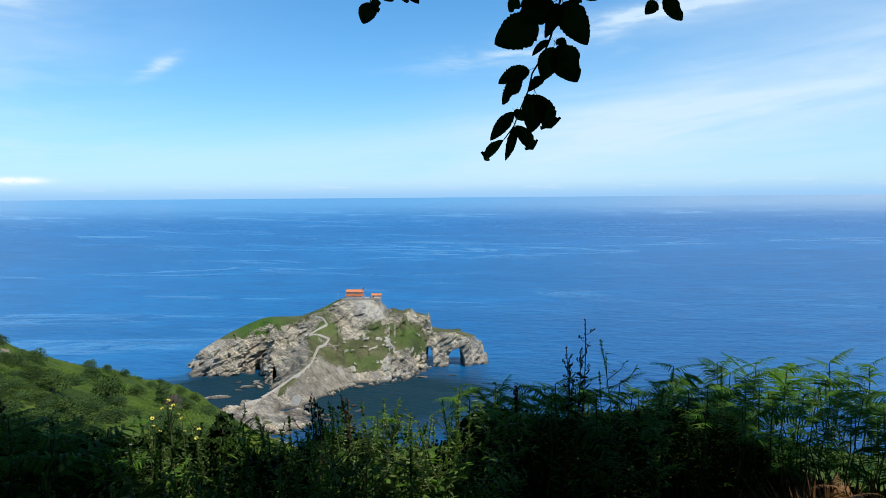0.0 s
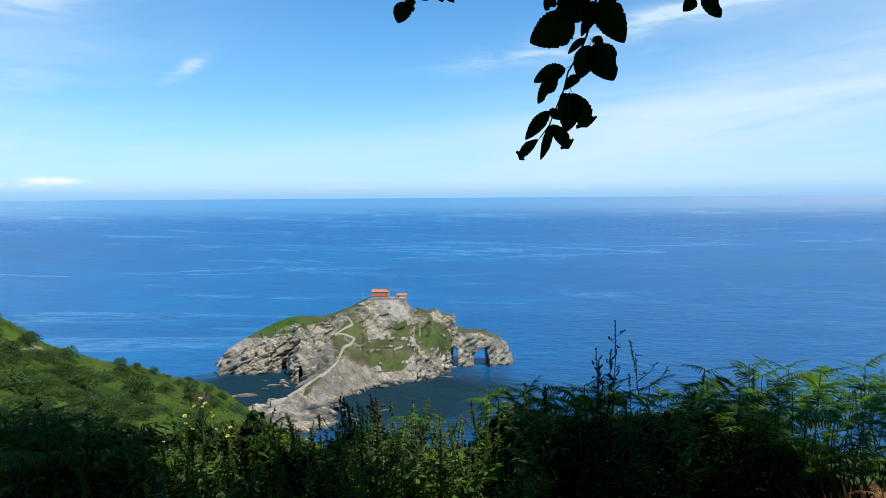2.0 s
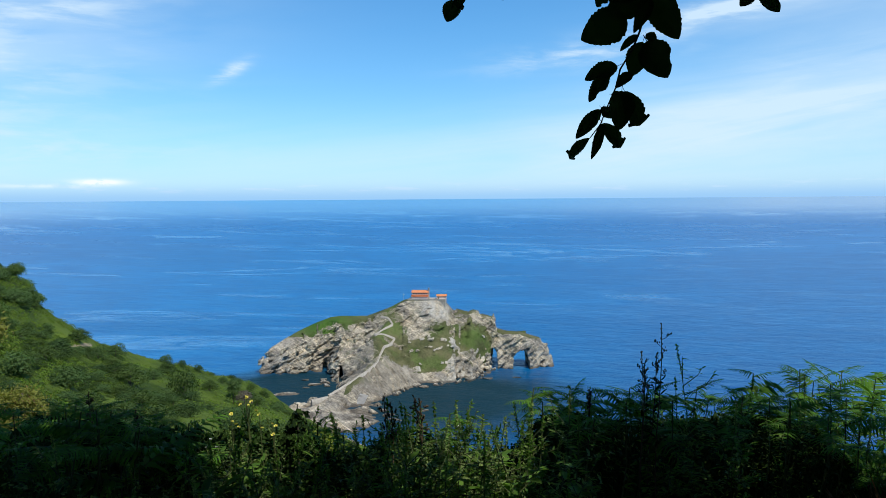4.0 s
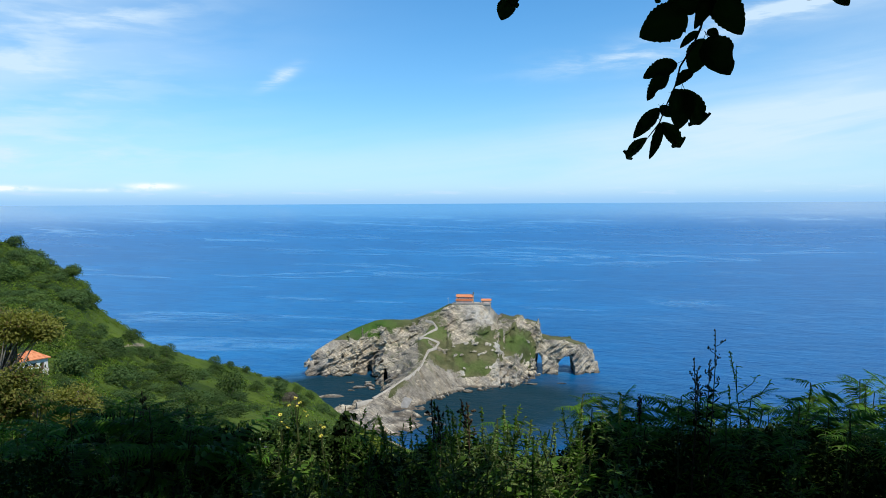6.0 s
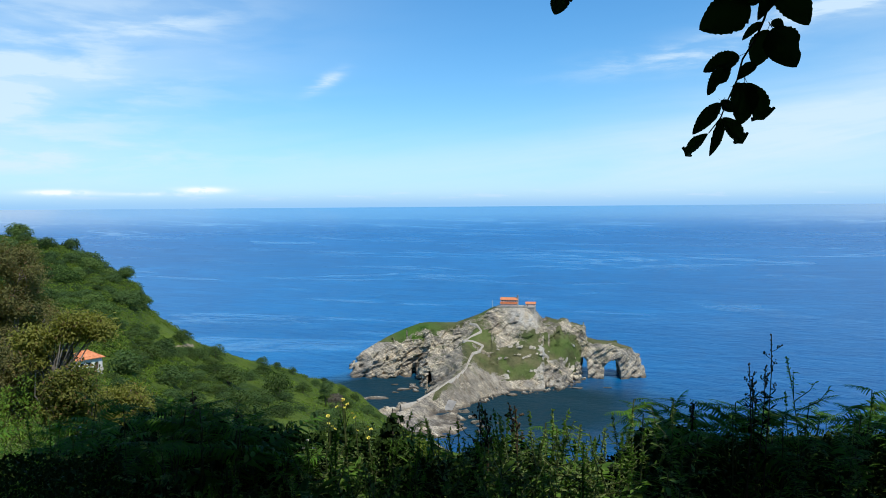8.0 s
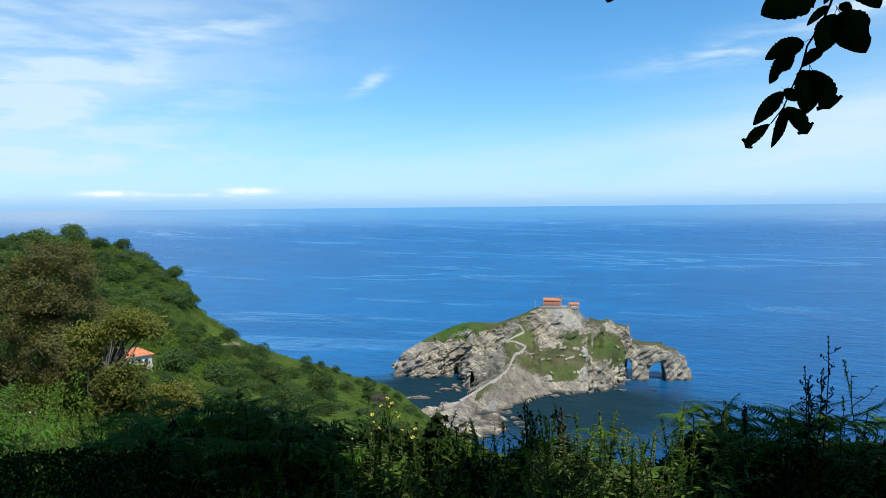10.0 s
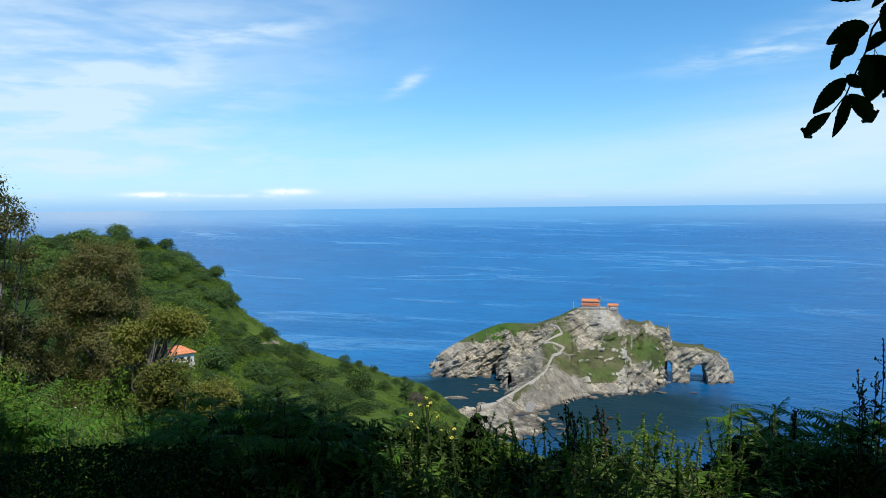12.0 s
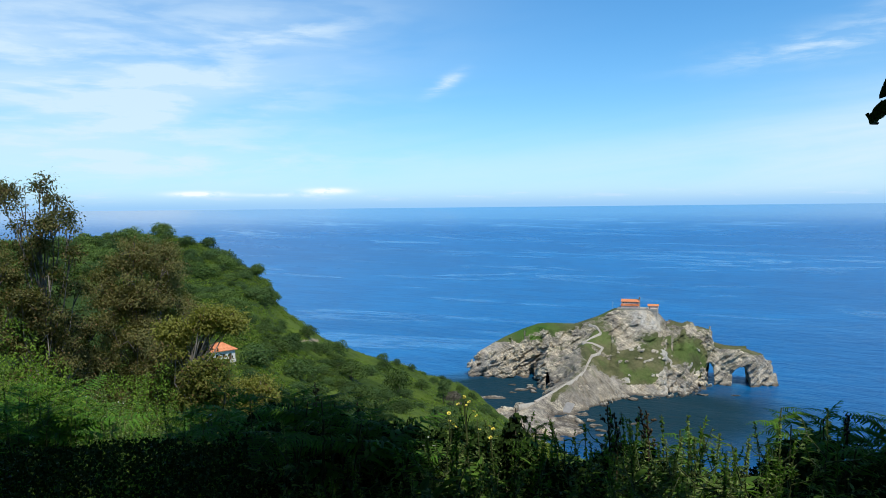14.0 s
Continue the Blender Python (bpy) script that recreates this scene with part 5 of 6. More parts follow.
def build_gums():
    for seed, az, r, top, wide, base, n, leaves in ((1, 42.5, 46, -1.9, 3.6, 1.0, 74, 46000), (2, 48.7, 40, 1.35, 2.5, 1.0, 40, 20000), (3, 52.4, 40, -1.0, 3.2, 1.0, 44, 16000),
                                                    (4, 35.2, 38, -8.4, 2.1, 1.0, 30, 12000), (5, 39.9, 36, -6.0, 2.3, 1.0, 32, 13000), (7, 38.1, 30, -5.75, 1.5, 0.6, 22, 8000), (6, 47.4, 44, -5.6, 3.0, 1.0, 40, 16000)):
        x, y = polar(az, r)
        z0 = on_ground(x, y, 0.3)
        h = EYE_Z + top - z0
        gum_tree("gum_tree", seed, h, lobes_for(seed, h, wide, base + h * 0.12, n, 0.74 if seed == 2 else 0.45), leaves, pose(x, y, z0),
                 "gum tree with yellow-olive leaves and pale limbs" if seed in (4, 7) else "slender gum tree with brown-green hanging leaves", OLIVE_GUM_LEAF if seed in (4, 7) else GUM_LEAF)
    # a leaning olive one that spreads its crown over the near side of the house's roof
    x, y = polar(39.6, 34)
    z0 = on_ground(x, y, 0.3)
    h = EYE_Z - 4.35 - z0
    rng = random.Random(31)
    lobes = []
    for k in range(26):
        a = -0.4 + 2.5 * k / 25
        dip = 0.14 * (a - 0.8) ** 2
        lobes.append((0.77 * a + rng.uniform(-0.3, 0.3), 0.63 * a + rng.uniform(-0.4, 0.4), h - 0.15 - dip - rng.uniform(0, 0.42 if a > 0.45 else 1.5), rng.uniform(0.16, 0.26)))
    gum_tree("gum_tree", 9, h, lobes, 5200, pose(x, y, z0), "gum tree with yellow-olive leaves and pale limbs", OLIVE_GUM_LEAF)


build_gums()


# ---- the verge in front of the path ----
FERN_LEAF = foliage("bracken_leaf", (0.026, 0.085, 0.011), (0.092, 0.215, 0.026), dry=(0.15, 0.18, 0.035), dry_from=0.9, scale=2.0, through_light=0.28, gloss=0.1, rough=0.7)
WEED_LEAF = foliage("weed_leaf", (0.030, 0.080, 0.014), (0.125, 0.235, 0.038), scale=2.0, through_light=0.4)
PALE_LEAF = foliage("pale_weed_leaf", (0.09, 0.15, 0.045), (0.24, 0.32, 0.11), scale=2.0, through_light=0.4)
# darker than real leaves: the verge's deep shade is put into the colour
SHADED_BRAMBLE_LEAF = foliage("shaded_bramble_leaf", (0.008, 0.019, 0.006), (0.026, 0.052, 0.011), scale=1.5, through_light=0.04, gloss=0.06, rough=0.7)
DRY_GRASS = foliage("dry_grass", (0.10, 0.048, 0.020), (0.27, 0.15, 0.065), scale=3.0, through_light=0.2)
STEM = surface("green_stem", (0.035, 0.055, 0.018), (0.09, 0.11, 0.035), 6.0, 0.7, 0.2)
BROWN_STEM = surface("brown_stem", (0.05, 0.035, 0.022), (0.13, 0.09, 0.05), 6.0, 0.8, 0.2)
YELLOW = surface("yellow_petal", (0.70, 0.60, 0.06), (0.85, 0.78, 0.16), 20.0, 0.6, 0.0)
WHITE_PETAL = surface("white_petal", (0.70, 0.70, 0.62), (0.85, 0.85, 0.78), 20.0, 0.6, 0.0)


def frond_mesh(name, seed, length=0.5, droop=0.3, wide=0.26):
    """One arm of bracken: a bowed stalk with paired, notched, tapering pinnae. It grows along +x."""
    rng = np.random.default_rng(seed)
    n, seg = 15, 4
    xs = np.linspace(0, 1, 12)
    line = np.stack([xs * length * (1 - 0.1 * xs), 0.03 * length * np.sin(xs * 3 + seed), 0.16 * length * xs - droop * length * xs ** 2.0], 1)
    stalks, blades = [tube(line, np.linspace(0.0036, 0.0010, 12), 4)], []
    u = np.linspace(0, 1, seg + 1)
    half = np.where(np.arange(seg + 1) % 2 == 0, 0.62, 1.0) * (1 - u) ** 0.6
    for k in range(n):
        t = 0.06 + 0.92 * k / (n - 1)
        p = np.array([np.interp(t, xs, line[:, j]) for j in range(3)])
        size = (length * wide * (1 - t) ** 0.7 + 0.012) * rng.uniform(0.85, 1.1)
        for sgn in (-1, 1):
            side = np.array([0.38, sgn * 0.92, 0.0]) + rng.normal(0, 0.07, 3)
            side /= np.linalg.norm(side)
            across = np.cross(side, (0, 0, 1.0))
            across = across / np.linalg.norm(across) + np.array([0, 0, rng.normal(0, 0.3)])
            mid = p + side * (u * size)[:, None] + np.array([0, 0, 1.0]) * (0.10 * size * u - rng.uniform(0.25, 0.55) * size * u ** 2)[:, None]
            w0 = 0.125 * size * half + 0.0012
            v = np.stack([mid + across * w0[:, None], mid + (0, 0, 0.02 * size), mid - across * w0[:, None]], 1)
            blades.append((v.reshape(-1, 3), grid_faces(seg + 1, 3)))
    v, q = joined(blades)
    nl = len(q)
    sv, sq = joined(stalks)
    v, q = joined([(v, q), (sv, sq)])
    me = mesh(name, v, q, [FERN_LEAF, STEM])
    me.polygons.foreach_set("material_index", np.concatenate([np.zeros(nl, np.int32), np.ones(len(sq), np.int32)]))
    return me


FRONDS = [frond_mesh("frond", 1, 0.50, 0.34), frond_mesh("frond", 2, 0.46, 0.50, 0.30), frond_mesh("frond", 3, 0.56, 0.22, 0.24), frond_mesh("frond", 4, 0.40, 0.12, 0.28), frond_mesh("frond", 5, 0.52, 0.62, 0.26)]
STALKS = []
for seed_ in range(3):
    rs = np.random.default_rng(seed_)
    bend = rs.normal(0, 0.05, (5, 3)) * np.array([0, 0.7, 1.0, 0.7, 0])[:, None]
    v_, q_ = tube(np.stack([np.zeros(5), np.zeros(5), np.linspace(-0.1, 1.0, 5)], 1) + bend * (1, 1, 0), np.linspace(0.006, 0.003, 5), 5)
    STALKS.append(mesh("stalk", v_, q_, STEM, True))


def fern(x, y, top, size, rng, label="green bracken fern in the roadside verge", n=6, spin=None):
    """A bracken plant: one stalk from the ground, forking near its top into arms, with longer pairs of arms below."""
    g = on_ground(x, y)
    high = max(0.3, top - g - 0.03 * size)
    f = thing("fern", label, "fern", pose(x, y, g, 0, 0, rng.uniform(-55, 55) if spin is None else spin), "bracken ferns of the verge")
    part("stalk", rng.choice(STALKS), f, at=Matrix.Diagonal((1, 1, high, 1)))
    for k in range(n):
        tier = k // 2
        s = size * (0.55 + 0.28 * tier) * rng.uniform(0.85, 1.15)
        part("frond", rng.choice(FRONDS[2:4] if tier == 0 else FRONDS), f,
             at=pose(0, 0, high - 0.11 * size * tier - 0.02 * (k % 2), rng.uniform(-30, 30), rng.uniform(-30, 4), (k % 2) * 180 + tier * 38 + rng.uniform(-22, 22)) @ Matrix.Diagonal((s, s, s, 1)))
    return f


def weed_meshes(seed, leaves, leaf_len, leaf_wide, mat, spike=0.25, buds=30, stem_mat=STEM, spread=1.0):
    """A tall weed, 1 m high: stem, paired leaves, and a spike of buds."""
    rng = np.random.default_rng(seed)
    rise = np.linspace(-0.08, 1, 9)
    line = np.stack([0.04 * np.sin(rise * 4 + seed) + 0.13 * rise ** 2 * math.cos(seed * 2.1), 0.04 * np.cos(rise * 3 + seed) + 0.13 * rise ** 2 * math.sin(seed * 2.1), rise], 1)
    pieces = [tube(line, np.linspace(0.0035, 0.0012, 9), 5)]
    # side shoots, and leaves along them and along the stem
    runs = [line[line[:, 2] < 1.01 - spike * 0.5]]
    for k in range(8):
        z0 = rng.uniform(0.35, 0.86)
        p0 = np.array([np.interp(z0, line[:, 2], line[:, j]) for j in range(3)])
        a = k * 2.4 + rng.uniform(-0.5, 0.5)
        d = np.array([math.cos(a), math.sin(a), 0.0])
        reach = rng.uniform(0.06, 0.15) * spread
        p1 = p0 + d * reach + (0, 0, min(rng.uniform(0.05, 0.17), 0.97 - z0))
        runs.append(np.array([p0, (p0 + p1) / 2 + d * reach * 0.22, p1]))
        pieces.append(tube(runs[-1], [0.0022, 0.0017, 0.0009], 4))
    shoot = np.where(rng.random(leaves) < 0.42, 0, rng.integers(1, len(runs), leaves))
    at = np.empty((leaves, 3))
    for k, run in enumerate(runs):
        on = shoot == k
        t = rng.uniform(0.12, 1.0, on.sum()) * (len(run) - 1)
        at[on] = np.stack([np.interp(t, np.arange(len(run)), run[:, j]) for j in range(3)], 1)
    a = rng.uniform(0, 2 * np.pi, leaves)
    way = np.stack([np.cos(a), np.sin(a), rng.uniform(-0.35, 0.6, leaves)], 1)
    taper = np.interp(at[:, 2], [0, 0.6, 1], [1.0, 0.85, 0.45])
    v, q = leaf_set(at, way, np.array([[0, 0, 1.0]]) + rng.normal(0, 0.35, (leaves, 3)), leaf_len * taper * rng.uniform(0.5, 1.3, leaves), leaf_wide * taper * rng.uniform(0.7, 1.3, leaves))
    zb = rng.uniform(1 - spike, 1.0, buds)
    pb = np.stack([np.interp(zb, line[:, 2], line[:, k]) for k in range(3)], 1)
    wb = unit(rng, buds) + (0, 0, 0.6)
    vb, qb = leaf_set(pb, wb, unit(rng, buds), rng.uniform(0.007, 0.016, buds), rng.uniform(0.005, 0.008, buds))
    return mesh("stem", *joined(pieces), stem_mat, True), mesh("leaves", v, q, mat), mesh("bud_spike", vb, qb, mat)


WEEDS = [weed_meshes(1, 130, 0.095, 0.022, WEED_LEAF, 0.10, 40), weed_meshes(2, 150, 0.070, 0.015, WEED_LEAF, 0.14, 60), weed_meshes(3, 80, 0.10, 0.040, WEED_LEAF, 0.07, 24),
         weed_meshes(4, 190, 0.048, 0.013, PALE_LEAF, 0.12, 60)]


def weed(x, y, top, kind, rng, label, lean=0.0, name="weed"):
    g = on_ground(x, y)
    h = max(0.3, top - g)
    wide = 0.6 + 0.5 * h
    w0 = thing(name, label, "weed", pose(x, y, g, lean, lean * 0.5, rng.uniform(0, 360)) @ Matrix.Diagonal((wide, wide, h, 1)), "tall weeds of the verge")
    for nm, me in zip(("stem", "leaves", "bud_spike"), WEEDS[kind]):
        o = part(nm, me, w0)
        if nm != "stem":
            tagged(o, kind="stuff")
    return w0


def seed_stalk(x, y, top, crown, rng, label, branches=7):
    """A dry branched stalk with beads of seed pods; crown: the length of its branched head in metres."""
    g = on_ground(x, y)
    h = top - g
    f = thing("seed_stalk", label, "weed", pose(x, y, g), "dry seed stalks of the verge")
    r2 = np.random.default_rng(rng.randrange(9999))
    bend = np.array([r2.normal(0, 0.03), r2.normal(0, 0.03), 0])
    zs = np.linspace(0, 1, 9)
    line = np.stack([0.012 * np.sin(zs * 9), 0.012 * np.cos(zs * 7), zs * h], 1) + bend * (zs ** 2)[:, None]
    pieces = [tube(line, np.linspace(0.0046, 0.0022, 9), 5)]
    at = [np.array([np.interp(h - crown * q, line[:, 2], line[:, k]) for k in range(3)]) for q in np.linspace(0, 0.45, 7)]
    for b in range(branches):
        z0 = h - crown * (0.25 + 0.75 * b / branches)
        p0 = np.array([np.interp(z0, line[:, 2], line[:, k]) for k in range(3)])
        a = b * 2.6 + r2.uniform(-0.4, 0.4)
        d = np.array([math.cos(a), 0.5 * math.sin(a), 0.75])
        p1 = p0 + d * crown * r2.uniform(0.07, 0.15)
        pieces.append(tube([p0, p0 * 0.5 + p1 * 0.5 + (0, 0, -0.006), p1], [0.0016, 0.0013, 0.0010], 4))
        at += [p0 + (p1 - p0) * q for q in (0.6, 0.8, 1.0)]
    part("stem", mesh("stem", *joined(pieces), BROWN_STEM, True), f)
    oct_v = np.array([(1, 0, 0), (-1, 0, 0), (0, 1, 0), (0, -1, 0), (0, 0, 1.5), (0, 0, -1.5)])
    oct_f = np.array([(0, 2, 4), (2, 1, 4), (1, 3, 4), (3, 0, 4), (2, 0, 5), (1, 2, 5), (3, 1, 5), (0, 3, 5)])
    pods = [(oct_v * r2.uniform(0.003, 0.0055) + p + r2.normal(0, 0.004, 3), oct_f) for p in at for _ in range(2)]
    tagged(part("seed_head", mesh("seed_head", *joined(pods), BROWN_STEM), f), kind="stuff")
    m = 36
    z = r2.uniform(0.25, 1.0, m) * (h - crown * 0.6)
    base = np.stack([np.interp(z, line[:, 2], line[:, k]) for k in range(3)], 1)
    v, q = leaf_set(base, unit(r2, m) * (1, 1, 0.5) + (0, 0, 0.4), unit(r2, m) + (0, 0, 0.8), r2.uniform(0.03, 0.07, m), r2.uniform(0.008, 0.018, m))
    tagged(part("leaves", mesh("leaves", v, q, SHADED_BRAMBLE_LEAF), f), kind="stuff")
    return f


# how high the verge's growth stands (degrees under eye level) and how far it is, by degrees to the left
VERGE_AZ = [-36, -30, -24.5, -21, -17, -13, -9, -5, -2.5, 0.5, 4, 7, 10, 14, 20, 26, 29, 31.5, 33, 37, 40, 44, 48, 53, 60]
VERGE_EL = [-11.6, -11.8, -12.0, -12.1, -12.8, -13.8, -13.8, -14.2, -14.4, -16.4, -16.2, -15.0, -15.2, -16.6, -15.6, -14.9, -14.2, -13.4, -13.4, -13.6, -14.6, -13.8, -11.6, -11.2, -11]
VERGE_R = [6.2, 6.0, 5.8, 5.6, 5.4, 4.8, 4.4, 4.0, 3.8, 3.6, 3.5, 3.4, 3.3, 3.2, 3.2, 3.4, 3.6, 3.9, 4.4, 5.4, 6.4, 7.6, 8.6, 9.5, 10]
# the top of the closed dark growth under it
SOLID_AZ = [-36, -27, -25, -23, -21, -17, -13, -9, -6, -3.7, -1.8, -0.5, 3, 4.5, 6.3, 8, 10, 12, 14, 16, 19, 20.5, 23, 26.4, 29, 31, 32.7, 34.1, 36, 38, 42, 47, 51, 60]
SOLID_EL = [-19.5, -19.7, -18.6, -17.2, -15.6, -15.2, -16.0, -16.2, -15.9, -15.7, -16.4, -18.3, -18.8, -18.7, -18.0, -17.4, -17.6, -18.7, -18.7, -17.4, -17.2, -16.6, -16.6, -15.6, -15.4, -15.1, -14.4,
            -14.2, -15.3, -15.5, -15.4, -15.5, -15.4, -15]


def verge(az):
    return float(np.interp(az, VERGE_AZ, VERGE_EL)), float(np.interp(az, VERGE_AZ, VERGE_R))


def build_bramble():
    """Dense bramble, ivy and nettle leaves of the lower verge, coloured dark for shade."""
    rng = np.random.default_rng(31)
    n = 260000
    az = rng.uniform(-38, 60, n)
    el, r0 = np.interp(az, SOLID_AZ, SOLID_EL), np.interp(az, VERGE_AZ, VERGE_R)
    # coarser, hidden leaves low at the back close the mass
    low = rng.random(n) < 0.42
    r = np.where(low, r0 * rng.uniform(1.05, 1.42, n), rng.uniform(np.where(az > 35.5, 2.9, np.minimum(np.maximum(2.9, r0 * 0.98), 5.0)), np.where(az > 37.5, np.minimum(5.1, r0 * 1.35), r0 * 1.35), n))
    x, y = -r * np.sin(np.radians(az)), r * np.cos(np.radians(az))
    lump = fractal(x, y, 0 * x, 0.55, 4, 0.6)
    nearer = np.clip((r0 - r) / 1.2, 0, 1)
    top = EYE_Z + r * np.tan(np.radians(el - np.interp(az, [30, 40, 44], [2.2, 1.2, 0.5]) * nearer)) + lump * 0.06
    g = ground(x, y)
    u = 1 - rng.uniform(0, 1, n) ** 1.6 * 1.0
    z = g + (top - g) * u
    z = np.where(low, g + (top - g) * rng.uniform(0, 0.93, n), z)
    ok = (top > g + 0.05) & ((az > -25.5 + lump) | (r > 4.9)) & ((az < 38 + lump) | (r < 5.0))
    big = (np.where(low, 2.1, 1.0) * np.interp(az, [33, 38], [1.0, 0.75]))[ok]
    x, y, z, r = x[ok], y[ok], z[ok], r[ok]
    k = len(x)
    s = rng.uniform(0.010, 0.026, k) * big * np.clip(r / 3.6, 1.0, 1.7)
    # leaves face the path rather than the sky, which keeps the mass dark
    path_side = np.stack([-x / r, -y / r, np.full(k, 0.25)], 1)
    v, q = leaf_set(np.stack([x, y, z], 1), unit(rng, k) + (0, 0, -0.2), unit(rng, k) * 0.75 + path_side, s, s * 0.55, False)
    tagged(new("bramble", mesh("bramble", v, q, SHADED_BRAMBLE_LEAF)), "dense bramble and ivy leaves, coloured dark for the shaded verge", "bramble", kind="stuff")


build_bramble()


def build_verge_plants():
    rng = random.Random(77)
    lab = "green bracken fern in the roadside verge"
    # bracken on both sides, thin in the middle
    for k in range(150):
        az = rng.choice([rng.uniform(-36, -3), rng.uniform(-36, -10), rng.uniform(24, 40), rng.uniform(36, 57)])
        el, r = verge(az)
        r *= 1 + (rng.uniform(-0.16, 0.32) if az < 38 else rng.uniform(-0.25, 0.3))
        x, y = polar(az, r)
        top = EYE_Z + r * math.tan(radians(el + (rng.uniform(-2.6, 0.0) if az < 38 else rng.uniform(-3.2, 0.6))))
        fern(x, y, top, rng.uniform(0.45, 0.75) * (0.75 if -12 < az < 0 else 1), rng, lab, rng.choice([4, 5, 6]))
    for k in range(46):
        az, r = rng.uniform(-38, -20), rng.uniform(4.7, 6.2)
        x, y = polar(az, r)
        fern(x, y, EYE_Z + r * math.tan(radians(rng.uniform(-17.2, -12.6))), rng.uniform(0.5, 0.8), rng, lab, 6)
    # the ones whose tops stand clear: azimuth, top in degrees, distance, size, turn
    for az, el, r, s, turn in ((-1.2, -13.9, 3.45, 0.40, 10), (-1.9, -14.9, 3.6, 0.42, 170), (-20.0, -11.6, 5.6, 0.62, 5), (-20.9, -12.2, 5.8, 0.9, -20), (-22.6, -11.5, 5.9, 0.95, 15), (-24.6, -11.7, 6.0, 1.0, -10),
                               (-27.2, -11.0, 5.8, 0.85, 0), (-29.6, -10.9, 6.0, 0.9, 25), (-17.0, -12.0, 5.2, 0.9, 170), (-13.2, -13.4, 4.8, 0.75, 20), (-8.4, -13.6, 4.3, 0.8, -15), (-9.9, -13.9, 4.4, 0.85, 30),
                               (-5.6, -13.9, 4.1, 0.7, 0), (-4.0, -14.3, 3.9, 0.7, 40), (5.2, -15.8, 3.5, 0.42, 20), (31.6, -13.3, 3.9, 0.6, 15), (35.3, -13.4, 4.6, 0.75, -15), (37.0, -12.9, 4.9, 0.8, 10),
                               (33.4, -13.9, 4.2, 0.7, 30), (27.0, -14.9, 3.5, 0.5, 0), (24.4, -15.4, 3.3, 0.5, 50), (15.2, -16.1, 3.3, 0.4, 10), (39.8, -14.4, 6.0, 0.9, 0), (47.2, -11.4, 8.2, 1.0, 20), (50.2, -11.2, 8.6, 1.0, -20)):
        x, y = polar(az, r)
        fern(x, y, EYE_Z + r * math.tan(radians(el)), s, rng, "bracken fern with arching fronds above the verge", 6, turn)
    # dry seed stalks: azimuth, top, distance, head
    tall = "tall dark weed with beaded seed heads"
    for az, el, r, head in ((-10.35, -9.05, 4.2, 0.36), (-9.45, -11.3, 4.2, 0.26), (-9.75, -11.25, 4.3, 0.22), (-9.2, -12.0, 4.1, 0.18), (-5.2, -14.2, 4.0, 0.10), (10.2, -14.6, 3.3, 0.22), (9.5, -15.2, 3.3, 0.18),
                            (7.3, -14.9, 3.4, 0.2), (6.4, -14.7, 3.4, 0.2), (31.0, -13.0, 3.8, 0.16), (28.2, -14.7, 3.5, 0.12)):
        x, y = polar(az, r)
        seed_stalk(x, y, EYE_Z + r * math.tan(radians(el)), head, rng, tall)
    # pale upright weeds that catch the sun: azimuth, top, distance, kind
    for az, el, r, k in ((-14.1, -10.75, 4.7, 3), (-14.4, -12.2, 4.6, 1), (-13.7, -12.6, 4.7, 1), (3.4, -14.9, 3.5, 3), (4.6, -15.4, 3.5, 1), (1.2, -15.6, 3.5, 3), (0.4, -16.4, 3.5, 1), (26.0, -15.2, 3.5, 1),
                         (19.3, -15.9, 3.4, 2), (23.6, -15.8, 3.4, 1), (14.2, -17.0, 3.2, 1), (13.2, -16.6, 3.2, 3)):
        x, y = polar(az, r)
        weed(x, y, EYE_Z + r * math.tan(radians(el)), k, rng, "slender upright weed with a pale seed spike", rng.uniform(-6, 6), "seed_weed")
    for k in range(290):
        az = rng.choice([rng.uniform(-36, 57), rng.uniform(0, 34), rng.uniform(36, 58)])
        el, r = verge(az)
        el = el if not 10.8 < az < 15.8 else -17.6
        r *= 1 + rng.uniform(-0.14, 0.3) - (0.15 * rng.random() if az > 36 else 0)
        x, y = polar(az, r)
        kind = rng.choice([0, 1, 1, 1, 1, 2, 3, 3] if az < 38 else [0, 0, 2, 2, 2, 3])
        if 40 < az < 47 and rng.random() < 0.6:
            kind = 3
        weed(x, y, EYE_Z + r * math.tan(radians(el + rng.uniform(-2.8, 0.2))), kind, rng, "leafy green weed among the brambles" if kind != 3 else "pale green feathery weed among the brambles", rng.uniform(-16, 16), "weed" if kind != 3 else "feathery_weed")
    # a bramble sapling that stands dark against the bay's shore
    for az, el, r, wide in ((16.7, -15.2, 3.25, 0.062), (17.3, -16.4, 3.3, 0.05), (29.0, -15.0, 3.5, 0.05)):
        x, y = polar(az, r)
        g = on_ground(x, y)
        make_tree("sapling", 300 + int(az), (EYE_Z + r * math.tan(radians(el)) - g - 0.5 * wide) / 0.72, wide, 150, 0.026, SHADED_BRAMBLE_LEAF, "dark broad-leaved sapling among the brambles", "sapling", pose(x, y, g), trunk=0.010, low=0.55, lobes=8, limbs=0)


build_verge_plants()


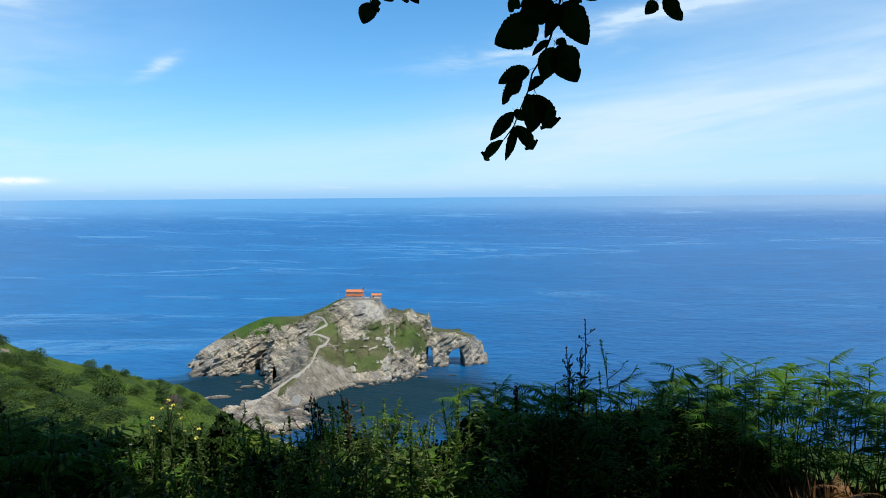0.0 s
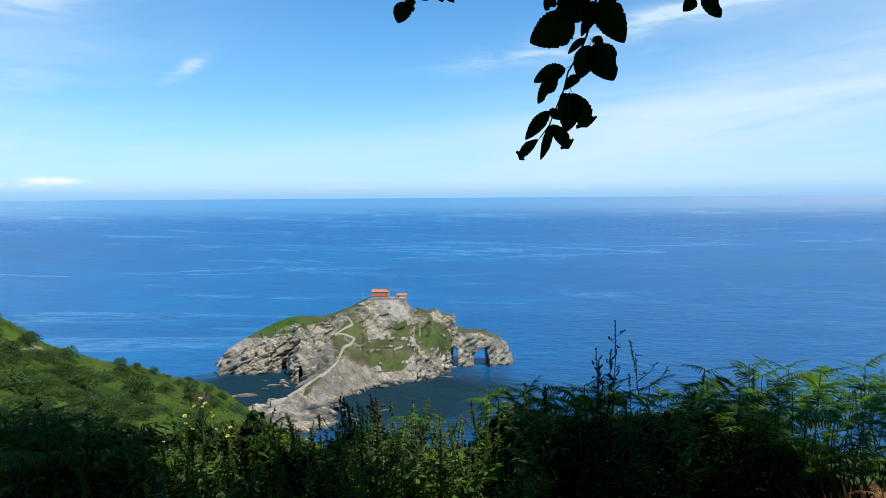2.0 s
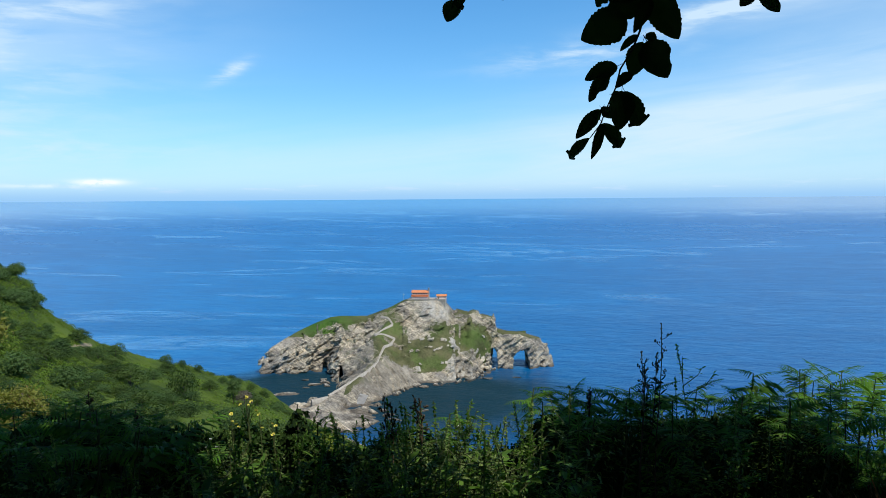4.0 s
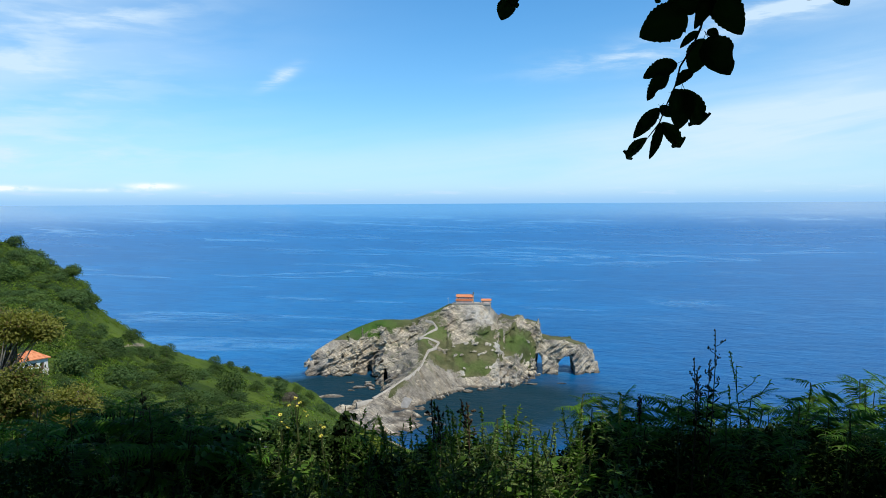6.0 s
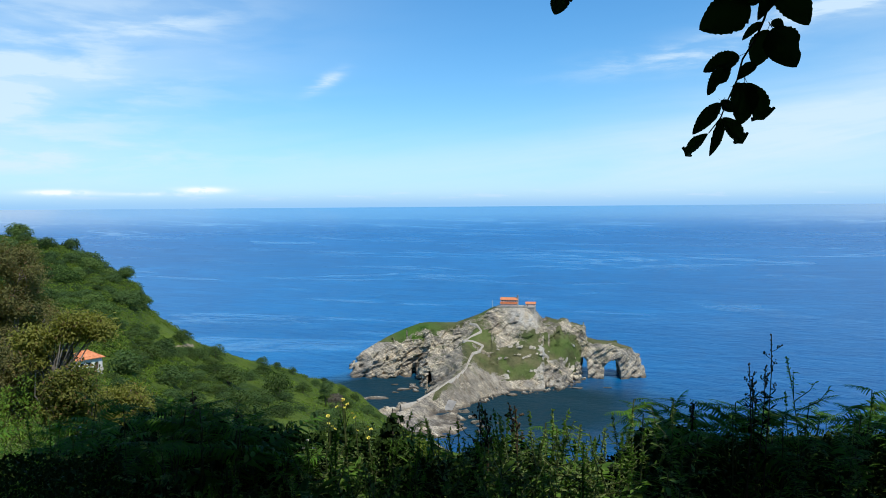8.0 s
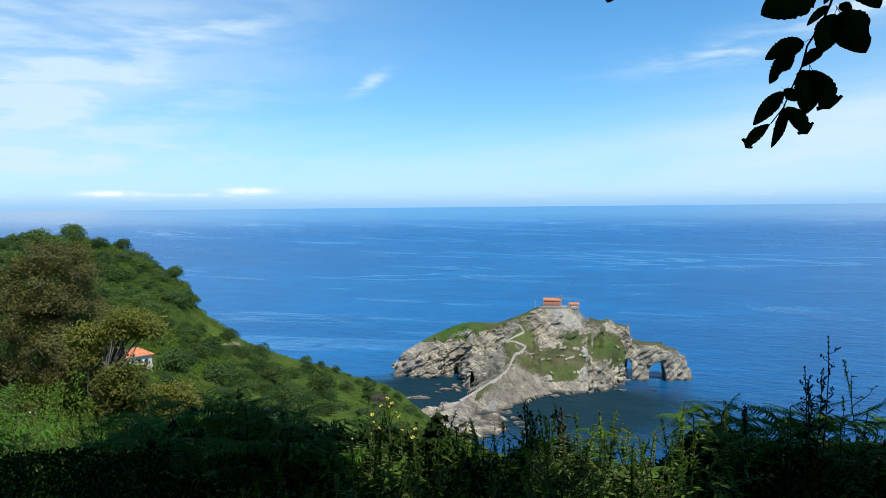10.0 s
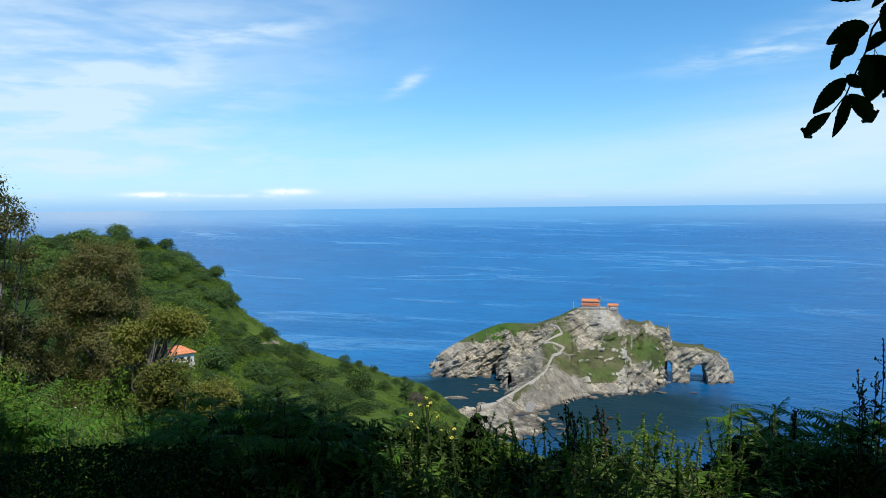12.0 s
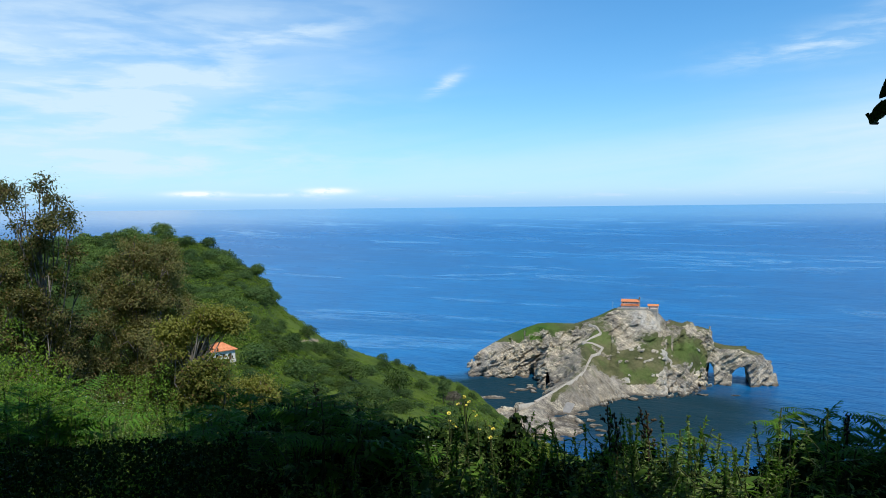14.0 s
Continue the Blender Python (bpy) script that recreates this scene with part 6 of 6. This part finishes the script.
def build_thicket():
    """Upright leafy stalks before the bay."""
    rng = random.Random(19)
    for k in range(34):
        az, r = rng.uniform(-1.5, 9), rng.uniform(2.9, 3.3)
        x, y = polar(az, r)
        weed(x, y, EYE_Z + r * math.tan(radians(rng.uniform(-20.0, -16.2))), rng.choice([1, 3, 3, 2]), rng, "sunlit leafy weed before the bay", rng.uniform(-14, 14), "leafy_weed")
    for k in range(34):
        az, r = rng.uniform(17, 29), rng.uniform(2.6, 2.9)
        x, y = polar(az, r)
        weed(x, y, EYE_Z + r * math.tan(radians(rng.uniform(-21.5, -18.0))), rng.choice([1, 3, 3]), rng, "leafy weed in flecks of sun", rng.uniform(-14, 14), "leafy_weed")
    for k in range(70):
        az, r = rng.uniform(-3, 24), rng.uniform(2.9, 3.6)
        el = verge(az)[0] if not 10.8 < az < 15.8 else -18.2
        x, y = polar(az, r)
        weed(x, y, EYE_Z + r * math.tan(radians(el + rng.uniform(-2.4, 0.2))), rng.choice([1, 1, 1, 3, 3, 0]), rng, "upright leafy weed with a thin flower spike", rng.uniform(-10, 10), "leafy_weed")


build_thicket()


BROOM_LEAF = foliage("broom_leaf", (0.045, 0.085, 0.010), (0.190, 0.225, 0.030), scale=0.6, through_light=0.4)


def build_broom():
    """Sunlit yellow-green bushes on the bank below the verge."""
    for az, el, r, wide in ((15.6, -15.9, 17, 1.3), (14.3, -15.9, 18, 1.5), (13.1, -16.8, 17, 1.4), (12.0, -17.6, 16, 1.3), (10.8, -18.2, 15, 1.3), (17.4, -16.4, 16, 1.3), (1.6, -18.6, 13, 1.3), (-1.4, -18.2, 13, 1.4), (4.4, -18.6, 13, 1.2)):
        x, y = polar(az, r)
        g = on_ground(x, y)
        make_tree("broom_bush", 400 + int(az), (EYE_Z + r * math.tan(radians(el)) - g - 0.45 * wide) / 0.72, wide, 3000, 0.085, BROOM_LEAF, "sunlit yellow-green broom bush on the bank", "bush", pose(x, y, g - 0.1), "broom bushes on the bank", trunk=0.05, low=0.04, lobes=14)


build_broom()


SUNNY_LEAF = foliage("sunny_leaf", (0.030, 0.080, 0.010), (0.19, 0.30, 0.045), scale=0.9, through_light=0.4)


def build_undergrowth():
    """Bushy bright growth in the sun at the verge's far end."""
    rng = np.random.default_rng(41)
    n = 150000
    az, r = rng.uniform(40.2, 59, n), rng.uniform(4.9, 9.6, n)
    x, y = -r * np.sin(np.radians(az)), r * np.cos(np.radians(az))
    lump = fractal(x, y, 0 * x, 1.1, 3)
    top = EYE_Z + r * np.tan(np.radians(np.interp(az, VERGE_AZ, VERGE_EL) - np.interp(az, [44, 50], [1.6, 3.0]) - np.interp(r, [5, 7.5], [1.4, 0]))) + lump * 0.8
    g = ground(x, y)
    z = g + (top - g) * (1 - rng.uniform(0, 1, n) ** 1.8)
    ok = (top > g + 0.05) & (fractal(x, y, z * 0.8, 0.42, 3) > 0.04 + rng.normal(0, 0.08, n))
    x, y, z = x[ok], y[ok], z[ok]
    k = len(x)
    s = rng.uniform(0.014, 0.040, k)
    v, q = leaf_set(np.stack([x, y, z], 1), unit(rng, k) * (1, 1, 0.6) + (0, 0, 0.7), unit(rng, k) + (0.2, -0.3, 0.6), s, s * 0.30, False)
    tagged(new("undergrowth", mesh("undergrowth", v, q, SUNNY_LEAF)), "bright yellow-green nettles and bracken in the sun", "undergrowth", kind="stuff")


build_undergrowth()


def build_sunny_weeds():
    """Upright leafy weeds in the sun at the verge's far end."""
    rng = random.Random(91)
    for k in range(120):
        az, r = rng.uniform(39, 57), rng.uniform(5.6, 9.8)
        el = float(np.interp(az, VERGE_AZ, VERGE_EL))
        x, y = polar(az, r)
        kind = 3 if 41.5 < az < 45.5 and rng.random() < 0.7 else rng.choice([0, 1, 1, 1, 3])
        weed(x, y, EYE_Z + r * math.tan(radians(el + rng.uniform(-2.4, 1.1))), kind, rng,
             "sunlit leafy weed at the verge's edge" if kind != 3 else "pale green feathery weed in the sun", rng.uniform(-14, 14), "leafy_weed" if kind != 3 else "feathery_weed")


build_sunny_weeds()


def build_sunny_ferns():
    """Bracken in full sun at the verge's far end."""
    rng = random.Random(61)
    for k in range(70):
        az, r = rng.uniform(43.5, 58), rng.uniform(6.2, 9.4)
        el = float(np.interp(az, VERGE_AZ, VERGE_EL))
        x, y = polar(az, r)
        fern(x, y, EYE_Z + r * math.tan(radians(el + rng.uniform(-2.8, 0.4))), rng.uniform(0.6, 1.0), rng, "sunlit bright green bracken fern", rng.choice([4, 6]))


build_sunny_ferns()


def flower_plant(x, y, top, heads, petal, label, name, rng, head=0.011):
    """A thin branched stem with small clustered flower heads."""
    g = on_ground(x, y)
    h = top - g
    f = thing(name, label, "wildflower", pose(x, y, g, 0, 0, rng.uniform(-30, 30)), "wildflowers of the verge")
    tips = [np.array([rng.uniform(-0.045, 0.045), rng.uniform(-0.02, 0.02), h - rng.uniform(0.0, 0.06)]) for _ in range(heads)]
    tips[0] = np.array([0.0, 0.0, h])
    pieces = [tube([(0, 0, -0.1), (0.05, 0.01, h * 0.35), (0.028, -0.01, h * 0.72), (0, 0, h)], [0.0036, 0.0030, 0.0022, 0.0012], 5)]
    for t in tips[1:]:
        pieces.append(tube([(0.008, 0, h - 0.12), t * 0.6 + np.array([0, 0, h * 0.4 - 0.035]), t], [0.002, 0.0016, 0.001], 4))
    part("stem", mesh("stem", *joined(pieces), STEM, True), f)
    r2 = np.random.default_rng(rng.randrange(999))
    m = 12
    a = np.arange(m) * 2.4
    p = np.stack([np.cos(a), np.sin(a), np.linspace(0, 1.2, m)], 1) * head * 0.5
    v, q = leaf_set(p, np.stack([np.cos(a), np.sin(a), 0.5 + 0 * a], 1), np.tile([[0, 0, 1.0]], (m, 1)), np.full(m, head), np.full(m, head * 0.8))
    me = mesh("flower_head", v, q, petal)
    for t in tips:
        part("flower_head", me, f, at=pose(*t, rng.uniform(-30, 30), rng.uniform(-30, 30), 0))
    lv = 14
    z = r2.uniform(0.2, 0.62, lv) * h
    wv = unit(r2, lv) * (1, 1, 0.4)
    v, q = leaf_set(np.stack([np.interp(z / h, [0, 0.35, 0.72, 1], [0.01, 0.05, 0.028, 0]), 0 * z, z], 1), wv, np.tile([[0, 0, 1.0]], (lv, 1)), r2.uniform(0.05, 0.1, lv), r2.uniform(0.015, 0.03, lv))
    part("leaves", mesh("leaves", v, q, WEED_LEAF), f)


def build_flowers():
    rng = random.Random(3)
    for az, el, r, n in ((20.4, -14.2, 3.1, 4), (21.5, -15.3, 3.1, 4), (19.5, -15.5, 3.1, 2), (18.6, -16.2, 3.1, 3), (20.3, -14.8, 3.1, 2)):
        x, y = polar(az, r)
        flower_plant(x, y, EYE_Z + r * math.tan(radians(el)), n, YELLOW, "yellow wild mustard in flower on a thin stem", "yellow_wildflower", rng, 0.0062)
    for az, el, r, n in ((-29.3, -12.2, 6.0, 4), (-27.0, -12.4, 5.8, 3), (23.0, -16.9, 3.2, 3), (4.6, -16.9, 3.4, 2), (44.0, -13.2, 6.8, 3), (46.0, -12.6, 7.4, 2), (38.0, -14.6, 5.0, 3)):
        x, y = polar(az, r)
        flower_plant(x, y, EYE_Z + r * math.tan(radians(el)), n, WHITE_PETAL, "small white wildflower among the bracken", "white_wildflower", rng, 0.005)


build_flowers()


def build_dry_grass():
    rng = np.random.default_rng(9)
    n = 5200
    az = rng.uniform(-36, -25.5, n)
    r = rng.uniform(3.4, 4.8, n)
    x, y = -r * np.sin(np.radians(az)), r * np.cos(np.radians(az))
    z = ground(x, y)
    way = np.stack([rng.normal(0, 0.6, n), rng.normal(0, 0.6, n), np.ones(n)], 1)
    v, q = leaf_set(np.stack([x, y, z], 1), way, unit(rng, n), rng.uniform(0.15, 0.6, n), rng.uniform(0.0016, 0.0034, n))
    tagged(new("dry_grass", mesh("dry_grass", v, q, DRY_GRASS)), "dry straw-coloured grass and dead bracken", "grass", kind="stuff")


build_dry_grass()


def build_dead_ferns():
    """Brown, collapsed bracken under the green."""
    rng = random.Random(55)
    dead = []
    for me in FRONDS[:2]:
        m2 = me.copy()
        m2.name = "dead_frond"
        m2.materials.clear()
        m2.materials.append(DRY_GRASS)
        m2.materials.append(BROWN_STEM)
        dead.append(m2)
    for k in range(9):
        az, r = rng.uniform(-33, -26), rng.uniform(3.6, 4.7)
        x, y = polar(az, r)
        g = on_ground(x, y)
        f = thing("dead_fern", "brown dead bracken lying under the green ferns", "fern", pose(x, y, g, 0, 0, rng.uniform(0, 360)), "dead bracken of the verge")
        high = rng.uniform(0.25, 0.55)
        part("stalk", rng.choice(STALKS), f, at=Matrix.Diagonal((1, 1, high, 1)))
        for j in range(4):
            s = rng.uniform(0.22, 0.42)
            part("dead_frond", rng.choice(dead), f, at=pose(0, 0, high, rng.uniform(-50, 50), rng.uniform(-20, 50), j * 90 + rng.uniform(-30, 30)) @ Matrix.Diagonal((s, s, s, 1)))


build_dead_ferns()


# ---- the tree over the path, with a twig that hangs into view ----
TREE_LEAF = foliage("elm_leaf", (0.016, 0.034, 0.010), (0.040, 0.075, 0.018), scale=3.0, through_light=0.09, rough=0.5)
TWIG_BARK = surface("twig_bark", (0.035, 0.028, 0.022), (0.09, 0.07, 0.05), 30.0, 0.8, 0.3)


def broad_leaf(name, seed, length=1.0, width=0.62, fold=0.16, curl=0.18, bite=0.0, blunt=0.0):
    """An egg-shaped toothed leaf along +x, 1 long, with a folded midrib and a curled tip. bite: eaten from one edge; blunt: the tip torn off."""
    rng = np.random.default_rng(seed)
    n = 25
    t = np.linspace(0, 1, n)
    half = width * 0.5 * np.sin(np.pi * t ** 0.85) ** 0.72 * (1 - 0.10 * t)
    if blunt:
        half = np.where(t > 0.62, np.maximum(half, width * 0.5 * (0.82 + 0.18 * np.cos(9 * t + seed))), half * (0.55 + 0.45 * t / 0.62))
    rows = []
    for k, u in enumerate((-1.0, -0.5, 0.0, 0.5, 1.0)):
        h = half.copy()
        x = t * length
        if abs(u) == 1.0:
            h *= 1 + (0.025 * ((np.arange(n) % 2) * 2 - 1) + rng.normal(0, 0.035, n)) * (t > 0.08)
            if bite and u > 0:
                h *= 1 - bite * np.exp(-((t - 0.66) / 0.10) ** 2)
        if blunt:
            x = x - 0.12 * blunt * np.abs(u) * (t > 0.9) + 0.03 * np.sin(7 * u + seed) * (t > 0.95)
        rows.append(np.stack([x, u * h, -curl * t ** 2 + fold * np.abs(u) * half * 2 + 0.02 * np.sin(9 * t + 4 * u + seed)], 1))
    v = np.stack(rows, 1)
    sv, sq = tube([(-0.16, 0, 0.03), (-0.08, 0, 0.0), (0.02, 0, 0.002)], [0.012, 0.011, 0.010], 4)
    v, q = joined([(v.reshape(-1, 3), grid_faces(n, 5)), (sv, sq)])
    return mesh(name, v, q, TREE_LEAF, True)


LEAVES = [broad_leaf("leaf", 1, width=1.0, curl=0.1), broad_leaf("leaf", 2, width=1.0, curl=0.12, bite=0.25), broad_leaf("leaf", 3, width=1.0, fold=0.3, curl=0.2, blunt=1.0), broad_leaf("leaf", 4, width=1.0, bite=0.6, curl=0.1),
          broad_leaf("leaf", 5, width=1.0, fold=0.5, curl=0.25)]

# base, tip and width of each leaf on the hanging twig, and which shape: across and up from the twig's end, in centimetres
TWIG_LEAVES = [(4.3, 4.0, 0.0, 0.0, 2.3, 2), (6.8, 6.9, 10.4, 2.0, 2.9, 2), (6.7, 6.9, 4.8, -0.4, 1.7, 4), (6.5, 9.8, 1.5, 4.0, 2.5, 0), (6.5, 10.2, 9.0, 8.0, 1.8, 4),
               (10.6, 13.4, 10.0, 5.4, 4.5, 0), (11.2, 13.4, 14.6, 6.4, 4.1, 2), (8.5, 12.7, 10.9, 12.1, 1.5, 4), (12.7, 16.6, 9.3, 14.1, 2.0, 4), (9.7, 18.4, 3.1, 15.8, 3.4, 3),
               (8.0, 17.0, 4.0, 11.4, 2.7, 3), (14.8, 23.2, 12.7, 16.5, 3.9, 0), (15.4, 23.2, 19.3, 15.6, 5.4, 1), (14.0, 24.5, 10.3, 21.7, 1.4, 4), (15.4, 24.7, 17.2, 22.9, 1.9, 0),
               (16.6, 32.2, 21.4, 23.2, 5.1, 0), (11.5, 28.0, 2.4, 23.8, 6.4, 0), (15.7, 31.9, 13.0, 25.0, 2.7, 4), (14.8, 32.4, 7.0, 28.2, 5.0, 1), (14.4, 34.5, 7.8, 31.2, 4.2, 0), (7.4, 33.1, 5.6, 30.6, 2.4, 3),
               (18.0, 33.1, 20.2, 31.8, 2.4, 0), (20.8, 34.5, 23.8, 32.6, 2.2, 3), (15.0, 38.5, 11.0, 34.0, 4.6, 0), (16.0, 40.0, 19.5, 35.0, 4.8, 1)]


def build_overhead_tree():
    rng = np.random.default_rng(15)
    r2 = random.Random(15)
    tx, ty = 2.6, -2.4
    g = on_ground(tx, ty)
    tree = thing("overhanging_tree", "broadleaf tree leaning over the path, its unseen crown placed to throw deep shade", "tree", pose(0, 0, 0))
    top = EYE_Z + 6.0
    limbs = [tube([(tx, ty, g - 0.3), (tx - 0.1, ty + 0.2, EYE_Z + 1), (tx - 0.4, ty + 0.7, EYE_Z + 3.2), (tx - 0.6, ty + 1.0, top)], [0.20, 0.17, 0.13, 0.05], 8)]
    for e in ((0.35, 1.75, 1.25), (-2.0, 1.2, 3.4), (3.9, 1.2, 3.3), (1.2, 2.4, 3.6), (-1.5, -2.5, 4.2), (4.5, -2.5, 4.5), (0.0, -1.0, 5.0), (5.4, 0.2, 3.4), (-3.4, 0.2, 3.6)):
        p = np.array([e[0], e[1], EYE_Z + e[2]])
        s = np.array([tx - 0.4, ty + 0.7, EYE_Z + 3.2])
        limbs.append(tube([s, s * 0.5 + p * 0.5 + (0, 0, 0.35), p], [0.07, 0.045, 0.012], 6))
    part("trunk", mesh("trunk", *joined(limbs), BARK, True), tree)
    # unseen crown, added to shade the verge: layered sprays of leaves, open in places
    n = 50000
    x, y = rng.uniform(-9, 9, n), rng.uniform(-8, 6.4, n)
    edge = fractal(x, y, 0 * x + 3, 2.0, 2) * 0.7
    side = np.where(y > 2.2, (x > -2.3 + edge) & (x < 4.6 + edge), np.where(y > 0.5, (x > -3.5 + edge) & (x < 5.2 + edge), True))
    z = EYE_Z + 2.5 + rng.uniform(0, 2.2, n) + 0.4 * fractal(x, y, 0 * x, 1.6, 2) + np.maximum(-y, 0) * 0.15
    open_ = fractal(x, y, 0 * x + 7, 1.3, 3) + rng.normal(0, 0.12, n)
    ok = side & (open_ > -0.75) & (y < 5.4 + edge) & (z > EYE_Z + 0.7 + np.maximum(y, 0) * 0.40)
    # small flecks of sun on the bracken
    flecks = [(polar(-13 - 1.6 * i, 5.2)[0], polar(-13 - 1.6 * i, 5.2 + 0.5 * (i % 3))[1], -1.0 - 0.1 * (i % 2), 0.15 + 0.05 * (i % 3)) for i in range(12)]
    flecks += [(*polar(16.5 + 1.9 * i, 3.0 + 0.25 * (i % 2)), -1.05 - 0.12 * (i % 3), 0.10 + 0.02 * (i % 3)) for i in range(4)]
    # openings cut along the sun's direction, to light chosen spots of the verge
    for px, py, pz, wide in ((-0.20, 3.5, -1.02, 0.46), (-0.05, 3.5, -1.2, 0.22), (-0.45, 3.4, -1.1, 0.26), (-1.1, 2.95, -0.85, 0.25), (-0.72, 3.15, -0.98, 0.14), (2.4, 5.6, -0.95, 0.40), (3.2, 5.4, -0.95, 0.50), (2.05, 3.6, -1.45, 0.34), (-0.15, 3.1, -1.35, 0.30), (-0.55, 3.1, -1.3, 0.20), (0.75, 4.4, -1.0, 0.2), *flecks):
        rel = np.stack([x - px, y - py, z - EYE_Z - pz], 1)
        off = np.linalg.norm(np.cross(rel, np.array(sun_dir)), axis=1)
        ok &= off > wide * (1 + 0.5 * edge)
    x, y, z = x[ok], y[ok], z[ok]
    k = len(x)
    s = rng.uniform(0.17, 0.27, k)
    v, q = leaf_set(np.stack([x, y, z], 1), unit(rng, k) * (1, 1, 0.5) + (0, 0, -0.25), unit(rng, k) * 0.5 + (0, 0, 1.0), s, s * 0.9, False)
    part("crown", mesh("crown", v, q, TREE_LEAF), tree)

    def hang(ox, oy, oz, scale, leaves, stem, spin):
        """A twig whose end is at (ox, oy, oz), leaves given in centimetres across and up."""
        pts = np.array([(ox + px * 0.01 * scale, oy + py * 0.01, oz + pz * 0.01 * scale) for px, py, pz in stem])
        tw = part("twig", mesh("twig", *tube(pts, np.linspace(0.0011, 0.0032, len(pts)), 5), TWIG_BARK, True), tree)
        for bx, bz, ex, ez, wide, kind in leaves:
            dy = r2.uniform(-1.6, 1.6)
            b = Vector((ox + bx * 0.01 * scale, oy + 0.002 + dy * 0.003, oz + bz * 0.01 * scale))
            e = Vector((ox + ex * 0.01 * scale, oy + dy * 0.012, oz + ez * 0.01 * scale))
            d = e - b
            face = Vector((r2.uniform(-0.35, 0.35), -1.0, r2.uniform(-0.2, 0.5)))
            side = face.cross(d).normalized()
            up = d.cross(side).normalized()
            m = Matrix((d.normalized(), side, up)).transposed().to_4x4()
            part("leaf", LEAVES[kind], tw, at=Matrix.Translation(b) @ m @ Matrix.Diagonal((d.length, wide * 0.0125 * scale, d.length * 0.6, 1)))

    hang(0.084, 1.60, EYE_Z + 0.080, 1.0, TWIG_LEAVES,
         [(4.3, 0, 4.0), (6.4, 0, 6.8), (7.7, 0, 10.2), (9.4, 0.3, 14.0), (10.3, 0.5, 17.8), (12.7, 0.6, 21.7), (14.2, 0.8, 25.3), (16.3, 1.2, 33.2), (17, 4, 45), (18, 8, 70), (24, 14, 115)], 0)
    few = [(2.5, 4.4, 0.9, 0.2, 3.2, 0), (3.2, 4.9, 4.2, 2.2, 2.0, 3), (2.4, 7.0, -1.0, 5.0, 3.4, 1), (4.4, 7.0, 7.4, 4.6, 2.6, 0), (8.2, 8.8, 10.4, 4.2, 2.8, 0), (9.4, 9.0, 12.6, 3.6, 2.8, 1), (4.0, 12.0, 0.0, 9.5, 4.0, 0),
           (6.5, 10.5, 8.0, 6.6, 2.6, 3)]
    st = [(2.5, 0, 4.4), (4.0, 0, 7.0), (8.0, 0.4, 9.2), (11, 1, 16), (15, 3, 40), (22, 9, 95)]
    hang(-0.175, 1.60, EYE_Z + 0.362, 1.0, few, st, 1)
    hang(0.435, 1.64, EYE_Z + 0.372, 1.0, [(2.0, 4.0, -0.5, 1.2, 2.4, 0), (3.5, 4.6, 8.2, 0.4, 3.2, 1), (4.0, 8.0, 0.5, 5.5, 3.0, 0), (5.0, 8.5, 9.0, 5.0, 3.4, 3)], st, 2)

build_overhead_tree()
